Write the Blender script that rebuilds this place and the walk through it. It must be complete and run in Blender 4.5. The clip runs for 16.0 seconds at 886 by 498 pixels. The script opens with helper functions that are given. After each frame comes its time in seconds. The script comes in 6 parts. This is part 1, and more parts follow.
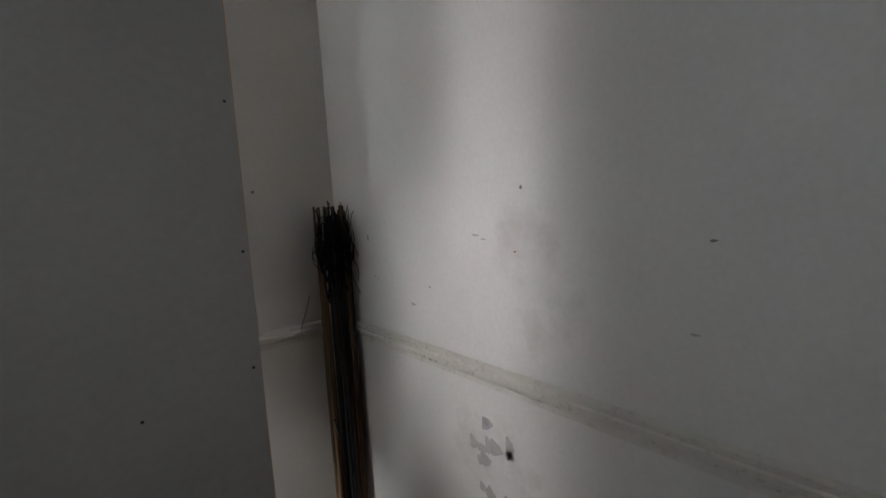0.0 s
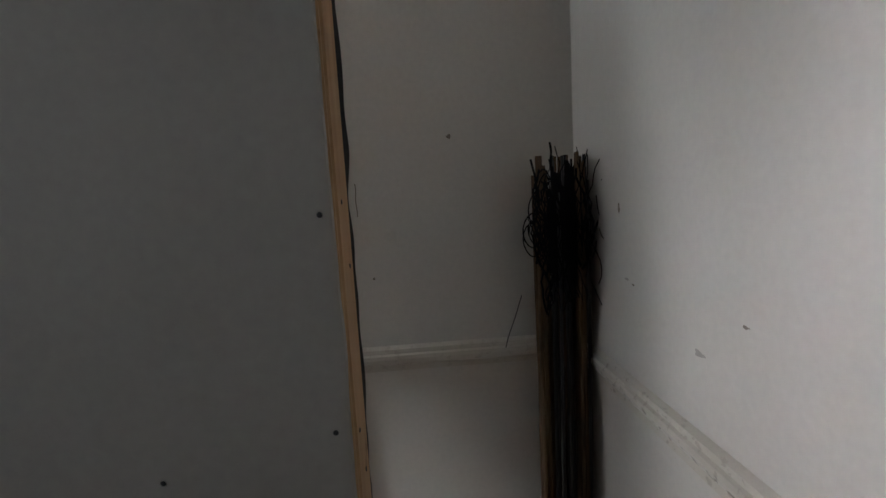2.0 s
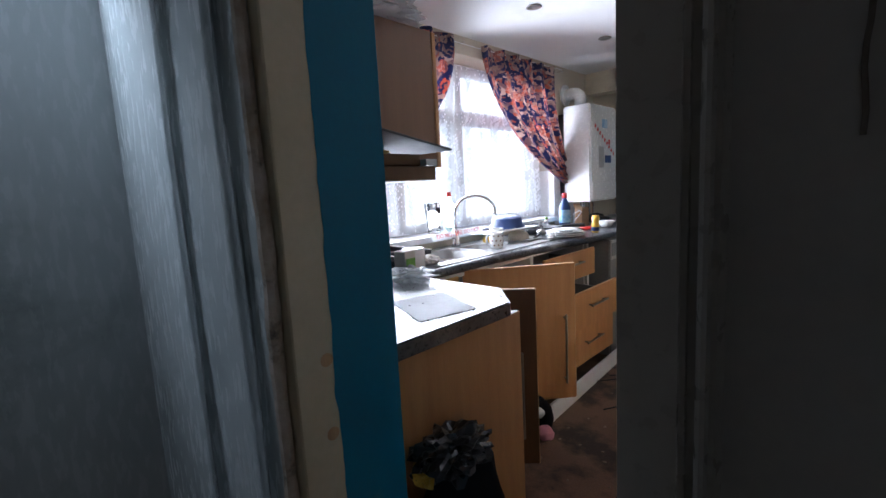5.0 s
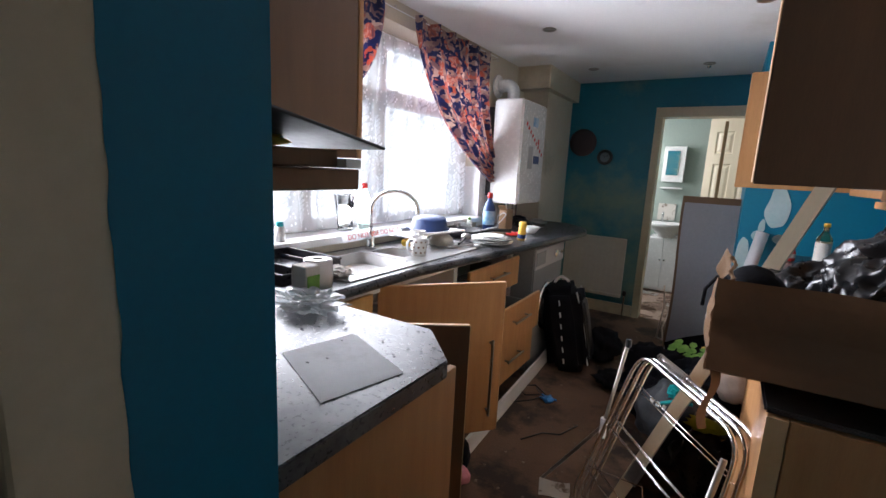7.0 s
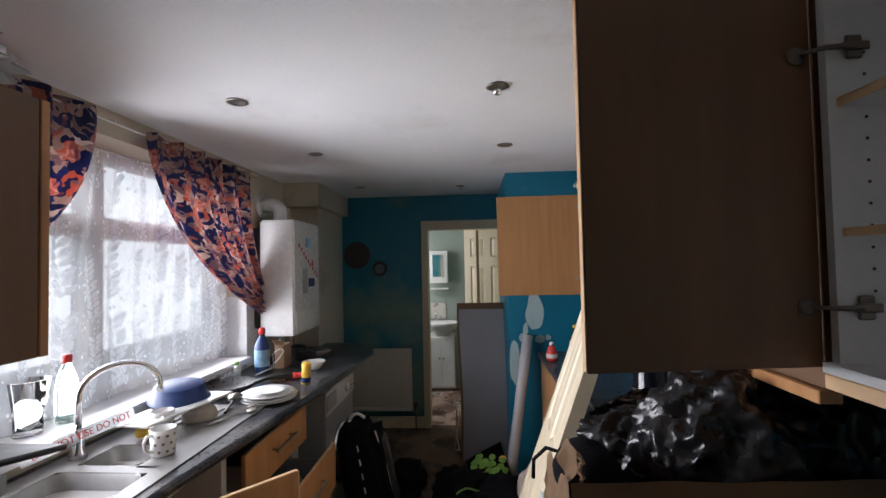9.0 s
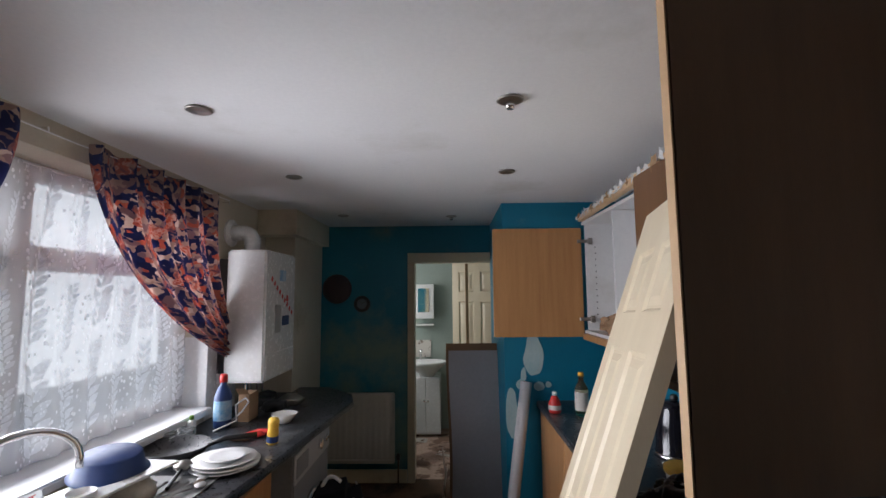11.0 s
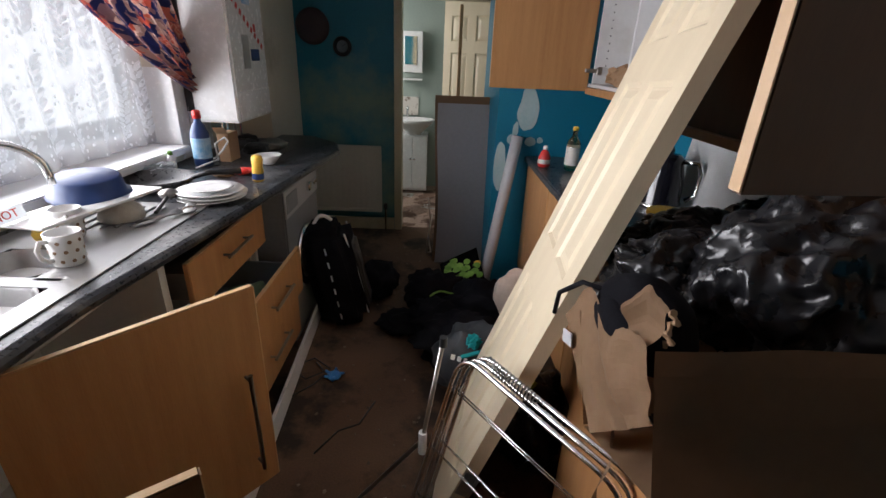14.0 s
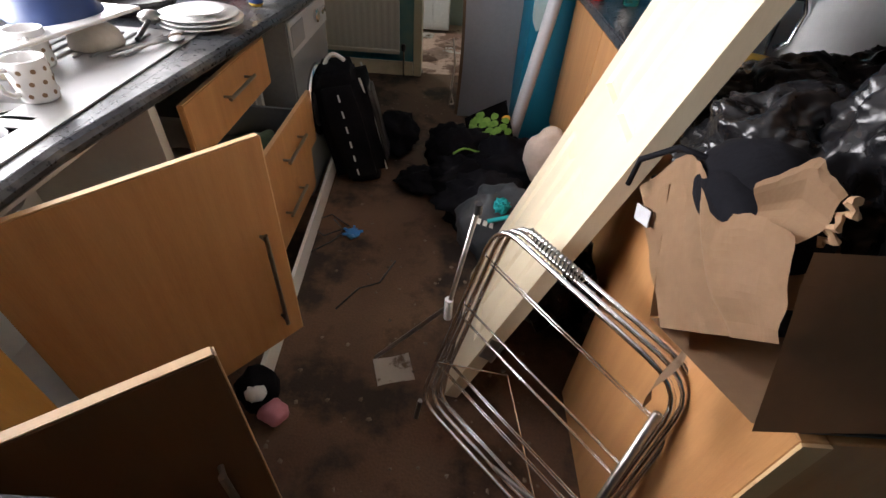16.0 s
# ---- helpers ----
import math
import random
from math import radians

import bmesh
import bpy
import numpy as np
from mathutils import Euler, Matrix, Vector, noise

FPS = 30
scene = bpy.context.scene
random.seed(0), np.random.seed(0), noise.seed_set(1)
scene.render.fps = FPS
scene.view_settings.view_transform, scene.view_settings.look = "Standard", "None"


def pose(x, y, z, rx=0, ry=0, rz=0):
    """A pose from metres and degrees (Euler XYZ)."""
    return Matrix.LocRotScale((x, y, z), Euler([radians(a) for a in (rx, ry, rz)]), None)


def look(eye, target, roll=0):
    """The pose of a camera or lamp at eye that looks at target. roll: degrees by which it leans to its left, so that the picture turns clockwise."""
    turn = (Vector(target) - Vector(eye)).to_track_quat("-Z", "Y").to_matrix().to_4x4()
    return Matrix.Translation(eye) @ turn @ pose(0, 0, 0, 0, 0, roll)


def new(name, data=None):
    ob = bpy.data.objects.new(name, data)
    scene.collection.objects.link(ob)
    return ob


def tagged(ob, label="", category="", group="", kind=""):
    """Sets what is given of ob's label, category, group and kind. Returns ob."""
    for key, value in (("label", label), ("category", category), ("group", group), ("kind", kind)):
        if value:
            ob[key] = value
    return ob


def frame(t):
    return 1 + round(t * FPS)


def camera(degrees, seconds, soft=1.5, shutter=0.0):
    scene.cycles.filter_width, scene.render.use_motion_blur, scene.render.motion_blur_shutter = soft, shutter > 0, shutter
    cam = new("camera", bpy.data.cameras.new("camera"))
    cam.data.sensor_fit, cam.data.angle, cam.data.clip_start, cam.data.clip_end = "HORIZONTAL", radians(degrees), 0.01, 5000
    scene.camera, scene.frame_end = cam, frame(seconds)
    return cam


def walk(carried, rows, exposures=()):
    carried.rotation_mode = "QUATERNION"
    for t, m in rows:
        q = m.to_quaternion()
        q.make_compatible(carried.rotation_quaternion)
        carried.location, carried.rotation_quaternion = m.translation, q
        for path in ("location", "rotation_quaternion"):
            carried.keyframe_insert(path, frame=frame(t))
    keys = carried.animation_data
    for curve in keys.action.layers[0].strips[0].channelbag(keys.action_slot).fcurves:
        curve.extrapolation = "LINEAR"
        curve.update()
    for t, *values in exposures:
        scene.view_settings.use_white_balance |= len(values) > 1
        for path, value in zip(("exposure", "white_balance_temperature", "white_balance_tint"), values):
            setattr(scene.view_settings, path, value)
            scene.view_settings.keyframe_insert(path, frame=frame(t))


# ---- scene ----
EXPOSURES = [(0, 3.55, 6250, 11), (1.0, 3.4, 6150, 11), (2.0, 3.5, 6300, 11), (2.5, 3.6, 6450, 11), (3.0, 3.75, 6300, 11), (3.3, 3.6, 5700, 11), (3.6, 3.1, 5400, 11), (3.9, 2.0, 5450, 11), (4.2, 1.35, 5500, 11), (4.6, 1.05, 5500, 11), (6.8, 0.95, 5950, 12), (8.0, 0.6, 6050, 12), (9.2, 0.2, 6150, 12), (12.0, -0.08, 6100, 12), (13.0, 0.05, 6200, 12), (14.0, 0.28, 6300, 12), (15.5, 1.05, 6450, 12), (16.0, 1.05, 6450, 12)]
cam = camera(89.2, 16.0)
PATH = [
    (0, (-0.251, 0.222, 1.403), (1.025, 1.745, 1.18), -3.3),
    (0.5, (-0.086, 0.385, 1.389), (0.932, 2.092, 1.175), -4.8),
    (1, (0.038, 0.536, 1.374), (0.789, 2.377, 1.168), -6.1),
    (1.5, (0.14, 0.659, 1.349), (0.505, 2.615, 1.149), -3.6),
    (2, (0.207, 0.805, 1.314), (0.324, 2.788, 1.084), -3.3),
    (2.5, (0.247, 0.994, 1.299), (0.322, 2.978, 1.053), -0.7),
    (3, (0.277, 1.153, 1.275), (0.239, 3.132, 0.984), -0.8),
    (3.5, (0.265, 1.348, 1.279), (-0.106, 3.283, 0.932), -0.6),
    (3.8, (0.251, 1.46, 1.256), (-0.501, 3.288, 0.949), -2.6),
    (4, (0.241, 1.507, 1.268), (-0.737, 3.226, 0.97), -2.5),
    (4.1, (0.222, 1.52, 1.258), (-0.842, 3.19, 0.973), -2.7),
    (4.5, (0.18, 1.585, 1.262), (-1.127, 3.073, 0.986), -3.2),
    (4.7, (0.135, 1.608, 1.253), (-1.244, 3.033, 0.99), -3.3),
    (6.8, (-0.209, 1.872, 1.343), (-1.35, 3.474, 0.975), 3.5),
    (7, (-0.231, 1.907, 1.337), (-1.27, 3.579, 0.981), 2.8),
    (7.5, (-0.267, 1.972, 1.348), (-1.037, 3.788, 1.015), 0.8),
    (8, (-0.309, 2.081, 1.394), (-0.673, 4.026, 1.102), -1.1),
    (8.5, (-0.353, 2.154, 1.466), (-0.527, 4.138, 1.277), -1.1),
    (9, (-0.402, 2.176, 1.546), (-0.525, 4.171, 1.611), -1.2),
    (9.2, (-0.409, 2.178, 1.581), (-0.496, 4.171, 1.725), -1.3),
    (11.3, (-0.505, 2.498, 1.588), (-0.531, 4.488, 1.789), -0.3),
    (11.5, (-0.524, 2.513, 1.576), (-0.538, 4.51, 1.686), -0.1),
    (12, (-0.539, 2.551, 1.552), (-0.524, 4.549, 1.454), 0.7),
    (12.5, (-0.53, 2.569, 1.526), (-0.491, 4.546, 1.232), 1.3),
    (13, (-0.521, 2.572, 1.506), (-0.47, 4.52, 1.057), 1.6),
    (13.5, (-0.51, 2.575, 1.484), (-0.463, 4.485, 0.892), 2.0),
    (14, (-0.504, 2.585, 1.453), (-0.465, 4.426, 0.673), 2.4),
    (14.5, (-0.508, 2.595, 1.43), (-0.472, 4.351, 0.472), 3.0),
    (15, (-0.512, 2.598, 1.408), (-0.476, 4.244, 0.273), 3.3),
    (15.5, (-0.527, 2.625, 1.383), (-0.489, 4.138, 0.077), 3.3),
    (16, (-0.56, 2.735, 1.375), (-0.542, 4.241, 0.059), 4.5),
]
walk(cam, [(t, look(eye, target, roll)) for t, eye, target, roll in PATH], EXPOSURES)

# ---- world and light ----
world = bpy.data.worlds.new("overcast")
scene.world = world
world.use_nodes = True
wn = world.node_tree
sky = wn.nodes.new("ShaderNodeTexSky")
sky.sky_type, sky.sun_disc = "NISHITA", False
sky.sun_elevation, sky.sun_rotation = radians(38), radians(260)
wn.links.new(sky.outputs[0], wn.nodes["Background"].inputs[0])
wn.nodes["Background"].inputs[1].default_value = 0.15


def area(name, m, w, h, watts, colour):
    d = bpy.data.lights.new(name, "AREA")
    d.shape, d.size, d.size_y, d.energy, d.color = "RECTANGLE", w, h, watts, colour
    ob = new(name, d)
    ob.matrix_world = m
    return ob


sun = new("sun", bpy.data.lights.new("sun", "SUN"))
sun.data.energy, sun.data.angle, sun.data.color = 0.8, radians(15), (1, 0.96, 0.9)
sun.matrix_world = look((-6, 3, 6), (0, 4, 0))
# daylight of the overcast sky in the kitchen window and the bathroom window
window_light = area("window_daylight", look((-1.945, 3.95, 1.48), (0, 3.95, 1.46)), 2.0, 0.94, 32, (1.0, 0.98, 1.0))
window_light.data.spread = radians(125)
area("bathroom_daylight", look((-1.55, 7.3, 1.6), (0, 7.3, 1.0)), 0.7, 0.9, 9, (1, 0.95, 0.88))
# weak fill in an unseen, added hall opening; lifts the partition and east wall
area("front_daylight", look((-1.7, 0.5, 1.65), (0, 0.5, 1.3)), 0.36, 0.26, 0.19, (0.92, 0.95, 1.0))
# fill lamp in an invented fanlight, aimed to brighten the grey paper only
side_light = area("side_daylight", look((-1.64, 1.72, 2.13), (-1.15, 2.05, 0.5)), 0.36, 0.3, 2.2, (0.85, 0.93, 1.0))
side_light.data.spread = radians(75)

# ---- materials ----


def links(m):
    m.use_nodes = True
    return m.node_tree.nodes, m.node_tree.links


def ramp(n, stops):
    r = n.new("ShaderNodeValToRGB")
    e = r.color_ramp.elements
    while len(e) < len(stops):
        e.new(0.5)
    for k, (p, c) in zip(e, stops):
        k.position, k.color = p, (*c, 1) if len(c) == 3 else c
    return r


def surf(name, a, b, scale=3.0, fine=60.0, rough=0.6, bump=0.1, metal=0.0, stretch=(1, 1, 1), dirt=None, dirt_at=(0.55, 0.7), coat=0.0, dirt_scale=1.3):
    """Two colours mixed by noise at two scales, fine bump, and dirt with soft patches of its own."""
    m = bpy.data.materials.new(name)
    n, l = links(m)
    p = n["Principled BSDF"]
    tc = n.new("ShaderNodeTexCoord")
    mp = n.new("ShaderNodeMapping")
    mp.inputs["Scale"].default_value = stretch
    l.new(tc.outputs["Object"], mp.inputs[0])
    big, small = n.new("ShaderNodeTexNoise"), n.new("ShaderNodeTexNoise")
    for t, s, d in ((big, scale, 4), (small, fine, 6)):
        t.inputs["Scale"].default_value, t.inputs["Detail"].default_value = s, d
        l.new(mp.outputs[0], t.inputs["Vector"])
    mix = n.new("ShaderNodeMath")
    mix.operation = "MULTIPLY_ADD"
    l.new(small.outputs[0], mix.inputs[0])
    mix.inputs[1].default_value = 0.35
    half = n.new("ShaderNodeMath")
    half.operation = "MULTIPLY"
    l.new(big.outputs[0], half.inputs[0])
    half.inputs[1].default_value = 0.65
    l.new(half.outputs[0], mix.inputs[2])
    r = ramp(n, [(0.35, a), (0.65, b)])
    l.new(mix.outputs[0], r.inputs[0])
    col = r.outputs[0]
    if dirt:
        dn = n.new("ShaderNodeTexNoise")
        dn.inputs["Scale"].default_value, dn.inputs["Detail"].default_value, dn.inputs["Roughness"].default_value = dirt_scale, 8, 0.62
        l.new(tc.outputs["Object"], dn.inputs["Vector"])
        dr = ramp(n, [(dirt_at[0], (0, 0, 0)), (dirt_at[1], (1, 1, 1))])
        l.new(dn.outputs[0], dr.inputs[0])
        mc = n.new("ShaderNodeMix")
        mc.data_type = "RGBA"
        l.new(dr.outputs[0], mc.inputs["Factor"])
        l.new(col, mc.inputs["A"])
        mc.inputs["B"].default_value = (*dirt, 1)
        col = mc.outputs["Result"]
    l.new(col, p.inputs["Base Color"])
    rr = n.new("ShaderNodeMapRange")
    rr.inputs["To Min"].default_value, rr.inputs["To Max"].default_value = max(0.02, rough - 0.12), min(1, rough + 0.12)
    l.new(small.outputs[0], rr.inputs[0])
    l.new(rr.outputs[0], p.inputs["Roughness"])
    p.inputs["Metallic"].default_value, p.inputs["Coat Weight"].default_value = metal, coat
    if bump:
        bp = n.new("ShaderNodeBump")
        bp.inputs["Strength"].default_value, bp.inputs["Distance"].default_value = bump, 0.01
        l.new(mix.outputs[0], bp.inputs["Height"])
        l.new(bp.outputs[0], p.inputs["Normal"])
    return m


def glassy(name, colour, rough=0.02):
    m = bpy.data.materials.new(name)
    n, l = links(m)
    p = n["Principled BSDF"]
    p.inputs["Base Color"].default_value, p.inputs["Roughness"].default_value = (*colour, 1), rough
    p.inputs["Transmission Weight"].default_value, p.inputs["IOR"].default_value = 1, 1.45
    return m


def veil(name, colour, clear, pattern=None):
    """Thin sheer stuff: partly clear, partly translucent. pattern: scale of a leafy figure that is denser."""
    m = bpy.data.materials.new(name)
    n, l = links(m)
    out = n["Material Output"]
    n.remove(n["Principled BSDF"])
    tr, tl, df, gl = n.new("ShaderNodeBsdfTransparent"), n.new("ShaderNodeBsdfTranslucent"), n.new("ShaderNodeBsdfDiffuse"), n.new("ShaderNodeBsdfGlossy")
    tl.inputs[0].default_value = df.inputs[0].default_value = (*colour, 1)
    gl.inputs["Roughness"].default_value = 0.15
    body, whole = n.new("ShaderNodeMixShader"), n.new("ShaderNodeMixShader")
    body.inputs[0].default_value = 0.15 if pattern else 0.25
    l.new(tl.outputs[0], body.inputs[1])
    l.new((df if pattern else gl).outputs[0], body.inputs[2])
    l.new(tr.outputs[0], whole.inputs[1])
    l.new(body.outputs[0], whole.inputs[2])
    whole.inputs[0].default_value = 1 - clear
    if pattern:
        tc, mp = n.new("ShaderNodeTexCoord"), n.new("ShaderNodeMapping")
        mp.inputs["Scale"].default_value = (pattern, pattern, pattern * 0.62)
        mp.inputs["Rotation"].default_value = (0.5, 0, 0)
        l.new(tc.outputs["Object"], mp.inputs[0])
        vo, no = n.new("ShaderNodeTexVoronoi"), n.new("ShaderNodeTexNoise")
        vo.inputs["Scale"].default_value, no.inputs["Scale"].default_value = 1.0, 0.35
        l.new(mp.outputs[0], vo.inputs["Vector"])
        l.new(mp.outputs[0], no.inputs["Vector"])
        r1 = ramp(n, [(0.26, (1, 1, 1)), (0.34, (0, 0, 0))])
        l.new(vo.outputs["Distance"], r1.inputs[0])
        r2 = ramp(n, [(0.45, (0, 0, 0)), (0.52, (1, 1, 1))])
        l.new(no.outputs[0], r2.inputs[0])
        mu = n.new("ShaderNodeMath")
        mu.operation = "MULTIPLY"
        l.new(r1.outputs[0], mu.inputs[0])
        l.new(r2.outputs[0], mu.inputs[1])
        mr = n.new("ShaderNodeMapRange")
        mr.inputs["To Min"].default_value, mr.inputs["To Max"].default_value = 1 - clear, 0.97
        l.new(mu.outputs[0], mr.inputs[0])
        l.new(mr.outputs[0], whole.inputs[0])
    l.new(whole.outputs[0], out.inputs[0])
    return m


def floral(name):
    """Cotton print: coral flowers and pale leaves on navy."""
    m = bpy.data.materials.new(name)
    n, l = links(m)
    p = n["Principled BSDF"]
    tc = n.new("ShaderNodeTexCoord")
    warp = n.new("ShaderNodeTexNoise")
    warp.inputs["Scale"].default_value = 17
    l.new(tc.outputs["UV"], warp.inputs["Vector"])
    add = n.new("ShaderNodeVectorMath")
    add.operation = "MULTIPLY_ADD"
    l.new(warp.outputs["Color"], add.inputs[0])
    add.inputs[1].default_value = (0.1, 0.1, 0.1)
    l.new(tc.outputs["UV"], add.inputs[2])
    big, mid = n.new("ShaderNodeTexVoronoi"), n.new("ShaderNodeTexVoronoi")
    big.inputs["Scale"].default_value, mid.inputs["Scale"].default_value = 9, 37
    l.new(add.outputs[0], big.inputs["Vector"])
    l.new(add.outputs[0], mid.inputs["Vector"])
    tone = n.new("ShaderNodeSeparateColor")
    l.new(mid.outputs["Color"], tone.inputs[0])
    leaf = ramp(n, [(0.0, (0.03, 0.04, 0.12)), (0.33, (0.36, 0.26, 0.23)), (0.56, (0.24, 0.16, 0.17)), (0.68, (0.42, 0.14, 0.1)), (0.8, (0.52, 0.42, 0.38)), (0.9, (0.035, 0.05, 0.15))])
    leaf.color_ramp.interpolation = "CONSTANT"
    l.new(tone.outputs[0], leaf.inputs[0])
    petal = ramp(n, [(0.0, (0.2, 0.06, 0.06)), (0.16, (0.42, 0.12, 0.08)), (0.34, (0.48, 0.19, 0.14)), (0.44, (0.5, 0.38, 0.34)), (0.56, (0.42, 0.14, 0.1)), (0.75, (0.28, 0.13, 0.13)), (1.0, (0.05, 0.05, 0.13))])
    l.new(mid.outputs["Distance"], petal.inputs[0])
    where = ramp(n, [(0.29, (1, 1, 1)), (0.35, (0, 0, 0))])
    l.new(big.outputs["Distance"], where.inputs[0])
    mc = n.new("ShaderNodeMix")
    mc.data_type = "RGBA"
    l.new(where.outputs[0], mc.inputs["Factor"])
    l.new(leaf.outputs[0], mc.inputs["A"])
    l.new(petal.outputs[0], mc.inputs["B"])
    l.new(mc.outputs["Result"], p.inputs["Base Color"])
    p.inputs["Roughness"].default_value = 0.9
    p.inputs["Subsurface Weight"].default_value = 0.0
    return m


BEECH = surf("beech_laminate", (0.42, 0.2, 0.075), (0.52, 0.27, 0.11), 2.0, 30, 0.38, 0.03, stretch=(14, 14, 1.0), dirt=(0.2, 0.09, 0.035), dirt_at=(0.62, 0.8))
BEECH_LIGHT = surf("beech_edge", (0.62, 0.4, 0.2), (0.7, 0.47, 0.26), 3, 50, 0.45, 0.03)
# brown of the cabinet fronts, darkened so the colour holds part of their shade
BROWN_SHADED = surf("brown_laminate_shaded", (0.125, 0.06, 0.025), (0.165, 0.08, 0.034), 2, 40, 0.45, 0.03, stretch=(10, 10, 1))
WHITE_BOARD = surf("white_melamine", (0.7, 0.7, 0.7), (0.78, 0.78, 0.77), 2, 40, 0.4, 0.02, dirt=(0.5, 0.47, 0.42), dirt_at=(0.6, 0.8))
TEAL = surf("teal_paint", (0.0, 0.135, 0.225), (0.003, 0.17, 0.27), 2.2, 90, 0.55, 0.08, dirt=(0.13, 0.25, 0.24), dirt_at=(0.62, 0.72))
TEAL_PATCHY = surf("teal_paint_worn", (0.0, 0.13, 0.2), (0.005, 0.17, 0.24), 2.2, 90, 0.5, 0.1, dirt=(0.16, 0.25, 0.19), dirt_at=(0.5, 0.66), dirt_scale=1.0)
FILLER = surf("pale_filler", (0.32, 0.45, 0.46), (0.42, 0.52, 0.52), 8, 70, 0.8, 0.2)
CEILING = surf("ceiling_paint", (0.7, 0.7, 0.71), (0.77, 0.77, 0.77), 1.5, 70, 0.85, 0.08, dirt=(0.5, 0.49, 0.45), dirt_at=(0.6, 0.85))
CREAM_WALL = surf("cream_wall", (0.52, 0.46, 0.36), (0.6, 0.54, 0.43), 2, 60, 0.75, 0.12, dirt=(0.27, 0.25, 0.17), dirt_at=(0.58, 0.75))
HALL_WALL = surf("hall_emulsion", (0.6, 0.57, 0.53), (0.68, 0.65, 0.6), 1.6, 80, 0.55, 0.08, dirt=(0.34, 0.3, 0.25), dirt_at=(0.62, 0.82))
HALL_TRIM = surf("hall_gloss", (0.56, 0.52, 0.46), (0.62, 0.58, 0.51), 4, 60, 0.3, 0.06, dirt=(0.3, 0.26, 0.21), dirt_at=(0.66, 0.82), dirt_scale=9)
BOARD = surf("plasterboard", (0.32, 0.3, 0.28), (0.38, 0.36, 0.335), 1.5, 60, 0.8, 0.06, dirt=(0.33, 0.28, 0.22), dirt_at=(0.6, 0.8))
TIMBER = surf("raw_pine", (0.42, 0.24, 0.12), (0.55, 0.35, 0.19), 4, 40, 0.65, 0.15, stretch=(8, 8, 0.8), dirt=(0.14, 0.07, 0.035), dirt_at=(0.63, 0.72), dirt_scale=7)
BLACK_FILM = surf("black_membrane", (0.008, 0.008, 0.01), (0.02, 0.02, 0.024), 8, 40, 0.35, 0.3)
GREY_PAPER = surf("grey_vinyl_paper", (0.4, 0.43, 0.43), (0.5, 0.53, 0.53), 1.5, 16, 0.26, 0.15, stretch=(3, 3, 0.8), dirt=(0.27, 0.3, 0.29), dirt_at=(0.55, 0.7), dirt_scale=2.2)
PLASTER = surf("torn_plaster", (0.34, 0.26, 0.18), (0.55, 0.48, 0.42), 12, 60, 0.9, 0.8, dirt=(0.1, 0.09, 0.08), dirt_at=(0.55, 0.62), dirt_scale=8)
CREAM_GLOSS = surf("cream_gloss", (0.52, 0.44, 0.29), (0.6, 0.51, 0.35), 3, 50, 0.35, 0.06, dirt=(0.3, 0.22, 0.14), dirt_at=(0.6, 0.8))
DOOR_CREAM = surf("cream_door_paint", (0.68, 0.58, 0.41), (0.75, 0.65, 0.47), 2, 50, 0.4, 0.05, stretch=(6, 6, 1), dirt=(0.5, 0.38, 0.24), dirt_at=(0.66, 0.85))
FLOOR = surf("filthy_carpet", (0.1, 0.058, 0.036), (0.17, 0.1, 0.06), 2.5, 120, 0.93, 0.6, dirt=(0.035, 0.023, 0.016), dirt_at=(0.48, 0.6), dirt_scale=3.2)
PAVING = surf("concrete_paving", (0.3, 0.29, 0.27), (0.4, 0.39, 0.37), 1.2, 30, 0.9, 0.2, dirt=(0.2, 0.19, 0.17))
BATH_FLOOR = surf("bath_floor", (0.35, 0.24, 0.18), (0.55, 0.4, 0.32), 4, 40, 0.8, 0.2, dirt=(0.16, 0.09, 0.06), dirt_at=(0.5, 0.56), dirt_scale=4)
BATH_WALL = surf("sage_wall", (0.3, 0.36, 0.32), (0.36, 0.42, 0.37), 2, 50, 0.7, 0.06)
SLATE = surf("slate_worktop", (0.018, 0.02, 0.024), (0.05, 0.054, 0.062), 14, 90, 0.3, 0.05, dirt=(0.16, 0.16, 0.155), dirt_at=(0.56, 0.72), dirt_scale=5)
STEEL = surf("brushed_steel", (0.37, 0.37, 0.37), (0.46, 0.46, 0.45), 6, 120, 0.42, 0.05, metal=0.6, dirt=(0.38, 0.36, 0.32), dirt_at=(0.58, 0.75), dirt_scale=6)
CHROME = surf("chrome", (0.75, 0.75, 0.76), (0.85, 0.85, 0.85), 8, 80, 0.14, 0.0, metal=1)
GREY_METAL = surf("grey_bar_metal", (0.3, 0.28, 0.26), (0.4, 0.38, 0.35), 8, 80, 0.35, 0.03, metal=1)
DULL_STEEL = surf("dull_hinge_steel", (0.14, 0.12, 0.1), (0.22, 0.19, 0.16), 10, 80, 0.5, 0.1, metal=1)
PVC = surf("white_pvc", (0.74, 0.75, 0.76), (0.8, 0.8, 0.81), 3, 50, 0.35, 0.03, dirt=(0.5, 0.48, 0.43), dirt_at=(0.62, 0.8))
ENAMEL = surf("white_enamel", (0.72, 0.72, 0.71), (0.8, 0.8, 0.79), 2, 40, 0.25, 0.02, dirt=(0.55, 0.5, 0.42), dirt_at=(0.63, 0.85))
RADIATOR = surf("old_white_enamel", (0.5, 0.47, 0.4), (0.58, 0.55, 0.47), 2, 40, 0.4, 0.03, dirt=(0.36, 0.3, 0.22), dirt_at=(0.56, 0.8))
GREY_WM = surf("graphite_enamel", (0.17, 0.18, 0.19), (0.22, 0.23, 0.24), 3, 60, 0.35, 0.03)
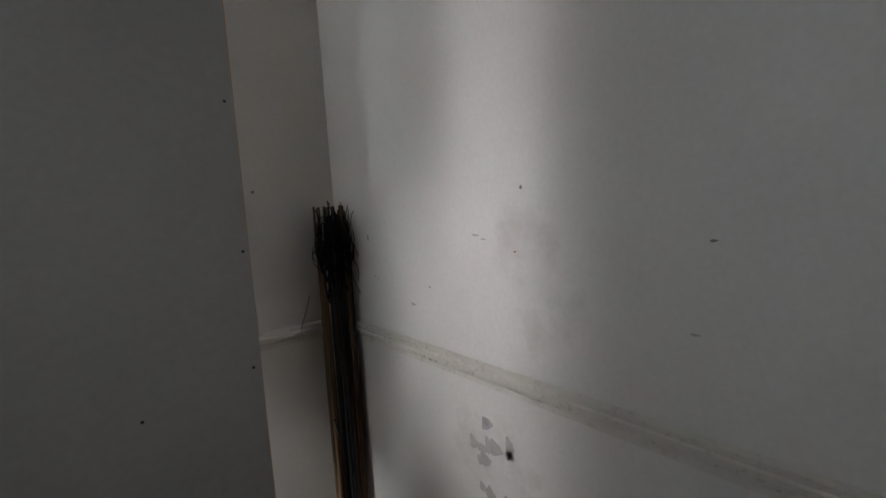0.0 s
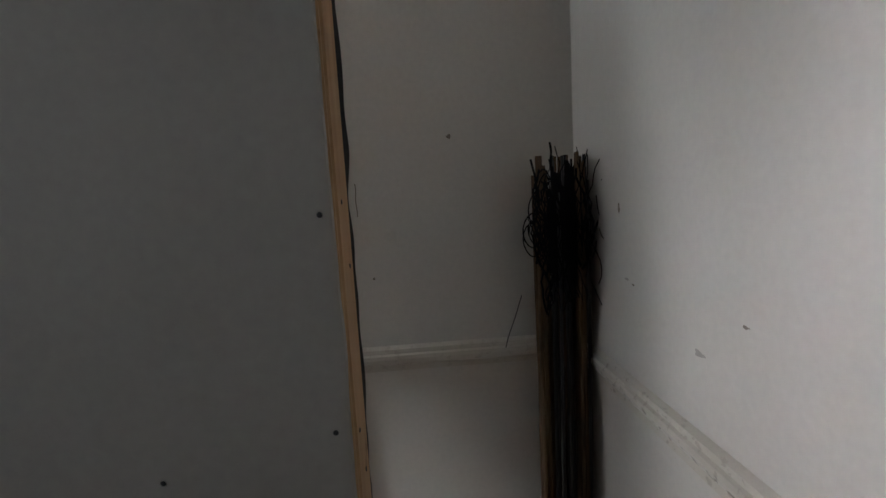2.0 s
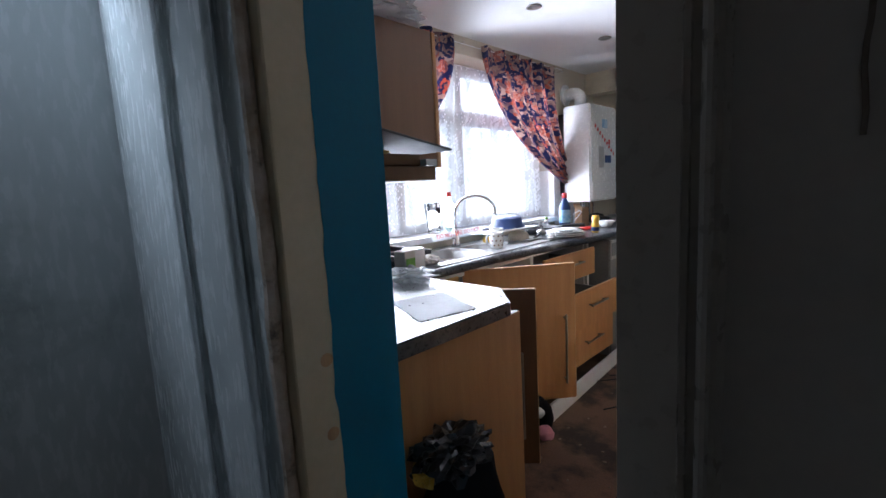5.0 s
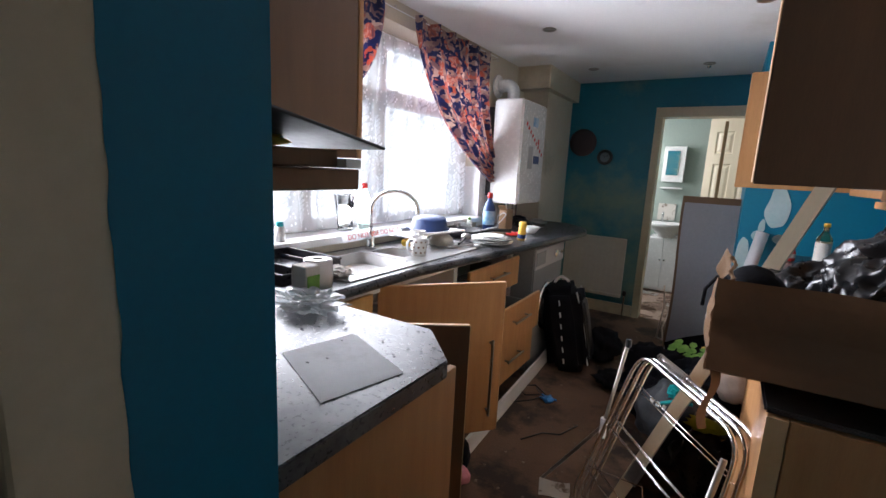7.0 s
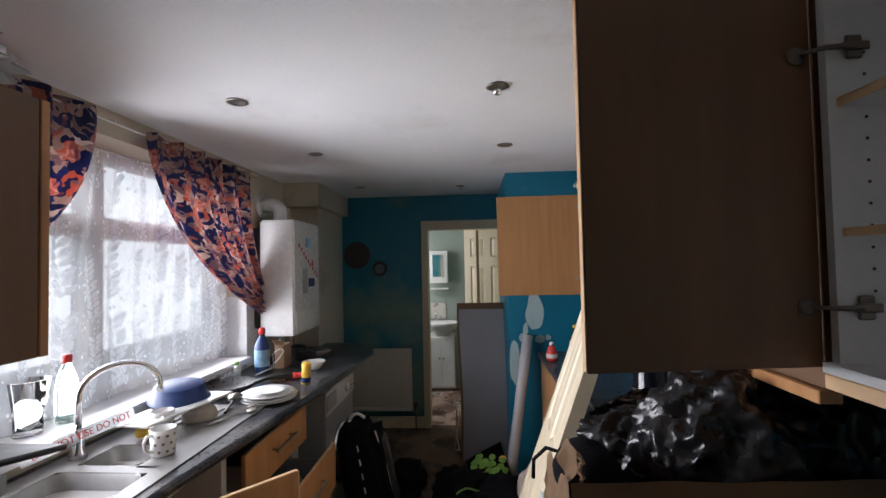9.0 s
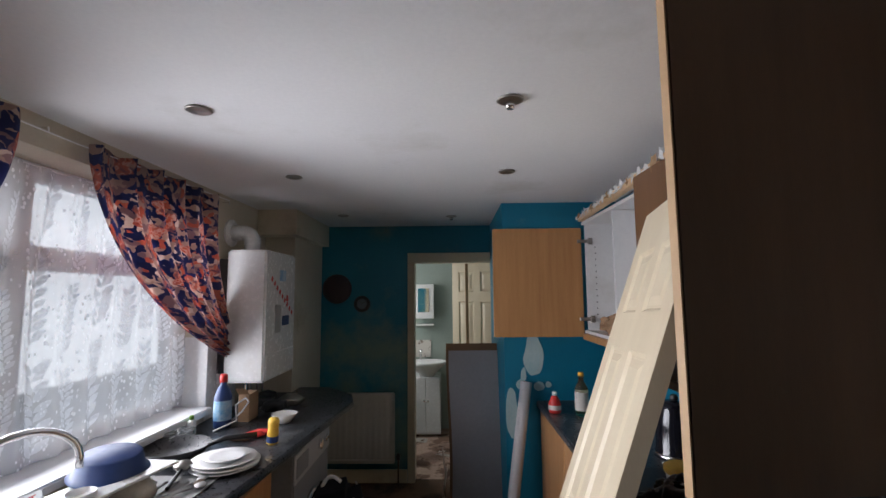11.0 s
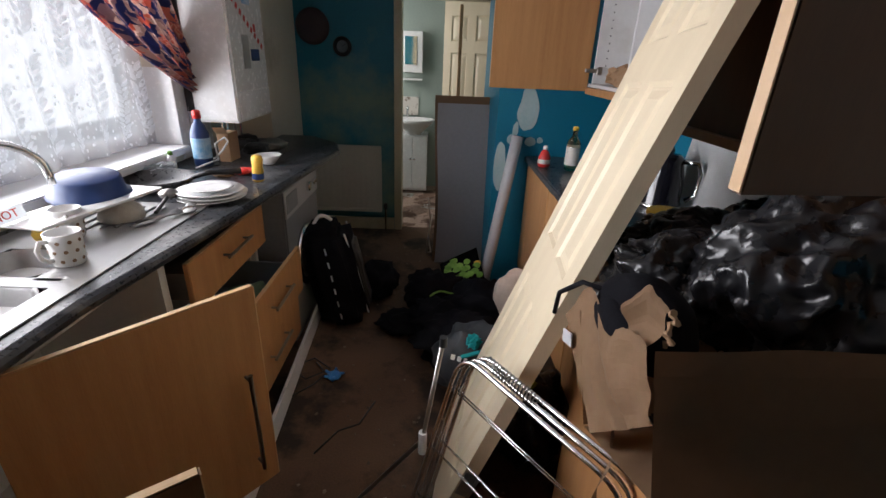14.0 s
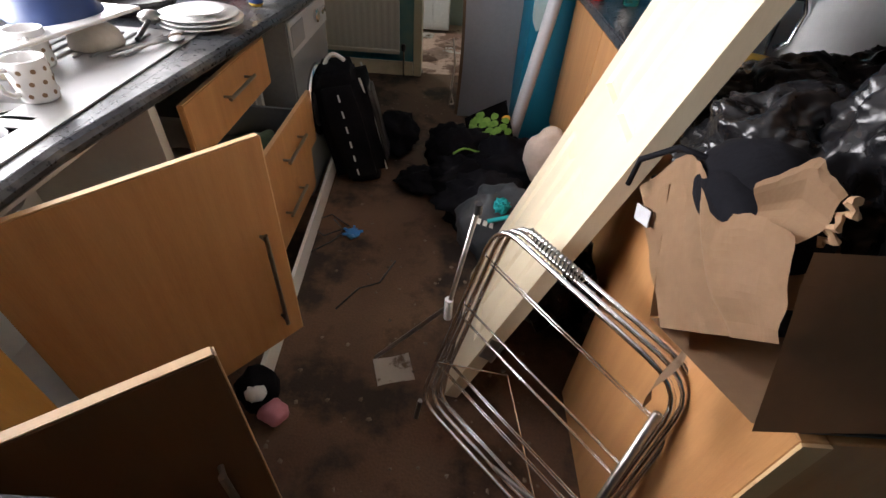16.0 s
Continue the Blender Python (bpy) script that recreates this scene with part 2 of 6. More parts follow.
BLACK = surf("black_plastic", (0.012, 0.012, 0.013), (0.03, 0.03, 0.032), 4, 60, 0.4, 0.05)
BLACK_CLOTH = surf("black_cloth", (0.004, 0.004, 0.006), (0.011, 0.011, 0.014), 6, 90, 0.9, 0.4)
BLACK_CLOTH.node_tree.nodes["Principled BSDF"].inputs["Specular IOR Level"].default_value = 0.1
BIN_BAG = surf("black_polythene", (0.005, 0.005, 0.006), (0.011, 0.011, 0.013), 7, 30, 0.29, 0.5)
CARD = surf("cardboard", (0.33, 0.2, 0.11), (0.41, 0.26, 0.15), 2, 60, 0.8, 0.08, dirt=(0.25, 0.15, 0.08), dirt_at=(0.62, 0.8))
# darker CARD: carries the shade of the box front; also plain brown board
CARD_DARK = surf("brown_or_shaded_card", (0.22, 0.135, 0.08), (0.27, 0.17, 0.102), 2, 60, 0.85, 0.06)
WHITE = surf("white_china", (0.72, 0.72, 0.71), (0.8, 0.8, 0.79), 3, 40, 0.2, 0.0)
GREY_BOARD = surf("grey_white_board", (0.42, 0.42, 0.44), (0.5, 0.5, 0.52), 1.5, 50, 0.6, 0.04, dirt=(0.36, 0.35, 0.36), dirt_at=(0.6, 0.85))
BLUE = surf("blue_plastic", (0.012, 0.035, 0.13), (0.018, 0.05, 0.17), 3, 40, 0.4, 0.02)
RED = surf("red_plastic", (0.5, 0.02, 0.02), (0.6, 0.04, 0.03), 3, 40, 0.4, 0.0)
YELLOW = surf("yellow_plastic", (0.7, 0.42, 0.04), (0.8, 0.5, 0.07), 3, 40, 0.45, 0.0)
GREEN = surf("lime_print", (0.1, 0.25, 0.03), (0.2, 0.42, 0.07), 18, 60, 0.6, 0.1)
LIME = surf("lime_green", (0.16, 0.36, 0.05), (0.26, 0.5, 0.1), 8, 60, 0.6, 0.1)
PAPER = surf("paper", (0.6, 0.56, 0.5), (0.68, 0.65, 0.6), 4, 60, 0.8, 0.08, dirt=(0.2, 0.14, 0.1), dirt_at=(0.55, 0.63), dirt_scale=14)
PLASTIC_CLEAR = veil("clear_film", (0.75, 0.78, 0.8), 0.45)
LACE = veil("lace_net", (0.95, 0.96, 0.98), 0.5, 60)
LACE_LEAF = veil("lace_leaf", (0.92, 0.94, 0.97), 0.24, 90)
GLASS = glassy("clear_glass", (1, 1, 1))
# slight grey tint lowers the brightness of the view through the panes
WINDOW_GLASS = glassy("dimming_window_glass", (0.88, 0.895, 0.9), 0.03)
GREEN_GLASS = glassy("green_bottle_plastic", (0.75, 0.95, 0.85))
MIRROR = surf("mirror", (0.85, 0.87, 0.87), (0.88, 0.9, 0.9), 2, 30, 0.03, 0, metal=1)
FLORAL = floral("floral_cotton")
CANE = surf("dry_cane", (0.05, 0.028, 0.014), (0.14, 0.08, 0.036), 5, 50, 0.75, 0.2, stretch=(6, 6, 1))
STRIPE = surf("striped_cushion", (0.5, 0.4, 0.33), (0.6, 0.5, 0.42), 4, 60, 0.9, 0.2)
GREEN_LABEL = surf("sky_blue_label", (0.12, 0.35, 0.6), (0.5, 0.62, 0.7), 20, 60, 0.4, 0.0)
TEAL_TAG = surf("turquoise_cloth", (0.0, 0.3, 0.32), (0.01, 0.38, 0.4), 5, 60, 0.7, 0.1)

# ---- shapes ----


def thing(name, base, label, category, group="", kind=""):
    ob = new(name)
    ob.location = base
    ob.empty_display_size = 0.1
    return tagged(ob, label, category, group, kind)


def root(ob):
    while ob.parent:
        ob = ob.parent
    return ob


def part(name, bm, material, parent=None, label="", smooth=False):
    """Links a bmesh, built in world metres, as one mesh under a thing or a part of it."""
    if parent is not None:
        bmesh.ops.translate(bm, vec=-root(parent).location, verts=bm.verts)
    me = bpy.data.meshes.new(name)
    bm.normal_update()
    bm.to_mesh(me)
    bm.free()
    if smooth:
        for f in me.polygons:
            f.use_smooth = True
    for m in material if isinstance(material, (list, tuple)) else (material,):
        me.materials.append(m)
    ob = new(name, me)
    ob.parent = parent
    return tagged(ob, label)


def setting(name, bm, material, label="", category="", smooth=False):
    return tagged(part(name, bm, material, None, "", smooth), label, category, "", "structure")


def single(name, bm, material, label, category, group="", smooth=False):
    """A thing that is one mesh."""
    return tagged(part(name, bm, material, None, "", smooth), label, category, group)


def box(x0, x1, y0, y1, z0, z1, bev=0.0, seg=1, bm=None, m=None):
    bm = bm or bmesh.new()
    vs = bmesh.ops.create_cube(bm, size=1)["verts"]
    bmesh.ops.transform(bm, matrix=Matrix.Translation(((x0 + x1) / 2, (y0 + y1) / 2, (z0 + z1) / 2)) @ Matrix.Diagonal((x1 - x0, y1 - y0, z1 - z0, 1)), verts=vs)
    if bev:
        es = list({e for v in vs for e in v.link_edges})
        got = bmesh.ops.bevel(bm, geom=es, offset=bev, segments=seg, affect="EDGES")
        vs = list({v for f in got["faces"] for v in f.verts} | {v for v in vs if v.is_valid})
    if m is not None:
        bmesh.ops.transform(bm, matrix=m, verts=[v for v in vs if v.is_valid])
    return bm


def obox(m, sx, sy, sz, bev=0.0, seg=1, bm=None):
    """A box of that size in the frame m, from its corner."""
    return box(0, sx, 0, sy, 0, sz, bev, seg, bm, m)


def prism(pts, z0, z1, bm=None, bev=0.0):
    bm = bm or bmesh.new()
    lo = [bm.verts.new((x, y, z0)) for x, y in pts]
    hi = [bm.verts.new((x, y, z1)) for x, y in pts]
    n = len(pts)
    fs = [bm.faces.new(lo[::-1]), bm.faces.new(hi)]
    fs += [bm.faces.new((lo[i], lo[(i + 1) % n], hi[(i + 1) % n], hi[i])) for i in range(n)]
    bmesh.ops.recalc_face_normals(bm, faces=fs)
    if bev:
        bmesh.ops.bevel(bm, geom=list({e for f in fs for e in f.edges}), offset=bev, segments=2, affect="EDGES")
    return bm


def tube(pts, r, n=8, bm=None, closed=False):
    """A round bar along a line of points."""
    bm = bm or bmesh.new()
    pts = [Vector(p) for p in pts]
    rings, up = [], None
    for i, p in enumerate(pts):
        a = pts[i - 1] if i or closed else p
        b = pts[(i + 1) % len(pts)] if i + 1 < len(pts) or closed else p
        d = (b - a).normalized()
        if up is None:
            up = d.orthogonal().normalized()
        up = (up - d * up.dot(d))
        up = up.normalized() if up.length > 1e-6 else d.orthogonal().normalized()
        side = d.cross(up)
        rr = r[i] if isinstance(r, (list, tuple)) else r
        rings.append([bm.verts.new(p + (up * math.cos(k * 2 * math.pi / n) + side * math.sin(k * 2 * math.pi / n)) * rr) for k in range(n)])
    for i in range(len(rings) if closed else len(rings) - 1):
        a, b = rings[i], rings[(i + 1) % len(rings)]
        for k in range(n):
            bm.faces.new((a[k], a[(k + 1) % n], b[(k + 1) % n], b[k]))
    if not closed:
        bm.faces.new(rings[0][::-1])
        bm.faces.new(rings[-1])
    return bm


def lathe(profile, at, n=32, bm=None, m=None, squash=1.0):
    """Turns (radius, height) pairs about the vertical through at."""
    bm = bm or bmesh.new()
    rings, made = [], []
    for r, z in profile:
        ring = [bm.verts.new((r * math.cos(2 * math.pi * k / n), squash * r * math.sin(2 * math.pi * k / n), z)) for k in range(n)]
        rings.append(ring)
        made += ring
    for a, b in zip(rings, rings[1:]):
        for k in range(n):
            bm.faces.new((a[k], a[(k + 1) % n], b[(k + 1) % n], b[k]))
    bm.faces.new(rings[0][::-1])
    bm.faces.new(rings[-1])
    bmesh.ops.transform(bm, matrix=Matrix.Translation(at) @ (m or Matrix()), verts=made)
    return bm


def grid(fn, nu, nv, bm=None, thick=0.0):
    """A sheet of points fn(u, v), u and v from 0 to 1, with UVs."""
    bm = bm or bmesh.new()
    uv = bm.loops.layers.uv.verify()
    vs = [[bm.verts.new(fn(i / nu, j / nv)) for j in range(nv + 1)] for i in range(nu + 1)]
    for i in range(nu):
        for j in range(nv):
            f = bm.faces.new((vs[i][j], vs[i + 1][j], vs[i + 1][j + 1], vs[i][j + 1]))
            for lp, (a, b) in zip(f.loops, ((i, j), (i + 1, j), (i + 1, j + 1), (i, j + 1))):
                lp[uv].uv = (a / nu, b / nv)
    if thick:
        bmesh.ops.solidify(bm, geom=bm.faces[:], thickness=thick)
    return bm


def lump(at, size, seed, amp=0.25, freq=2.2, level=4, flat=0.0, bm=None, m=None, crease=False):
    """A crumpled soft body: a round mesh pushed about by noise, flattened where it lies."""
    bm = bm or bmesh.new()
    vs = bmesh.ops.create_icosphere(bm, subdivisions=level, radius=1)["verts"]
    off = Vector((seed * 7.3, seed * 3.1, seed * 5.7))
    for v in vs:
        d = v.co.normalized()
        k = noise.fractal(d * freq + off, 0.9, 2.1, 4)
        if crease:
            k = 0.6 - 1.6 * abs(noise.noise(d * freq + off)) - 0.7 * abs(noise.noise(d * freq * 2.3 + off))
        v.co = d * (1 + amp * k)
        v.co.z = max(v.co.z, -1 + flat)
    mm = Matrix.Translation(at) @ (m or Matrix()) @ Matrix.Diagonal((*size, 1))
    bmesh.ops.transform(bm, matrix=mm, verts=vs)
    return bm


def frame_at(p, u, v):
    """A frame with its corner at p, x along u and y near v."""
    u = Vector(u).normalized()
    w = u.cross(Vector(v)).normalized()
    v = w.cross(u)
    return Matrix.Translation(p) @ Matrix((u, v, w)).transposed().to_4x4()


def writing(name, text, size, m, material, parent=None, depth=0.0006, label=""):
    c = bpy.data.curves.new(name, "FONT")
    c.body, c.size, c.extrude = text, size, depth
    c.align_x = c.align_y = "CENTER"
    tmp = bpy.data.objects.new(name, c)
    me = bpy.data.meshes.new_from_object(tmp)
    bpy.data.objects.remove(tmp)
    bm = bmesh.new()
    bm.from_mesh(me)
    bmesh.ops.transform(bm, matrix=m, verts=bm.verts)
    return part(name, bm, material, parent, label)

# ---- the large structure ----
WY, KY, BY, XL, XR, CZ = 1.985, 2.22, 6.45, -1.86, 0.635, 2.2
JL, JR, DH = -0.65, -0.073, 1.93  # the doorway from the hall

setting("floor", box(-2.2, 1.0, -2.1, BY + 0.06, -0.12, 0), FLOOR, "dark brown filthy trodden carpet floor", "floor")
setting("ground", box(-40, 40, -40, 40, -0.5, -0.3), PAVING, "pale concrete ground outside", "ground")
setting("ceiling", box(-2.2, 1.0, KY - 0.02, BY + 0.1, CZ, CZ + 0.12), CEILING, "off-white kitchen ceiling with mould marks", "ceiling")
setting("ceiling_hall", box(-1.8, 1.0, -2.1, KY - 0.02, 2.36, 2.48), CEILING, "grey-white hall ceiling", "ceiling")

# hall
setting("wall_hall_east", box(XR, XR + 0.12, -2.0, WY, 0, 2.36), HALL_WALL, "greyish cream scuffed hall wall", "wall")
# the two openings are added to hold the hall fill lamps
bm = box(-1.75, -1.63, -2.0, 0.3, 0, 2.36)
box(-1.75, -1.63, 0.7, 1.55, 0, 2.36, bm=bm)
box(-1.75, -1.63, 1.94, WY, 0, 2.36, bm=bm)
box(-1.75, -1.63, 0.3, 0.7, 0, 1.5, bm=bm)
box(-1.75, -1.63, 0.3, 0.7, 1.8, 2.36, bm=bm)
box(-1.75, -1.63, 1.55, 1.94, 0, 1.98, bm=bm)
box(-1.75, -1.63, 1.55, 1.94, 2.31, 2.36, bm=bm)
setting("wall_hall_west", bm, GREY_PAPER, "hall wall in grey paper with two openings added for fill lamps", "wall")
setting("wall_hall_south", box(-1.63, XR, -1.9, -1.78, 0, 2.36), HALL_WALL, "plain hall wall", "wall")
setting("wall_entrance_east", box(JR, XR, WY, KY - 0.012, 0, 2.36), HALL_WALL, "cream hall wall beside the kitchen doorway", "wall")
bm = box(-1.63, JL - 0.03, WY, KY - 0.012, 0, 2.36)
box(JL - 0.03, JR, WY, KY - 0.012, DH, 2.36, bm=bm)
setting("wall_entrance_west", bm, GREY_PAPER, "wall in glossy grey peeling vinyl paper", "wall")
setting("wall_kitchen_south_1", box(XL, JL, KY - 0.012, KY, 0, CZ), TEAL, "teal painted kitchen wall skin", "wall")
# out of view; cream is chosen to reflect light onto the east side
bm = box(JR, XR, KY - 0.012, KY, 0, CZ)
box(JL, JR, KY - 0.012, KY, DH, CZ, bm=bm)
setting("wall_kitchen_south_2", bm, CREAM_WALL, "unseen kitchen wall beside the doorway, made cream to bounce light", "wall")
# painted return of the doorway and its cream lining
setting("doorway_return", box(JL - 0.03, JL + 0.004, 2.075, KY + 0.002, 0, DH), TEAL, "teal painted doorway return", "wall")
bm = bmesh.new()
rows = [[bm.verts.new((JL + 0.0092, y, z)) for y in (2.066 + 0.006 * noise.noise(Vector((z * 6, 3, 0))) + 0.004 * noise.noise(Vector((z * 23, 8, 0))), 2.085)] for z in np.arange(0, DH, 0.012)]
for p, q in zip(rows, rows[1:]):
    bm.faces.new((p[0], p[1], q[1], q[0]))
setting("paint_edge", bm, TEAL, "uneven brushed edge of teal paint", "paint")
lining = setting("door_lining_west", box(JL - 0.03, JL + 0.008, WY + 0.004, 2.073, 0, DH, 0.003), CREAM_GLOSS, "cream gloss door lining with latch holes", "door frame")
for z in (0.961, 0.818):
    part("latch_hole", lathe([(0.011, 0), (0.013, 0.0025), (0.004, 0.003)], (JL + 0.0085, 2.05, z), 12, m=pose(0, 0, 0, 0, 90, 0)), TIMBER, lining)
bm = tube([(JL - 0.032 + 0.012 * noise.noise(Vector((z * 3, 0, 0))), WY - 0.006, z) for z in np.arange(0, 1.93, 0.03)], [0.012 + 0.012 * abs(noise.noise(Vector((z * 9, 4, 0)))) for z in np.arange(0, 1.93, 0.03)], 7)
setting("torn_plaster_edge", bm, PLASTER, "torn crumbling plaster edge of the wall", "wall")
# peeling strips of the grey paper
for k in range(2):
    x = JL - 0.14 - 0.3 * k
    bm = grid(lambda u, v: (x - 0.05 + 0.075 * u + 0.012 * math.sin(v * 7 + k), WY - 0.006 - 0.012 * u * u * (0.4 + noise.noise(Vector((v * 3, k, 0)))) - 0.004 * math.sin(u * 9), 0.15 + 1.95 * v), 6, 40, thick=0.001)
    setting("wallpaper_strip", bm, GREY_PAPER, "peeling strip of glossy grey paper", "wallpaper", True)
# frame and panel mouldings of the hall wall
setting("architrave", box(JR - 0.001, JR + 0.048, WY - 0.016, WY, 0, 2.1, 0.004, 2), HALL_TRIM, "worn cream gloss door architrave", "trim")


def moulding(name, p, q, out, h=0.07, label="cream gloss dado rail, scuffed"):
    """A rail of ogee section from p to q on a wall whose outward normal is out."""
    p, q, o = Vector(p), Vector(q), Vector(out)
    up = Vector((0, 0, 1)) if abs((q - p).z) < 0.1 else (q - p).normalized().cross(o)
    prof = [(0, 0), (0.008, 0.002), (0.008, 0.018), (0.014, 0.026), (0.018, 0.036), (0.018, 0.046), (0.012, 0.05), (0.012, 0.062), (0.0, 0.07)]
    bm = bmesh.new()
    ends = [[bm.verts.new(c + o * (a + 0.001) + up * (b * h / 0.07)) for a, b in prof] for c in (p, q)]
    for i in range(len(prof) - 1):
        bm.faces.new((ends[0][i], ends[0][i + 1], ends[1][i + 1], ends[1][i]))
    bm.faces.new(ends[0][::-1])
    bm.faces.new(ends[1])
    bmesh.ops.recalc_face_normals(bm, faces=bm.faces)
    return setting(name, bm, HALL_TRIM, label, "trim")


moulding("dado_rail_1", (JR + 0.048, WY, 0.855), (XR - 0.02, WY, 0.855), (0, -1, 0))
moulding("dado_rail_2", (XR, -1.75, 0.855), (XR, WY - 0.02, 0.855), (-1, 0, 0))
moulding("panel_moulding", (JR + 0.048, WY, 0.93), (JR + 0.048, WY, 2.3), (0, -1, 0), 0.022, "thin panel moulding")
moulding("panel_moulding", (JR + 0.048, WY, 0.12), (JR + 0.048, WY, 0.85), (0, -1, 0), 0.022, "thin panel moulding")
setting("baseboard", box(XR - 0.016, XR, -1.75, WY, 0.001, 0.12, 0.003), HALL_TRIM, "cream gloss baseboard", "baseboard")

# stud partition: board, timber stud at its open end, torn membrane
pa, pb = Vector((0.1, 1.40, 0)), Vector((-1.62, 1.5, 0))
pu = (pb - pa).normalized()
pn = Vector((pu.y, -pu.x, 0)) * (1 if Vector((pu.y, -pu.x, 0)).y < 0 else -1)


def wobble(z):
    return 0.006 * noise.noise(Vector((z * 2.2, 1.7, 0))) + 0.0025 * noise.noise(Vector((z * 14, 0.3, 0)))


bm = bmesh.new()
zs = np.arange(0, 2.37, 0.02)
cols = []
for z in zs:
    e = pa + pu * (wobble(z) + 0.002)
    cols.append([bm.verts.new((*(c + Vector((0, 0, z)))[:],)) for c in (e, pb, pb - pn * 0.0125, e - pn * 0.0125)])
for a, b in zip(cols, cols[1:]):
    for k in range(4):
        bm.faces.new((a[k], a[(k + 1) % 4], b[(k + 1) % 4], b[k]))
bm.faces.new(cols[0][::-1])
bm.faces.new(cols[-1])
bmesh.ops.recalc_face_normals(bm, faces=bm.faces)
board = setting("wall_partition", bm, BOARD, "bare grey plasterboard partition with nail heads", "wall")
for d, z in ((0.0, 1.3), (0.005, 1.665), (0.012, 1.9), (0.25, 0.94), (0.004, 1.0), (0.62, 1.32), (0.63, 0.7)):
    c = pa + pu * (d + 0.016)
    part("nail_head", lathe([(0.003, 0), (0.004, 0.001), (0.002, 0.002)], (c.x, c.y, z), 10, m=frame_at((0, 0, 0), -pu, (0, 0, 1))), BLACK_FILM, board)
stud = setting("timber_stud", box(0.06, 0.106, 1.415, 1.512, 0, 2.36, 0.004, 2), TIMBER, "rough pine stud with knots", "timber")
for y, z in ((1.445, 1.315), (1.475, 1.22), (1.44, 0.98), (1.47, 0.9), (1.465, 1.62)):
    part("knot", lathe([(0.0035, 0), (0.0035, 0.0012), (0.001, 0.0016)], (0.1062, y, z), 10, m=pose(0, 0, 0, 0, 90, 0)), BLACK_FILM, stud)
bm = grid(lambda u, v: (0.1 + 0.008 * u + (0.008 * noise.noise(Vector((v * 7, 2, 0))) + 0.004 * noise.noise(Vector((v * 31, 5, 0)))) * u, 1.514 + 0.012 * u, 0.05 + 2.25 * v), 3, 160, thick=0.0015)
setting("torn_membrane", bm, BLACK_FILM, "torn black membrane on the partition edge", "membrane")
bm = grid(lambda u, v: (-0.26 - 0.05 * u + 0.01 * math.sin(v * 9), 1.56 + 0.03 * u * (1 + 0.5 * math.sin(v * 5)) + 0.01 * noise.noise(Vector((u * 4, v * 6, 1))), 1.0 + 0.28 * v - 0.12 * u), 8, 16, thick=0.001)
setting("torn_foil", bm, STEEL, "torn scrap of foil on the partition back", "membrane", True)

# kitchen shell
WIN = (2.9, 5.0, 0.98, 2.09)
bm = box(XL - 0.28, XL, KY - 0.15, WIN[0], 0, CZ)
box(XL - 0.28, XL, WIN[1], BY, 0, CZ, bm=bm)
box(XL - 0.28, XL, WIN[0], WIN[1], 0, WIN[2] - 0.03, bm=bm)
box(XL - 0.28, XL, WIN[0], WIN[1], WIN[3], CZ, bm=bm)
setting("wall_kitchen_west", bm, CREAM_WALL, "stained cream wall with the window", "wall")
setting("wall_kitchen_east", box(XR, XR + 0.12, KY, 5.47, 0, CZ), TEAL, "teal painted kitchen wall", "wall")
setting("chimney_breast", box(-0.14, XR + 0.12, 5.47, BY, 0, CZ), TEAL, "teal chimney breast with patches of filler", "wall")
bx0, bx1, btop = -0.81, -0.12, 1.87
bm = box(XL - 0.28, bx0 - 0.03, BY, BY + 0.12, 0, CZ)
box(bx1 + 0.03, XR + 0.12, BY, BY + 0.12, 0, CZ, bm=bm)
box(bx0 - 0.03, bx1 + 0.03, BY, BY + 0.12, btop + 0.03, CZ, bm=bm)
setting("wall_kitchen_north", bm, TEAL_PATCHY, "teal painted wall with scraped pale patches", "wall")
frame2 = thing("door_frame_1", ((bx0 + bx1) / 2, BY, 0), "cream painted door frame, chipped, without a door", "door frame", kind="structure")
for x0, x1 in ((bx0 - 0.062, bx0), (bx1, bx1 + 0.05)):
    part("jamb", box(x0, x1, BY - 0.018, BY + 0.13, 0, btop, 0.003), CREAM_GLOSS, frame2)
part("head", box(bx0 - 0.062, bx1 + 0.05, BY - 0.018, BY + 0.13, btop, btop + 0.085, 0.003), CREAM_GLOSS, frame2)
setting("pipe_boxing", box(XL, -1.64, 5.75, BY, 0, CZ), CREAM_WALL, "boxed-in corner column", "wall")
setting("soffit_box", box(XL, -1.58, 5.6, BY, 2.02, CZ), CREAM_WALL, "boxed soffit above the boiler", "wall")
setting("skirting_north", box(-1.64, bx0 - 0.065, BY - 0.018, BY, 0.001, 0.11, 0.003), CREAM_GLOSS, "dirty cream skirting", "baseboard")
# scraped filler patches on the chimney breast
for x, z, w, h, s in ((0.05, 1.19, 0.065, 0.13, 1), (-0.04, 1.0, 0.03, 0.035, 2), (0.08, 0.99, 0.035, 0.03, 3), (-0.02, 1.06, 0.018, 0.05, 4), (-0.1, 0.82, 0.04, 0.16, 5), (0.14, 1.0, 0.02, 0.02, 6)):
    bm = bmesh.new()
    bm.faces.new([bm.verts.new((x + w * math.cos(t) * (1 + 0.35 * noise.noise(Vector((math.cos(t), math.sin(t), s)))), 5.466, z + h * math.sin(t) * (1 + 0.35 * noise.noise(Vector((math.cos(t), math.sin(t), s + 9)))))) for t in (2 * math.pi * k / 26 for k in range(26))])
    setting("filler_patch", bm, FILLER, "pale patch of filler on teal paint", "wall")
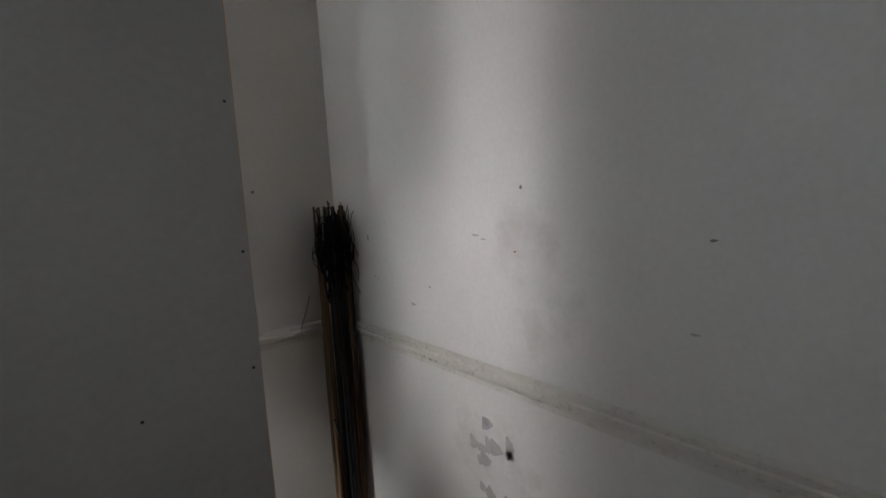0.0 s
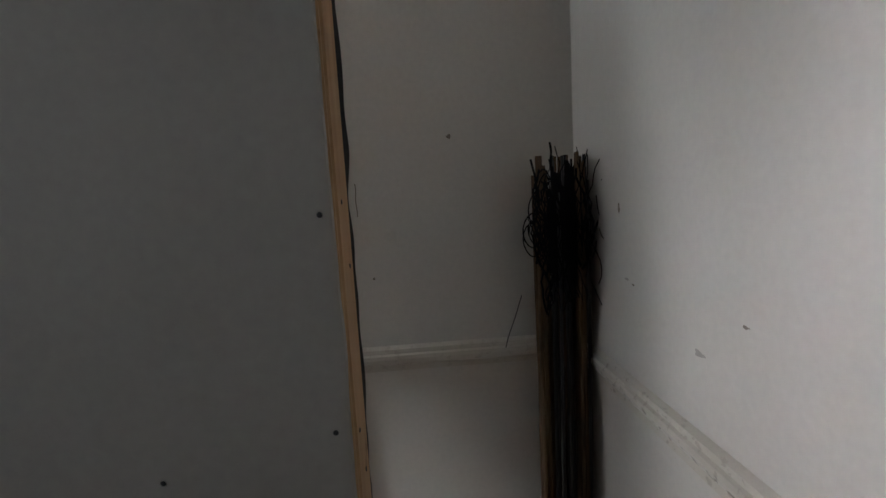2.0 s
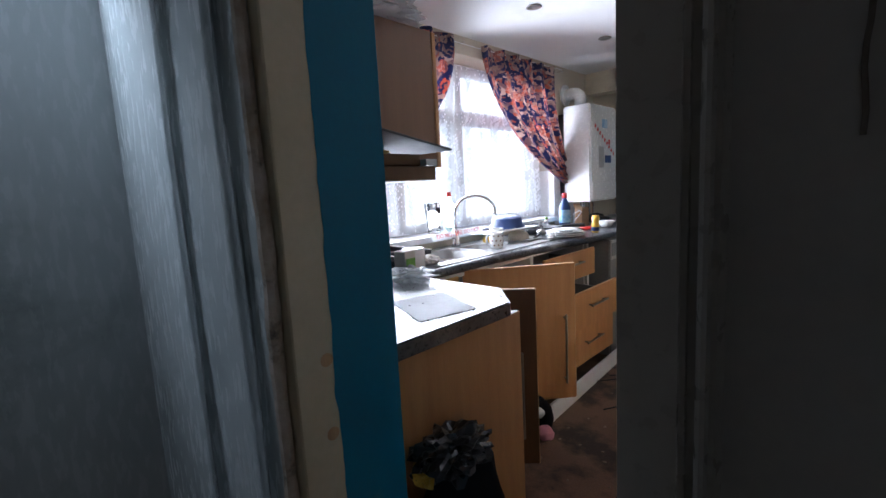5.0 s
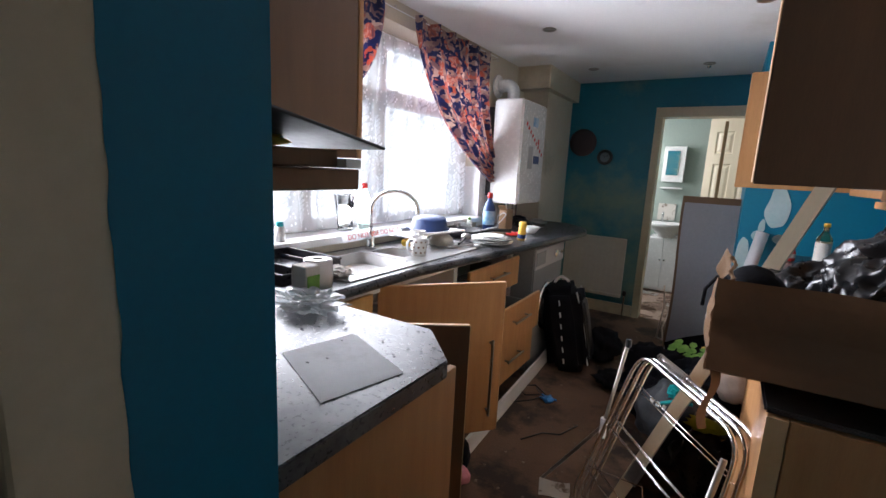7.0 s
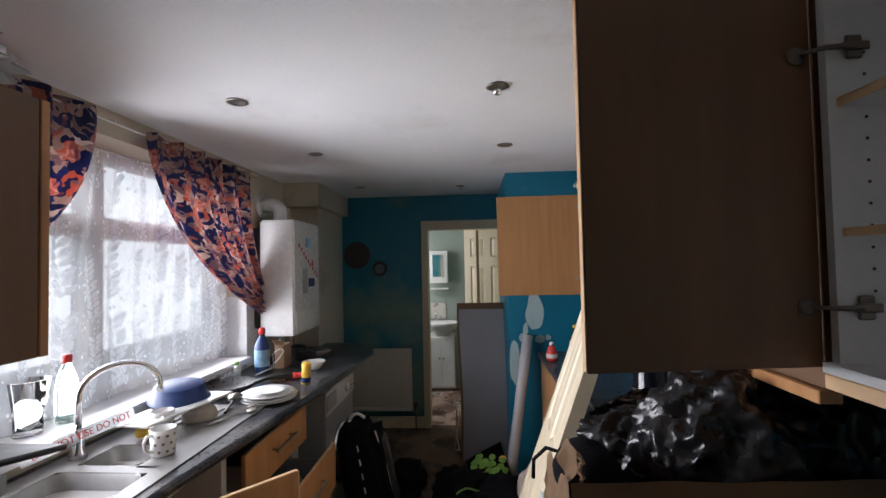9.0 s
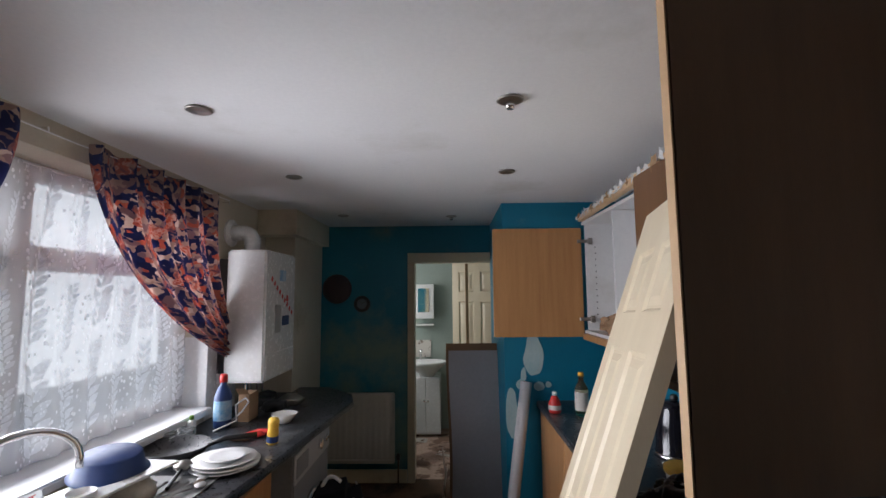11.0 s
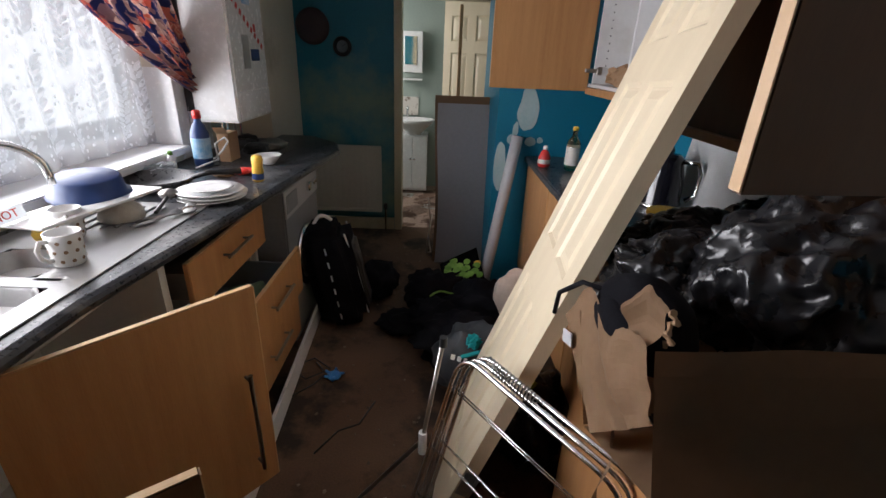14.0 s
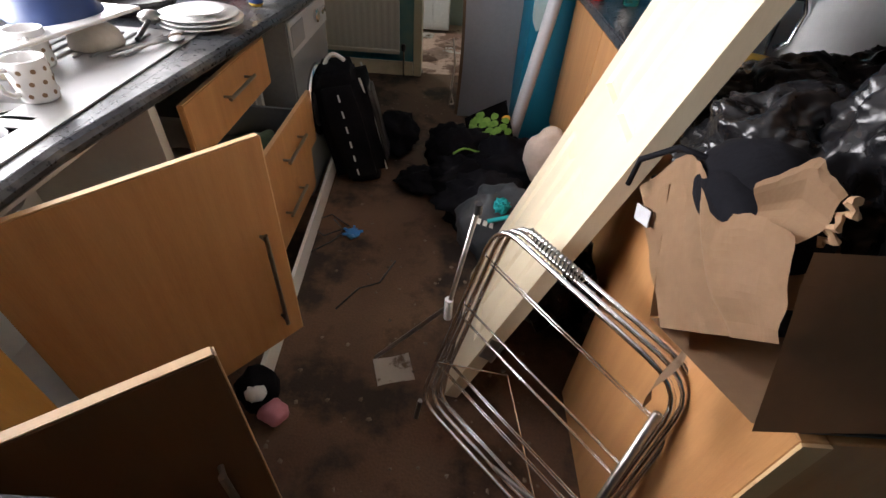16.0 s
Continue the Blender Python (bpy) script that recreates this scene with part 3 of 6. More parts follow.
# tiles of the window side
setting("reveal_tiles", box(XL - 0.2, XL + 0.008, WIN[1] - 0.001, WIN[1] + 0.34, 0.905, 1.36, 0.003), ENAMEL, "white splashback panel by the window", "splashback")

# window
win = thing("window_1", (XL - 0.2, 3.95, WIN[2]), "white PVC window behind a lace net", "window", kind="structure")
fx0, fx1 = XL - 0.24, XL - 0.17
part("window_frame", box(fx0, fx1, WIN[0], WIN[1], WIN[2], WIN[2] + 0.06, 0.004, bm=box(fx0, fx1, WIN[0], WIN[1], WIN[3] - 0.06, WIN[3], 0.004, bm=box(fx0, fx1, WIN[0], WIN[0] + 0.06, WIN[2], WIN[3], 0.004, bm=box(fx0, fx1, WIN[1] - 0.06, WIN[1], WIN[2], WIN[3], 0.004)))), PVC, win)
for y in (3.45, 4.02):
    part("mullion", box(fx0, fx1 + 0.012, y - 0.045, y + 0.045, WIN[2] + 0.06, WIN[3] - 0.06, 0.006), PVC, win)
part("transom", box(fx0 + 0.002, fx1 + 0.02, WIN[0] + 0.06, WIN[1] - 0.06, 1.69, 1.78, 0.006), PVC, win)
for y0, y1 in ((WIN[0] + 0.06, 3.405), (3.495, 3.975), (4.065, WIN[1] - 0.06)):
    for z0, z1 in ((WIN[2] + 0.06, 1.69), (1.78, WIN[3] - 0.06)):
        pane = part("pane", box(fx0 + 0.03, fx0 + 0.036, y0, y1, z0, z1), WINDOW_GLASS, win)
        pane.visible_shadow = False
part("window_sill", box(XL - 0.2, XL + 0.05, WIN[0], WIN[1], WIN[2] - 0.035, WIN[2], 0.006, 2), PVC, win)

# bathroom beyond
setting("floor_bathroom", box(-1.7, 0.8, BY + 0.06, 8.3, -0.12, 0.004), BATH_FLOOR, "torn beige and brown bathroom floor covering", "floor")
setting("ceiling_bathroom", box(-1.7, 0.8, BY + 0.1, 8.3, CZ - 0.1, CZ), CEILING, "bathroom ceiling", "ceiling")
setting("wall_bathroom_north", box(-1.7, 0.8, 7.98, 8.1, 0, CZ), BATH_WALL, "sage green bathroom wall", "wall")
setting("wall_bathroom_east", box(0.3, 0.42, BY + 0.12, 7.98, 0, CZ), BATH_WALL, "sage green bathroom wall", "wall")
bm = box(-1.7, -1.58, BY + 0.12, 6.9, 0, CZ)
box(-1.7, -1.58, 7.7, 7.98, 0, CZ, bm=bm)
box(-1.7, -1.58, 6.9, 7.7, 0, 1.1, bm=bm)
box(-1.7, -1.58, 6.9, 7.7, 2.08, CZ, bm=bm)
setting("wall_bathroom_west", bm, BATH_WALL, "sage green bathroom wall with a window opening", "wall")

# ---- kitchen units along the window ----
WT = 0.9
FX = -1.36


def bar_handle(p, q, out, parent, label=""):
    p, q, o = Vector(p), Vector(q), Vector(out)
    d = (q - p).normalized()
    bm = tube([p + o * 0.03, q + o * 0.03], 0.0065, 10)
    for c in (p + d * 0.02, q - d * 0.02):
        tube([c, c + o * 0.03], 0.005, 8, bm=bm)
    return part("handle", bm, GREY_METAL, parent, label)


def slab_door(name, hinge, free, z0, z1, parent, out, handle=None, material=BEECH, t=0.019):
    """A flat door from its hinge line to its free edge; out: the side its handle is on."""
    h, f, o = Vector((*hinge, 0)), Vector((*free, 0)), Vector((*out, 0))
    u = (f - h).normalized()
    nn = Vector((-u.y, u.x, 0))
    nn = nn if nn.dot(o) > 0 else -nn
    m = frame_at((h.x, h.y, z0), u, nn)
    w, hh = (f - h).length, z1 - z0
    bm = bmesh.new()
    box(0, w, -t, 0, 0, hh, 0.003, 2, bm=bm)
    bmesh.ops.transform(bm, matrix=Matrix.Translation((h.x, h.y, z0)) @ Matrix((u, nn, Vector((0, 0, 1)))).transposed().to_4x4(), verts=bm.verts)
    d = part(name, bm, material, parent)
    e = bmesh.new()
    box(0.003, w - 0.003, -t + 0.002, -0.002, hh - 0.001, hh + 0.0012, bm=e)
    bmesh.ops.transform(e, matrix=Matrix.Translation((h.x, h.y, z0)) @ Matrix((u, nn, Vector((0, 0, 1)))).transposed().to_4x4(), verts=e.verts)
    part("edge_band", e, BEECH_LIGHT, d, "pale edge band")
    e = bmesh.new()
    box(w - 0.001, w + 0.0012, -t + 0.001, -0.001, 0.003, hh - 0.003, bm=e)
    bmesh.ops.transform(e, matrix=Matrix.Translation((h.x, h.y, z0)) @ Matrix((u, nn, Vector((0, 0, 1)))).transposed().to_4x4(), verts=e.verts)
    part("edge_band", e, BEECH_LIGHT, d, "pale edge band")
    if handle:
        a = h + u * (w - 0.06)
        bar_handle((a.x, a.y, handle[0]), (a.x, a.y, handle[1]), nn, d, "dark metal bar handle")
    return d


def carcass(name, x0, x1, y0, y1, z0, z1, open_side, label, material=WHITE_BOARD, shelf=True, t=0.018, shelf_z=None, group=""):
    """A cupboard body of boards, open towards +x, -x or +y."""
    c = thing(name, ((x0 + x1) / 2, (y0 + y1) / 2, z0), label, "cabinet", group)
    part("bottom_panel", box(x0, x1, y0, y1, z0, z0 + t), material, c)
    part("top_panel", box(x0, x1, y0, y1, z1 - t, z1), material, c)
    if open_side != "+x":
        part("back_panel", box(x1 - t, x1, y0, y1, z0 + t, z1 - t), material, c)
    if open_side != "-x":
        part("back_panel", box(x0, x0 + t, y0, y1, z0 + t, z1 - t), material, c)
    part("side_panel", box(x0 + t, x1 - t, y0, y0 + t, z0 + t, z1 - t), material, c)
    if open_side != "+y":
        part("side_panel", box(x0 + t, x1 - t, y1 - t, y1, z0 + t, z1 - t), material, c)
    if shelf:
        for z in shelf_z or [(z0 + z1) / 2]:
            part("shelf", box(x0 + t + 0.02, x1 - t - 0.02, y0 + t, y1 - t, z, z + 0.016), material, c)
    return c


# corner and sink unit
corner = carcass("corner_cabinet", XL, FX, 2.3, 3.0, 0.12, 0.85, "+x", "beech corner base cabinet", BEECH, False)
part("front_panel", box(FX - 0.0, FX + 0.018, 2.88, 3.2, 0.14, 0.84, 0.002), surf("yellowed_beech", (0.5, 0.26, 0.06), (0.58, 0.32, 0.09), 2, 30, 0.35, 0.03, stretch=(12, 12, 1)), corner, "yellowed beech panel")
sinku = carcass("sink_cabinet", XL, FX, 3.0, 3.89, 0.12, 0.85, "+x", "beech sink cabinet with its door hanging open", WHITE_BOARD, False)
slab_door("door", (-1.365, 3.255), (-1.0, 3.69), 0.145, 0.855, sinku, (1, -1), (0.24, 0.6))
bm = tube([(-1.62, 3.45, 0.72), (-1.62, 3.45, 0.55), (-1.6, 3.45, 0.5), (-1.55, 3.46, 0.48), (-1.52, 3.46, 0.52), (-1.52, 3.47, 0.6), (-1.6, 3.6, 0.62), (-1.8, 3.62, 0.6)], 0.022, 12)
tube([(-1.62, 3.45, 0.6), (-1.62, 3.45, 0.52)], 0.034, 14, bm=bm)
part("waste_pipe", bm, PVC, sinku, "white plastic waste trap", True)
# drawer unit
drw = carcass("drawer_cabinet", XL, FX, 3.89, 4.56, 0.12, 0.85, "+x", "beech drawer cabinet with two drawers pulled out", WHITE_BOARD, False)


def drawer(x, z0, z1, depth):
    d = part("drawer_front", box(x, x + 0.019, 3.9, 4.55, z0, z1, 0.003, 2), BEECH, drw)
    part("edge_band", box(x + 0.002, x + 0.017, 3.903, 4.547, z1 - 0.0005, z1 + 0.0012), BEECH_LIGHT, d, "pale edge band")
    bar_handle((x + 0.019, 4.12, (z0 + z1) / 2 + 0.02), (x + 0.019, 4.34, (z0 + z1) / 2 + 0.02), (1, 0, 0), d, "dark metal bar handle")
    if depth:
        bm = box(x - depth, x, 3.95, 3.965, z0 + 0.02, z1 - 0.06)
        box(x - depth, x, 4.485, 4.5, z0 + 0.02, z1 - 0.06, bm=bm)
        box(x - depth, x, 3.965, 4.485, z0 + 0.02, z0 + 0.03, bm=bm)
        part("drawer_box", bm, GREY_WM, d, "grey drawer sides")


drawer(FX + 0.045, 0.63, 0.81, 0.3)
drawer(FX + 0.2, 0.385, 0.61, 0.42)
drawer(FX + 0.17, 0.145, 0.375, 0.42)
setting("plinth", obox(frame_at((-1.09, 3.45, 0.001), (-0.08, 1.5, 0), (-1, 0, 0)), 1.55, 0.016, 0.1, 0.002), WHITE_BOARD, "loose white plinth board", "trim")

# worktop with a cut-out for the sink
SX0, SX1, SY0, SY1 = -1.80, -1.39, 3.12, 4.22
pts_end = [(-1.14, 5.45), (-1.2, 5.68), (-1.42, 5.92), (-1.635, 5.92), (-1.635, 5.745), (XL, 5.745)]
wt = thing("worktop_window", (-1.6, 4.0, 0.86), "black slate-effect laminate worktop, dirty", "worktop")
bm = box(XL, SX0, KY, 4.3, 0.86, WT)
box(SX1, -1.335, KY, 4.3, 0.86, WT, bm=bm)
box(SX0, SX1, KY, SY0, 0.86, WT, bm=bm)
prism([(-1.336, 3.5), (-1.255, 4.22), (-1.336, 4.22)], 0.861, WT - 0.0003, bm=bm)
prism([(XL, 4.22), (-1.255, 4.22)] + pts_end, 0.86, WT - 0.0005, bm=bm)
part("slab", bm, SLATE, wt)
part("front_edge", tube([(-1.336, KY + 0.7, 0.88), (-1.336, 3.5, 0.88), (-1.256, 4.22, 0.88), (-1.141, 5.45, 0.88), (-1.202, 5.68, 0.88), (-1.42, 5.915, 0.88)], 0.0195, 10), SLATE, wt)

# steel sink: drainer, big bowl, half bowl
sink = thing("kitchen_sink", (-1.6, 3.7, WT), "stained stainless steel one-and-a-half bowl sink", "sink")
B1, B2 = (-1.745, -1.43, 3.17, 3.56), (-1.72, -1.5, 3.6, 3.78)


def bowl(b, depth):
    bm = bmesh.new()
    rings = []
    for inset, z in ((0.0, WT + 0.004), (0.006, WT - 0.004), (0.012, WT - depth * 0.7), (0.05, WT - depth)):
        ring, r = [], 0.06
        for cx, cy, a0 in ((b[1] - r, b[3] - r, 0), (b[0] + r, b[3] - r, 90), (b[0] + r, b[2] + r, 180), (b[1] - r, b[2] + r, 270)):
            for k in range(7):
                a = radians(a0 + 15 * k)
                ring.append(bm.verts.new((cx + (r - inset) * math.cos(a), cy + (r - inset) * math.sin(a), z)))
        rings.append(ring)
    n = len(rings[0])
    for a, c in zip(rings, rings[1:]):
        for k in range(n):
            bm.faces.new((a[k], c[k], c[(k + 1) % n], a[(k + 1) % n]))
    bm.faces.new(rings[-1])
    bmesh.ops.recalc_face_normals(bm, faces=bm.faces)
    for f in bm.faces:
        f.normal_flip()
    return bm


bm = box(SX0 - 0.02, B1[0] + 0.004, SY0 - 0.02, SY1 + 0.02, WT + 0.001, WT + 0.005)
box(B1[1] - 0.004, SX1 + 0.02, SY0 - 0.02, 3.59, WT + 0.001, WT + 0.005, bm=bm)
box(B1[0] + 0.004, B1[1] - 0.004, SY0 - 0.02, B1[2] + 0.004, WT + 0.001, WT + 0.005, bm=bm)
box(B1[0] + 0.004, B1[1] - 0.004, B1[3] - 0.004, B2[2] + 0.004, WT + 0.001, WT + 0.005, bm=bm)
box(B1[0] + 0.004, B2[0] + 0.004, B2[2] + 0.004, SY1 + 0.02, WT + 0.001, WT + 0.005, bm=bm)
box(B2[1] - 0.004, SX1 + 0.02, 3.59, SY1 + 0.02, WT + 0.001, WT + 0.005, bm=bm)
box(B2[0] + 0.004, B2[1] - 0.004, B2[3] - 0.004, SY1 + 0.02, WT + 0.001, WT + 0.005, bm=bm)
part("rim", bm, STEEL, sink)
part("bowl", bowl(B1, 0.16), STEEL, sink, "", True)
part("half_bowl", bowl(B2, 0.1), STEEL, sink, "", True)
for k in range(8):
    part("drainer_ridge", tube([(-1.74 + 0.04 * k, 3.9 + 0.012 * k, WT + 0.006), (-1.74 + 0.04 * k, 4.18, WT + 0.006)], 0.005, 6), STEEL, sink)
tap = thing("mixer_tap", (-1.765, 3.62, WT), "chrome swan-neck kitchen mixer tap", "tap")
tb = Vector((-1.765, 3.66, WT + 0.005))
part("body", lathe([(0.028, 0), (0.026, 0.02), (0.02, 0.03), (0.02, 0.09), (0.017, 0.1)], tb, 20), CHROME, tap, "", True)
bm = tube([tb + Vector((0, 0, 0.1)), tb + Vector((0, 0, 0.2))] + [tb + Vector((0.075 - 0.075 * math.cos(a), 0.1 - 0.1 * math.cos(a), 0.2 + 0.1 * math.sin(a))) for a in np.linspace(0.2, math.pi, 12)] + [tb + Vector((0.15, 0.2, 0.17))], 0.011, 12)
part("spout", bm, CHROME, tap, "", True)
part("lever", tube([tb + Vector((0, -0.02, 0.06)), tb + Vector((0.0, -0.1, 0.09))], [0.012, 0.007], 10), CHROME, tap, "", True)

# washing machine
wm = thing("washing_machine", (-1.62, 4.9, 0), "graphite front-loading washing machine", "washing machine")
wy0, wy1, wx = 4.62, 5.2, -1.22
part("body", box(XL + 0.03, wx, wy0, wy1, 0.02, 0.85, 0.008, 2), GREY_WM, wm)
part("control_panel", box(wx - 0.004, wx + 0.008, wy0 + 0.005, wy1 - 0.005, 0.71, 0.845, 0.004), surf("silver_panel", (0.4, 0.4, 0.41), (0.46, 0.46, 0.47), 3, 50, 0.4, 0.0), wm, "silver control panel")
dm = pose(0, 0, 0, 0, 90, 0)
dor = part("porthole", lathe([(0.175, 0), (0.175, 0.012), (0.16, 0.022), (0.135, 0.018), (0.13, 0.006)], (wx + 0.002, 4.89, 0.42), 40, m=dm), CHROME, wm, "chrome ringed porthole", True)
part("glass", lathe([(0.128, 0.0), (0.11, 0.014), (0.06, 0.022), (0.005, 0.024)], (wx + 0.008, 4.89, 0.42), 32, m=dm), BLACK, dor, "dark glass bowl", True)
for y, r in ((5.0, 0.028), (5.09, 0.014), (5.135, 0.014)):
    part("knob", lathe([(r, 0), (r, 0.012), (r * 0.8, 0.016)], (wx + 0.008, y, 0.78), 20, m=dm), CHROME, wm)
part("detergent_drawer", box(wx + 0.006, wx + 0.012, 4.63, 4.8, 0.735, 0.825, 0.003), GREY_WM, wm)
for y in (wy0 + 0.06, wy1 - 0.06):
    part("foot", lathe([(0.02, 0), (0.02, 0.02)], (wx - 0.05, y, 0.0), 12), BLACK, wm)
setting("filler_panel", box(FX - 0.4, FX, 4.565, 4.59, 0.0, 0.85), WHITE_BOARD, "edge of a base panel", "panel")

# boiler with its flue
boil = thing("boiler", (-1.71, 5.33, 1.12), "white wall-hung combi boiler with stickers", "boiler")
by0, by1, bz0, bz1 = 5.07, 5.56, 1.09, 1.86
part("back_plate", box(XL, XL + 0.058, by0 + 0.03, by1 - 0.03, bz0 + 0.05, bz1 - 0.05), BLACK, boil, "dark mounting frame")
part("case", box(XL + 0.06, -1.565, by0, by1, bz0, bz1, 0.012, 3), ENAMEL, boil)
part("control_flap", box(-1.567, -1.558, by0 + 0.02, by1 - 0.02, bz0 + 0.01, bz0 + 0.16, 0.004), ENAMEL, boil)
part("badge", box(-1.5655, -1.561, 5.2, 5.28, bz0 + 0.05, bz0 + 0.1), PVC, boil)
for y, z, w, h, mtl in ((5.28, 1.68, 0.1, 0.07, GREEN_LABEL), (5.33, 1.4, 0.12, 0.06, BLUE), (5.22, 1.36, 0.09, 0.17, STEEL), (5.4, 1.55, 0.03, 0.04, RED)):
    part("sticker", box(-1.5655, -1.5632, y, y + w, z, z + h), mtl, boil, "printed sticker")
tm = frame_at((-1.562, 5.28, 1.61), (0, 0.85, -0.53), (0, 0.53, 0.85))
for k in range(9):
    part("tape_letter", box(-0.012, 0.012, -0.014, 0.014, 0, 0.001, m=tm @ Matrix.Translation((-0.15 + 0.05 * k, 0, 0))), RED, boil, "red lettering of warning tape")
fl = part("flue_elbow", tube([(-1.72, 5.22, 1.84), (-1.72, 5.22, 1.92)] + [(-1.78 + 0.06 * math.cos(a), 5.22, 1.92 + 0.06 * math.sin(a)) for a in np.linspace(0.2, math.pi / 2, 6)] + [(-1.86, 5.22, 1.98)], 0.048, 18), ENAMEL, boil, "white flue elbow", True)
part("flue_collar", lathe([(0.085, 0), (0.085, 0.012), (0.05, 0.02)], (XL, 5.22, 1.98), 24, m=dm), ENAMEL, fl)
part("pipe", tube([(-1.7, 5.15, 0.9), (-1.7, 5.15, 1.1)], 0.009, 8), CHROME, boil)
for y in (5.25, 5.35, 5.43):
    part("pipe", tube([(-1.72, y, 0.9), (-1.72, y, 1.1)], 0.008, 8), CHROME, boil)

# radiator on the back wall
rad = thing("radiator", (-1.26, BY - 0.06, 0.19), "old cream panel radiator on brackets", "radiator")
bm = bmesh.new()
nseg, prev = 46, None
rx0, rx1, rz0, rz1 = -1.55, -0.975, 0.19, 0.76
for k in range(nseg + 1):
    x = rx0 + (rx1 - rx0) * k / nseg
    d = 0.0016 if (k % 4 < 2) else 0.0
    cur = [bm.verts.new((x, BY - 0.09 - d, rz0 + 0.03)), bm.verts.new((x, BY - 0.09 - d, rz1 - 0.03))]
    if prev:
        bm.faces.new((prev[0], cur[0], cur[1], prev[1]))
    prev = cur
box(rx0, rx1, BY - 0.088, BY - 0.06, rz0, rz1, 0.006, 2, bm=bm)
for z in (rz0 + 0.015, rz1 - 0.015):
    box(rx0, rx1, BY - 0.106, BY - 0.08, z - 0.015, z + 0.015, 0.005, 2, bm=bm)
part("panel", bm, RADIATOR, rad)
for x in (rx0 + 0.1, rx1 - 0.1):
    part("bracket", box(x - 0.02, x + 0.02, BY - 0.06, BY, rz0 + 0.05, rz1 - 0.1), RADIATOR, rad)
part("valve", lathe([(0.016, 0), (0.02, 0.03), (0.014, 0.05)], (rx1 + 0.03, BY - 0.07, rz0 + 0.02), 14), BLACK, rad)
part("pipe", tube([(rx1 + 0.03, BY - 0.07, 0.0), (rx1 + 0.03, BY - 0.07, rz0 + 0.03)], 0.008, 8), CHROME, rad)

# ---- units by the entrance ----
ent = carcass("end_cabinet", -1.36, -0.76, KY, 2.82, 0.12, 0.85, "+y", "beech end base cabinet with an open door", BEECH, False)
part("end_panel", box(-0.762, -0.742, KY, 2.82, 0.0, 0.855, 0.002), BEECH, ent)
slab_door("door", (-1.19, 2.82), (-0.845, 3.078), 0.145, 0.862, ent, (1, -1), (0.27, 0.62), BROWN_SHADED)
wt2 = thing("worktop_entrance", (-1.0, 2.5, 0.86), "slate-effect worktop end with a clipped corner, dusty", "worktop")
part("slab", prism([(-1.335, KY), (-0.72, KY), (-0.72, 2.74), (-0.862, 2.885), (-1.335, 2.885)], 0.86, WT + 0.004, bev=0.004), SLATE, wt2)
single("grey_paper_sheet", grid(lambda u, v: (-0.805 - 0.235 * u + 0.045 * v, 2.436 + 0.19 * v + 0.1 * u, WT + 0.006 + 0.0012 * noise.noise(Vector((u * 3, v * 3, 0)))), 8, 8, thick=0.0008), surf("dusty_plastic_sheet", (0.5, 0.5, 0.51), (0.58, 0.58, 0.585), 6, 60, 0.38, 0.05, dirt=(0.4, 0.4, 0.4), dirt_scale=8), "dusty grey sheet lying on the worktop", "sheet")
# corner wall cabinet and cooker hood
cw = thing("corner_wall_cabinet", (-1.6, 2.5, 1.36), "dark brown wall cabinet with a pale edge", "cabinet")
part("body", box(XL, -1.39, KY, 3.13, 1.365, 1.93, 0.002), BROWN_SHADED, cw)
part("door", box(-1.389, -1.372, KY + 0.01, 3.128, 1.355, 1.94, 0.002), BROWN_SHADED, cw)
part("side_panel", box(-1.8, -1.371, 3.131, 3.154, 1.355, 1.94, 0.002), BEECH, cw, "beech end panel")
hood = thing("cooker_hood", (-1.05, 2.4, 1.27), "brown slab cooker hood with a smoked glass visor", "cooker hood")
part("housing", box(-1.335, -0.87, KY, 2.6, 1.285, 1.325, 0.003), BROWN_SHADED, hood)
part("upper_housing", box(-1.335, -0.89, KY, 2.56, 1.327, 1.36, 0.003), BROWN_SHADED, hood)
bm = bmesh.new()
obox(frame_at((-1.335, KY + 0.02, 1.43), (1, 0, 0), (0, 0.92, -0.16)), 0.52, 0.38, 0.006, 0.002, bm=bm)
part("visor", bm, surf("smoked_glass", (0.02, 0.022, 0.025), (0.05, 0.052, 0.055), 4, 50, 0.45, 0.0), hood, "smoked glass visor")
part("control_strip", box(-0.905, -0.868, 2.56, 2.602, 1.3265, 1.345), PVC, hood)
# ---- right-hand side ----
RF = 0.29
rightu = carcass("wall_cabinet", 0.246, XR, 2.48, 3.06, 1.33, 2.06, "-x", "white-lined wall cabinet with its brown door swung open", WHITE_BOARD, True, shelf_z=[1.58, 1.82], group="wall cabinets")
# this face is turned from the window; its shade is partly in the colour
slab_door("door", (0.262, 3.075), (-0.192, 3.03), 1.335, 2.06, rightu, (0, -1), None, BROWN_SHADED)
for z in (1.45, 1.93):
    h = part("hinge", lathe([(0.017, 0), (0.017, 0.002), (0.012, 0.005), (0.004, 0.005)], (0.23, 3.069, z), 16, m=pose(0, 0, 0, 90, 0, 0)), DULL_STEEL, rightu, "dull steel concealed hinge")
    part("hinge_arm", tube([(0.232, 3.06, z), (0.262, 3.035, z), (0.3, 3.032, z)], [0.004, 0.005, 0.005], 8), DULL_STEEL, h)
    part("mounting_plate", box(0.295, 0.325, 3.034, 3.041, z - 0.022, z + 0.022, 0.003, bm=box(0.288, 0.335, 3.03, 3.036, z - 0.008, z + 0.008, 0.002)), DULL_STEEL, h)
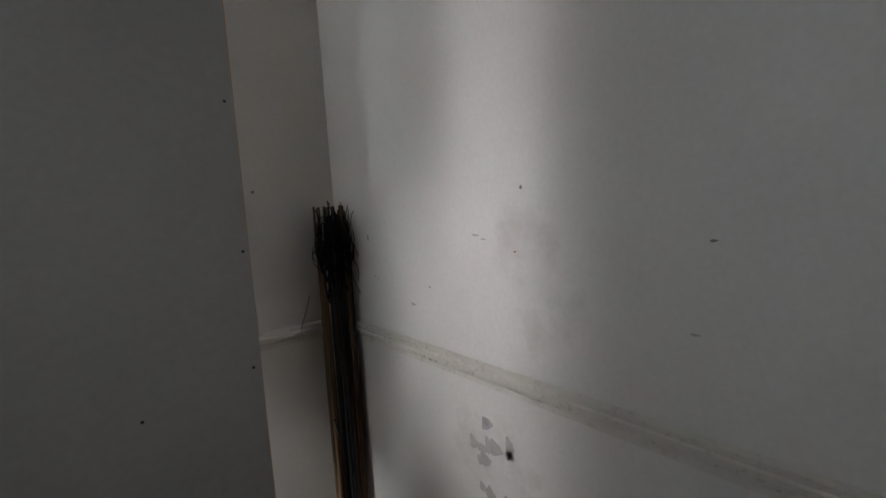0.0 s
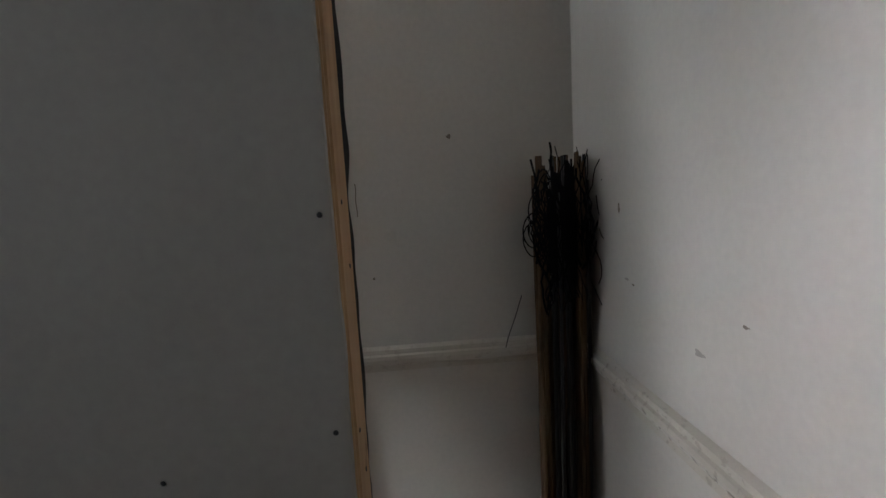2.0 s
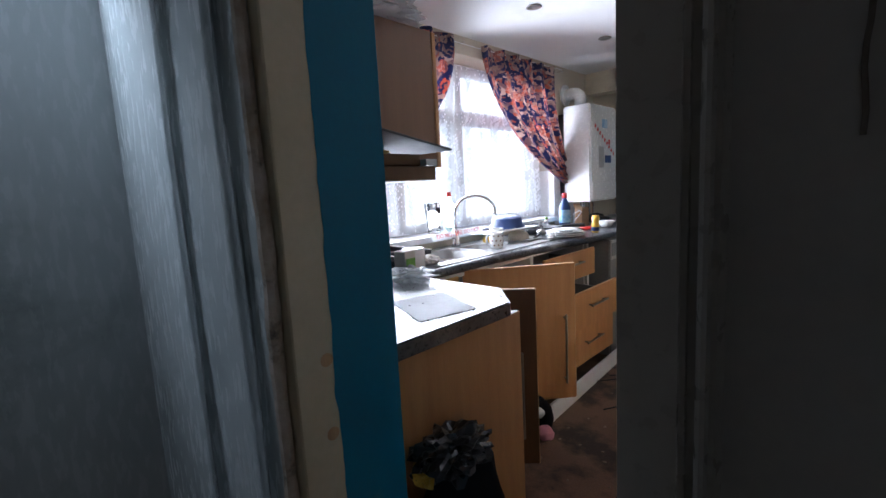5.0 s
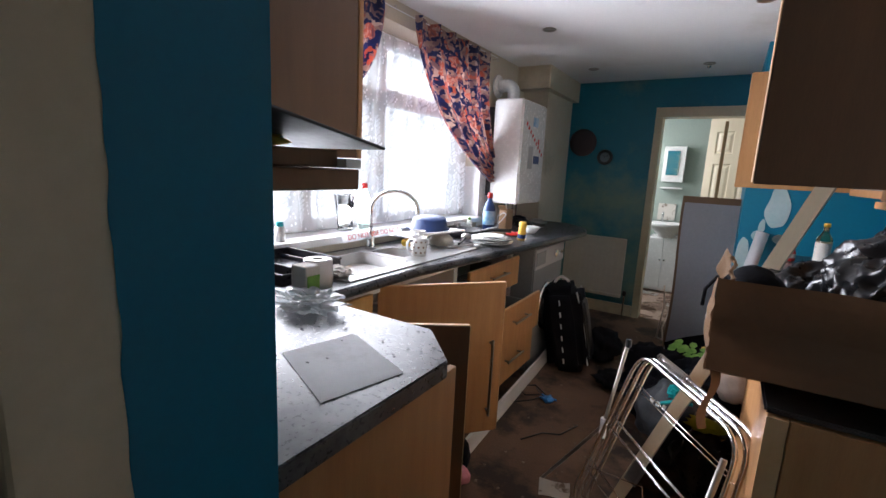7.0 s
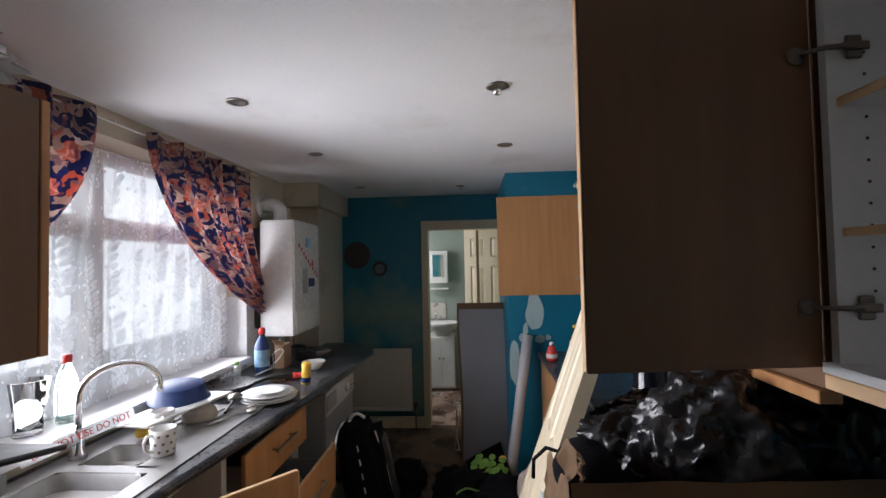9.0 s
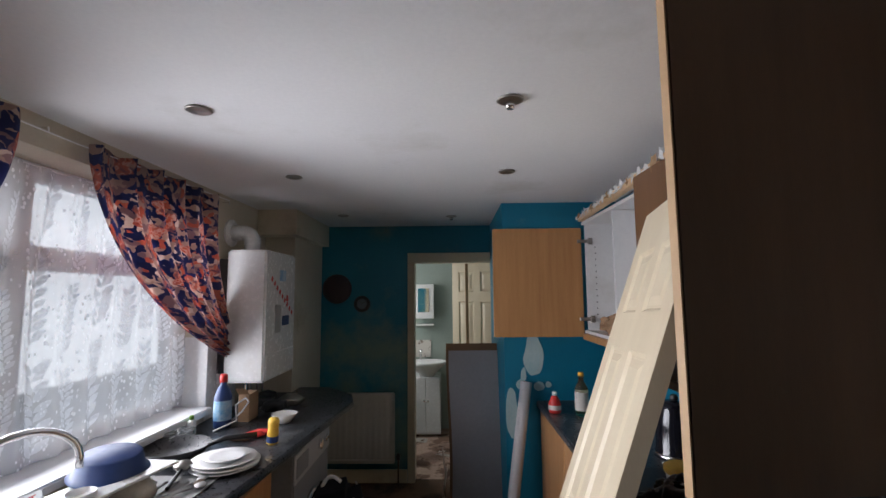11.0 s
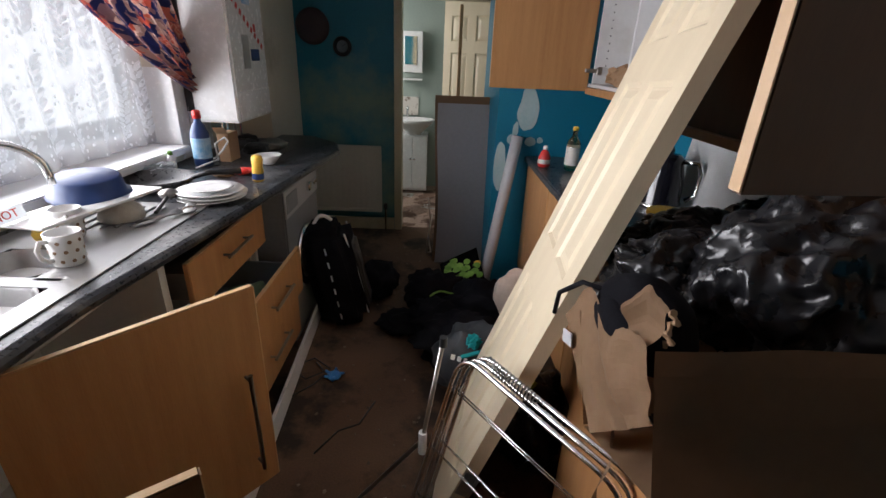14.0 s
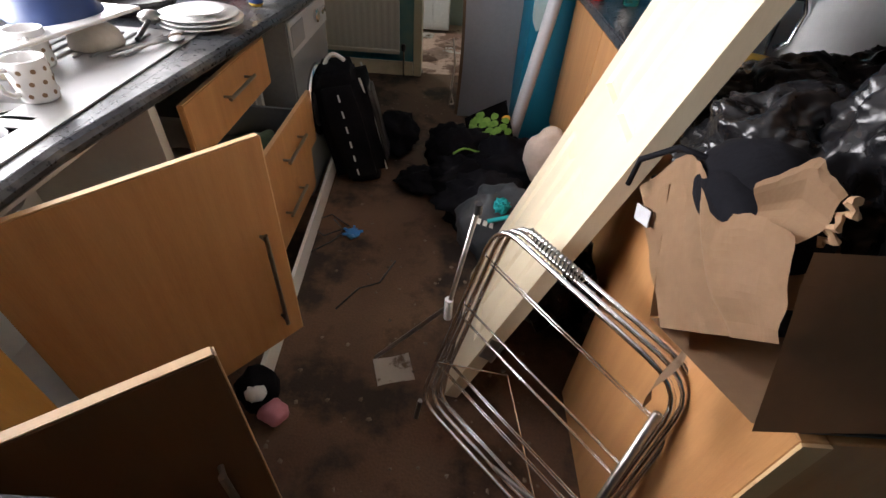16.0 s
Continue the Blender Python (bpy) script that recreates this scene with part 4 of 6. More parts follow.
for k in range(12):
    part("peg_hole", lathe([(0.003, 0), (0.003, 0.001)], (0.33, 3.0415, 1.48 + 0.04 * k), 8, m=pose(0, 0, 0, 90, 0, 0)), BLACK, rightu)
for z in (1.58, 1.82):
    part("shelf_edge", box(0.278, 0.2835, 2.5, 3.04, z, z + 0.016), BEECH_LIGHT, rightu, "pale shelf edge")
part("light_rail", box(0.248, 0.29, 2.48, 3.06, 1.3, 1.328, 0.002), BEECH_LIGHT, rightu, "pale beech rail")
mid = carcass("wall_cabinet", RF, XR, 3.08, 4.3, 1.33, 2.06, "-x", "dark brown closed wall cabinets", BROWN_SHADED, False, group="wall cabinets")
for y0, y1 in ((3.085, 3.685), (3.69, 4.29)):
    part("door", box(RF - 0.02, RF - 0.001, y0, y1, 1.29, 2.06, 0.002), BROWN_SHADED, mid)
part("light_rail", box(RF - 0.035, RF + 0.01, 3.085, 4.29, 1.262, 1.288, 0.002), BEECH, mid, "beech rail under the doors")
FF = 0.39
far = carcass("wall_cabinet", FF, XR, 4.32, 5.46, 1.33, 2.06, "-x", "open wall cabinet with white inside", WHITE_BOARD, False, group="wall cabinets")
part("divider", box(FF + 0.01, XR - 0.02, 4.9, 4.918, 1.35, 2.04), WHITE_BOARD, far)
slab_door("door", (0.385, 5.455), (-0.205, 5.45), 1.305, 2.02, far, (0, -1), None, BEECH)
part("light_rail", box(FF - 0.02, FF + 0.02, 4.32, 5.44, 1.29, 1.328, 0.002), BEECH, far)
for z in (1.42, 1.93):
    part("hinge", box(0.35, 0.45, 5.428, 5.436, z - 0.011, z + 0.011, 0.003, bm=box(0.42, 0.45, 5.426, 5.436, z - 0.022, z + 0.022, 0.003)), GREY_METAL, far, "steel concealed hinge")
for k in range(12):
    part("peg_hole", lathe([(0.004, 0), (0.004, 0.001)], (FF + 0.08, 5.44, 1.45 + 0.04 * k), 8, m=pose(0, 0, 0, 90, 0, 0)), BLACK, far)
setting("cornice", obox(frame_at((0.29, 3.1, 2.062), (0.11, 2.34, 0), (-1, 0.047, 0)), 2.343, 0.036, 0.038, 0.004), BEECH_LIGHT, "pale beech cornice rail on the cabinets", "trim")

base = carcass("base_cabinet", 0.1, XR, 3.62, 5.46, 0.12, 0.85, "-x", "beech base cabinets in shade", BEECH, False)
for k in range(3):
    part("door", box(0.08, 0.099, 3.63 + 0.61 * k, 4.23 + 0.61 * k, 0.14, 0.845, 0.002), BEECH, base)
wt3 = thing("worktop_right", (0.35, 4.5, 0.86), "black slate-effect laminate worktop in shade", "worktop")
part("slab", box(0.06, XR, 3.6, 5.468, 0.86, WT, 0.006, 2), SLATE, wt3)

blk = thing("loose_cabinet", (0.25, 3.2, 0), "loose beech base cabinet standing out from the wall", "cabinet")
part("side_panel", box(-0.06, 0.6, 3.012, 3.03, 0.0, 0.86, 0.002), BEECH, blk)
part("front_panel", box(-0.1, -0.062, 3.012, 3.6, 0.0, 0.86, 0.002), BEECH, blk)
part("body", box(-0.06, 0.6, 3.032, 3.6, 0.0, 0.86), BEECH, blk)
part("edge_band", box(-0.101, -0.063, 3.006, 3.011, 0.0, 0.86), BEECH_LIGHT, blk, "pale edge band")
# black sheet draws the dark shadow band between box and cabinet
part("top", box(-0.105, 0.62, 3.02, 3.61, 0.862, 0.874, 0.004, 2), BLACK, blk, "thin black sheet standing in for the shadow under the box")

# six-panel door leaning across
lean = thing("leaning_door", (-0.3, 3.85, 0), "cream six-panel door leaning against the cabinets", "door")
lp, lt, lw = Vector((-0.506, 3.557, 0.004)), Vector((0.178, 3.57, 1.9)), Vector((0.14, 0.985, -0.05))
lu = (lt - lp).normalized()
lm = frame_at(lp, lw - lu * lw.dot(lu), lu)
LW, LH, LT = 0.61, 2.03, 0.042
panels = [(0.09, 0.27, 0.2, 0.82), (0.34, 0.52, 0.2, 0.82), (0.09, 0.27, 0.98, 1.52), (0.34, 0.52, 0.98, 1.52), (0.09, 0.27, 1.64, 1.86), (0.34, 0.52, 1.64, 1.86)]


def panel_door(m, w, h, t, panels, parent, side=1):
    """A moulded door: core with a raised and recessed field for each panel, in the frame m."""
    s = 1 if side > 0 else -1
    bm = bmesh.new()
    xs = sorted({0, w} | {v for p in panels for v in p[:2]})
    ys = sorted({0, h} | {v for p in panels for v in p[2:]})
    face = t if s > 0 else 0
    for i in range(len(xs) - 1):
        for j in range(len(ys) - 1):
            if any(abs(p[0] - xs[i]) < 1e-6 and p[2] <= ys[j] + 1e-6 and ys[j + 1] <= p[3] + 1e-6 for p in panels):
                continue
            bm.faces.new([bm.verts.new((x, y, face)) for x, y in ((xs[i], ys[j]), (xs[i + 1], ys[j]), (xs[i + 1], ys[j + 1]), (xs[i], ys[j + 1]))])
    for x0, x1, y0, y1 in panels:
        rings = []
        for inset, z in ((0, 0), (0.012, -0.009), (0.02, -0.009), (0.045, -0.002)):
            rings.append([bm.verts.new((x, y, face + s * z)) for x, y in ((x0 + inset, y0 + inset), (x1 - inset, y0 + inset), (x1 - inset, y1 - inset), (x0 + inset, y1 - inset))])
        for a, b in zip(rings, rings[1:]):
            for k in range(4):
                bm.faces.new((a[k], a[(k + 1) % 4], b[(k + 1) % 4], b[k]))
        bm.faces.new(rings[-1])
    back = t - face
    for q in (((0, 0, back), (w, 0, back), (w, h, back), (0, h, back)), ((0, 0, 0), (w, 0, 0), (w, 0, t), (0, 0, t)), ((0, h, 0), (w, h, 0), (w, h, t), (0, h, t)), ((0, 0, 0), (0, h, 0), (0, h, t), (0, 0, t)), ((w, 0, 0), (w, h, 0), (w, h, t), (w, 0, t))):
        bm.faces.new([bm.verts.new(p) for p in q])
    bmesh.ops.remove_doubles(bm, verts=bm.verts, dist=1e-5)
    bmesh.ops.recalc_face_normals(bm, faces=bm.faces)
    bmesh.ops.transform(bm, matrix=m, verts=bm.verts)
    return part("leaf", bm, DOOR_CREAM, parent)


panel_door(lm, LW, LH, LT, panels, lean, -1)
for y in (0.25, 1.74):
    h = part("hinge", obox(lm @ Matrix.Translation((-0.004, y, 0.005)), 0.003, 0.09, 0.035), GREY_METAL, lean, "steel butt hinge leaf")
    part("knuckle", tube([lm @ Vector((-0.004, y, LT + 0.004)), lm @ Vector((-0.004, y + 0.09, LT + 0.004))], 0.006, 8), GREY_METAL, h)
part("latch", obox(lm @ Matrix.Translation((LW - 0.001, 0.85, 0.012)), 0.006, 0.06, 0.02), CHROME, lean)

# ---- hall things ----
rnd = random.Random(4)
canes = thing("cane_bundle", (0.56, 1.88, 0), "bundle of dry bamboo canes tied with black netting in the corner", "cane bundle")
for k in range(44):
    a, r = rnd.uniform(0, 6.28), 0.07 * math.sqrt(rnd.random())
    x, y = 0.555 + r * math.cos(a) * 0.95, 1.88 + r * math.sin(a) * 0.9
    top = 1.4 - rnd.random() ** 2 * 0.1
    lean_x, lean_y = rnd.uniform(-0.014, 0.014), rnd.uniform(-0.012, 0.012)
    pts = [(x + lean_x * z / 1.4 + 0.002 * math.sin(5 * z + k), y + lean_y * z / 1.4, z) for z in np.linspace(0.002, top, 7)]
    part("cane", tube(pts, [0.0075 - 0.0006 * i for i in range(7)], 6), CANE if k % 3 else BLACK_FILM, canes)
for k in range(90):
    z0 = rnd.uniform(1.02, 1.27)
    bx, by = 0.55 + rnd.gauss(0, 0.038), 1.835 + rnd.gauss(0, 0.025)
    pts = [(bx + 0.018 * math.sin(t * 3 + k) + rnd.uniform(-0.004, 0.004), by + 0.015 * math.cos(t * 3 + k), z0 + 0.15 * t) for t in np.linspace(0, 1, 9)]
    part("netting_strand", tube(pts, 0.0012 if k % 3 else 0.0026, 5), BLACK_CLOTH, canes, "black netting strand")
part("netting_wad", lump((0.58, 1.875, 1.22), (0.05, 0.042, 0.15), 3, 0.3, 3.2, 4), BLACK_CLOTH, canes, "wad of black netting", True)
for k in range(16):
    c, r0, tw = Vector((0.487 + rnd.uniform(-0.012, 0.03), 1.83, 1.27 + rnd.uniform(-0.09, 0.07))), rnd.uniform(0.015, 0.04), rnd.uniform(0, 3)
    part("netting_loop", tube([c + Vector((r0 * 0.6 * math.cos(a), 0.012 * math.sin(2 * a + tw), r0 * 1.3 * math.sin(a))) for a in np.linspace(tw, tw + 5, 14)], 0.0016, 5), BLACK_CLOTH, canes, "curled black netting loop")
part("twig", tube([(0.49, 1.8, 0.48), (0.46, 1.78, 0.58)], 0.006, 6), BLACK_FILM, canes)

coat = thing("hanging_jacket", (-0.08, 1.545, 0.35), "black padded jacket hanging on the back of the partition", "jacket")


def coat_point(u, v):
    """Round the body: u goes about, v from hem to collar."""
    a = 2 * math.pi * u
    w = 0.165 if v < 0.8 else 0.165 - 0.12 * ((v - 0.8) / 0.2) ** 1.6
    w *= 1 + 0.05 * math.sin(v * 26)
    z = 0.35 + 1.03 * v - (0.06 * abs(math.cos(a)) if v > 0.75 else 0)
    return (-0.085 + w * math.cos(a) + 0.008 * noise.noise(Vector((a, v * 5, 1))), 1.545 + (0.028 + 0.005 * math.sin(v * 40)) * math.sin(a) + 0.004 * noise.noise(Vector((a * 2, v * 9, 4))), z)


part("body", grid(coat_point, 36, 60), BLACK_CLOTH, coat, "", True)
for s in (-1, 1):
    part("sleeve", tube([(-0.085 + s * 0.11, 1.545, 1.26), (-0.085 + s * 0.125, 1.545, 1.1), (-0.085 + s * 0.13, 1.545, 0.85), (-0.085 + s * 0.125, 1.545, 0.65)], [0.03, 0.03, 0.028, 0.026], 12), BLACK_CLOTH, coat, "", True)
part("collar", tube([(-0.085 + 0.05 * math.cos(a), 1.545 + 0.026 * math.sin(a), 1.37) for a in np.linspace(0, 2 * math.pi, 17)[:-1]], 0.016, 8, closed=True), BLACK_CLOTH, coat, "", True)
coat.location += Vector((0, 0, 0.2))
part("hanger_hook", tube([(-0.085, 1.545, 1.56), (-0.085, 1.53, 1.65), (-0.08, 1.51, 1.67)], 0.003, 6), CHROME, coat)

# marks on the hall walls
DARK_MARK = surf("dark_scuff", (0.2, 0.17, 0.14), (0.3, 0.26, 0.22), 20, 80, 0.8, 0.2)


def mark(at, size, wall, seed, material=DARK_MARK, n=18):
    bm = bmesh.new()
    vs = []
    for k in range(n):
        a = 2 * math.pi * k / n
        r = 1 + 0.55 * noise.noise(Vector((math.cos(a) * 1.5, math.sin(a) * 1.5, seed)))
        d, z = size[0] * r * math.cos(a), size[1] * r * math.sin(a) + 0.3 * size[1] * math.sin(2 * a)
        vs.append(bm.verts.new((at[0] + (d if wall == "y" else 0), at[1] + (d if wall == "x" else 0), at[2] + z)))
    bm.faces.new(vs)
    setting("scuff_mark", bm, material, "dark scuff on the wall", "stain")


GREY_MARK = surf("grey_scuff", (0.37, 0.34, 0.31), (0.46, 0.43, 0.4), 20, 80, 0.7, 0.2)
for at, sz in (((0.1, 1.13, 1.295), (0.022, 0.005)), ((0, 1.1, 1.285), (0.018, 0.003)), ((0, 1.354, 1.12), (0.008, 0.004)), ((0, 0.987, 1.255), (0.006, 0.004)), ((0, 1.686, 1.125), (0.012, 0.004)), ((0, 1.66, 1.118), (0.006, 0.003)), ((0, 0.52, 1.3), (0.01, 0.004)), ((0, 0.55, 1.12), (0.014, 0.004)), ((0, 1.45, 1.05), (0.02, 0.008)), ((0, 1.72, 1.27), (0.006, 0.02)), ((0, 0.96, 1.42), (0.006, 0.008))):
    mark((XR - 0.002, at[1], at[2]), (sz[0] * 0.75, sz[1] * 0.6), "x", at[1] * 9, GREY_MARK if sz[0] > 0.01 else DARK_MARK)
for k in range(14):
    mark((XR - 0.002, 1.02 + 0.16 * rnd.random(), 0.45 + 0.3 * rnd.random()), (0.012 + 0.02 * rnd.random(), 0.01 + 0.02 * rnd.random()), "x", k, surf("mauve_mould", (0.4, 0.37, 0.385), (0.46, 0.43, 0.43), 30, 90, 0.9, 0.2) if k == 0 else GREY_MARK)
mark((0.306, WY - 0.002, 1.468), (0.007, 0.005), "y", 3)
mark((0.09, WY - 0.002, 1.11), (0.004, 0.003), "y", 8)
single("wall_crack", tube([(0.059 + 0.001 * math.sin(9 * t), WY - 0.001, 1.36 - 0.085 * t) for t in np.linspace(0, 1, 8)], 0.0016, 5), DARK_MARK, "thin dark crack in the painted wall", "crack")
single("thread", tube([(0.47, 1.93, 1.05), (0.45, 1.92, 1.0), (0.43, 1.93, 0.94), (0.425, 1.94, 0.91)], 0.0012, 5), BLACK_FILM, "black thread hanging from the canes", "thread")

# ---- curtains, net, wire ----
wire = thing("curtain_wire", (-1.81, 4.0, 2.15), "thin white curtain wire with hooks", "curtain wire")
part("wire", tube([(-1.815, 2.8, 2.14), (-1.815, 4.0, 2.135), (-1.815, 5.1, 2.16)], 0.003, 6), PVC, wire)
for y in (2.8, 3.88, 5.1):
    part("hook", tube([(XL, y, 2.15), (-1.815, y, 2.15), (-1.815, y, 2.135)], 0.004, 6), CHROME, wire)


def swag(name, top0, top1, low0, low1, ztop, zlow, bulge, label):
    """A curtain pulled aside: the free edge sweeps from the wire to the tie."""
    def fn(u, v):
        s = v ** 1.25
        e0 = top0 + (low0 - top0) * (s - bulge * math.sin(math.pi * v) * 0.16)
        e1 = top1 + (low1 - top1) * v ** 2.2
        y = e0 + (e1 - e0) * u
        wv = 0.022 * math.sin(u * 34 + 2 * v) * (1 - 0.35 * v) + 0.01 * math.sin(u * 61 + 5 * v)
        z = ztop + (zlow - ztop) * v - (0.05 * math.sin(math.pi * v) * (1 - u)) + (0.012 * abs(math.sin(u * 17)) if v < 0.02 else 0)
        return (-1.8 + wv + 0.02 * v, y, z)
    c = thing(name, (-1.8, (top0 + top1) / 2, zlow), label, "curtain", "window curtains")
    part("cloth", grid(fn, 110, 60, thick=0.0015), FLORAL, c, "", True)
    return c


swag("curtain", 4.03, 4.93, 5.19, 5.29, 2.145, 1.19, 1.0, "navy and coral floral curtain pulled to the boiler")
swag("curtain", 3.76, 2.85, 2.78, 2.7, 2.15, 1.25, 1.0, "navy and coral floral curtain tied back behind the cabinet")
net = thing("net_curtain", (-1.98, 3.95, 1.0), "white leaf-patterned lace net curtain", "net curtain")


def net_at(y, z):
    u, v = (y - 2.92) / 2.06, (z - 0.995) / 1.07
    return -1.985 + 0.014 * math.sin(u * 95 + 1.5 * math.sin(v * 4)) + 0.008 * math.sin(u * 41)


part("net", grid(lambda u, v: (net_at(2.92 + 2.06 * u, 0.995 + 1.07 * v), 2.92 + 2.06 * u, 0.995 + 1.07 * v), 240, 12), LACE, net, "", True)
# woven stems with paired leaves, large and small stems in turn
rl = random.Random(77)
bm = bmesh.new()
for s in range(15):
    y0, big = 2.99 + 0.138 * s, s % 2 == 0
    z, k = 1.0 + rl.uniform(0, 0.04), 0
    while z < 2.0:
        size = (0.062 if big else 0.036) * rl.uniform(0.85, 1.15)
        yc = y0 + 0.02 * math.sin(z * 6 + s)
        for side in (-1, 1):
            a = rl.uniform(0.55, 0.85)
            along, across = (side * math.sin(a), math.cos(a)), (math.cos(a), -side * math.sin(a))
            zs = z + (0.01 if side > 0 else 0)
            ring = [(0.0, 0.0), (0.25, 0.17), (0.55, 0.23), (0.82, 0.13), (1.0, 0.0), (0.82, -0.13), (0.55, -0.23), (0.25, -0.17)]
            pts = [(yc + size * (p * along[0] + q * across[0]), zs + size * (p * along[1] + q * across[1])) for p, q in ring]
            bm.faces.new([bm.verts.new((net_at(py, pz) + 0.003, py, pz)) for py, pz in pts])
        z += size * 0.62
        k += 1
        if k % (9 if big else 12) == 0:
            z += 0.07
part("woven_leaves", bm, LACE_LEAF, net, "denser white woven leaves")
part("net_wire", tube([(-1.985, 2.9, 2.065), (-1.985, 5.0, 2.065)], 0.003, 6), PVC, net)

# ---- ceiling spots ----
spots = []
for x, y, hang in ((-1.29, 4.717, 0), (-0.2, 4.664, 0), (-1.31, 5.861, 0), (-0.48, 5.945, 1), (-1.305, 3.868, 0), (-0.29, 3.83, 1)):
    s = thing("ceiling_spot", (x, y, CZ), "recessed steel downlight, unlit" if not hang else "recessed downlight with its bulb hanging out", "downlight", "ceiling downlights")
    part("ring", lathe([(0.03, -0.001), (0.04, -0.001), (0.043, -0.005), (0.036, -0.008), (0.029, -0.004)], (x, y, CZ), 24), GREY_METAL, s, "", True)
    part("lamp", lathe([(0.028, -0.002), (0.022, -0.0035), (0.006, -0.003)], (x, y, CZ), 20), BLACK, s, "", True)
    if hang:
        part("bulb", lathe([(0.012, 0), (0.016, 0.01), (0.012, 0.022), (0.004, 0.028)], (x, y, CZ - 0.032), 16), CHROME, s, "", True)

# ---- on the back wall ----
plate = single("wall_plate", lathe([(0.13, 0), (0.13, 0.008), (0.09, 0.016), (0.06, 0.014), (0.002, 0.014)], (-1.5, BY - 0.001, 1.643), 36, m=pose(0, 0, 0, 90, 0, 0)), surf("dark_maroon", (0.035, 0.02, 0.025), (0.055, 0.03, 0.035), 8, 60, 0.5, 0.1), "dark round plate hung on the teal wall", "wall plate", smooth=True)
clock = thing("wall_clock", (-1.275, BY, 1.509), "small black round wall clock", "clock")
part("rim", tube([(-1.275 + 0.058 * math.cos(a), BY - 0.018, 1.509 + 0.058 * math.sin(a)) for a in np.linspace(0, 2 * math.pi, 25)[:-1]], 0.015, 8, closed=True), BLACK, clock, "", True)
part("dial", lathe([(0.055, 0), (0.055, 0.01), (0.002, 0.0105)], (-1.275, BY - 0.001, 1.509), 24, m=pose(0, 0, 0, 90, 0, 0)), surf("dial_grey", (0.1, 0.14, 0.16), (0.16, 0.2, 0.22), 8, 60, 0.4, 0), clock)
for a in (0.6, 2.2):
    part("hand", tube([(-1.275, BY - 0.014, 1.509), (-1.275 + 0.035 * math.cos(a), BY - 0.014, 1.509 + 0.035 * math.sin(a))], 0.002, 5), BLACK, clock)

# ---- leaning boards by the back door ----
for x0, x1, zt, yy, mtl, nm, lb in ((-0.52, -0.085, 1.215, 5.775, CARD_DARK, "backing_board", "brown hardboard leaning by the doorway"), (-0.5, -0.09, 1.165, 5.75, GREY_BOARD, "leaning_panel", "tall off-white panel leaning by the doorway")):
    m = frame_at((x0, yy, 0.001), (1, 0, 0), (0, 0.17, 0.985))
    bm = grid(lambda u, v: m @ Vector(((x1 - x0) * u + (0.012 * math.sin(v * 5) if u < 0.01 else 0), zt * 1.01 * v, 0)), 3, 24, thick=0.012)
    single(nm, bm, mtl, lb, "board")
tb0, tb1 = Vector((-0.19, 5.22, 0.0)), Vector((-0.01, 5.42, 1.03))
d = (tb1 - tb0).normalized()
roll = thing("cardboard_tube", tb0, "long white paper roll leaning on the chimney breast", "paper roll")
part("roll", tube([tb0 + d * t for t in (0.02, 0.3, 0.7, 1.06)], 0.036, 24), GREY_BOARD, roll, "", True)
part("core", tube([tb0 + d * 1.055, tb0 + d * 1.063], 0.024, 16), CARD_DARK, roll)

single("drawer_cloth", lump((-1.3, 4.2, 0.47), (0.1, 0.2, 0.06), 130, 0.4, 2.5, 3, 0.1), surf("green_rag", (0.06, 0.1, 0.06), (0.14, 0.2, 0.12), 8, 60, 0.9, 0.3), "dull green rags in the open drawer", "rag", smooth=True)

# ---- on the window worktop and sill ----


def bottle(name, at, prof, material, cap, label, cap_m=RED, label_m=None, lz=None, extra=1.0):
    b = thing(name, at, label, "bottle")
    part("body", lathe([(r * extra, z) for r, z in prof], at, 24), material, b, "", True)
    part("cap", lathe([(cap[0], 0), (cap[0], cap[1] * 0.8), (cap[0] * 0.75, cap[1])], (at[0], at[1], at[2] + prof[-1][1] - 0.002), 18), cap_m, b, "", True)
    if label_m:
        rr = max(r for r, z in prof) * extra + 0.0008
        part("label", lathe([(rr, lz[0]), (rr, lz[1])], at, 24), label_m, b, "printed label")
    return b


bottle("bleach_bottle", (-1.7, 4.89, WT + 0.001), [(0.04, 0), (0.044, 0.01), (0.044, 0.16), (0.03, 0.2), (0.016, 0.22), (0.016, 0.235)], BLUE, (0.02, 0.04), "blue bleach bottle with a red cap", RED, GREEN_LABEL, (0.04, 0.14))
bottle("small_bottle", (-1.79, 4.76, WT + 0.001), [(0.02, 0), (0.022, 0.005), (0.022, 0.06), (0.01, 0.075)], WHITE, (0.011, 0.02), "small white bottle with a green cap", GREEN)
wb = bottle("washing_up_bottle", (-1.93, 3.79, WIN[2] + 0.001), [(0.034, 0), (0.037, 0.008), (0.037, 0.12), (0.03, 0.17), (0.015, 0.215), (0.014, 0.225)], GREEN_GLASS, (0.017, 0.03), "clear washing-up bottle with a red top", RED)
bottle("pink_bottle", (-1.9, 3.08, WIN[2] + 0.001), [(0.03, 0), (0.032, 0.005), (0.032, 0.08), (0.014, 0.1)], WHITE, (0.014, 0.03), "white bottle with a pink top on the sill", RED)
bottle("toiletry_bottle", (-1.88, 3.19, WIN[2] + 0.001), [(0.02, 0), (0.022, 0.005), (0.022, 0.06), (0.01, 0.07)], WHITE, (0.016, 0.02), "small white tube with a teal cap", TEAL_TAG)
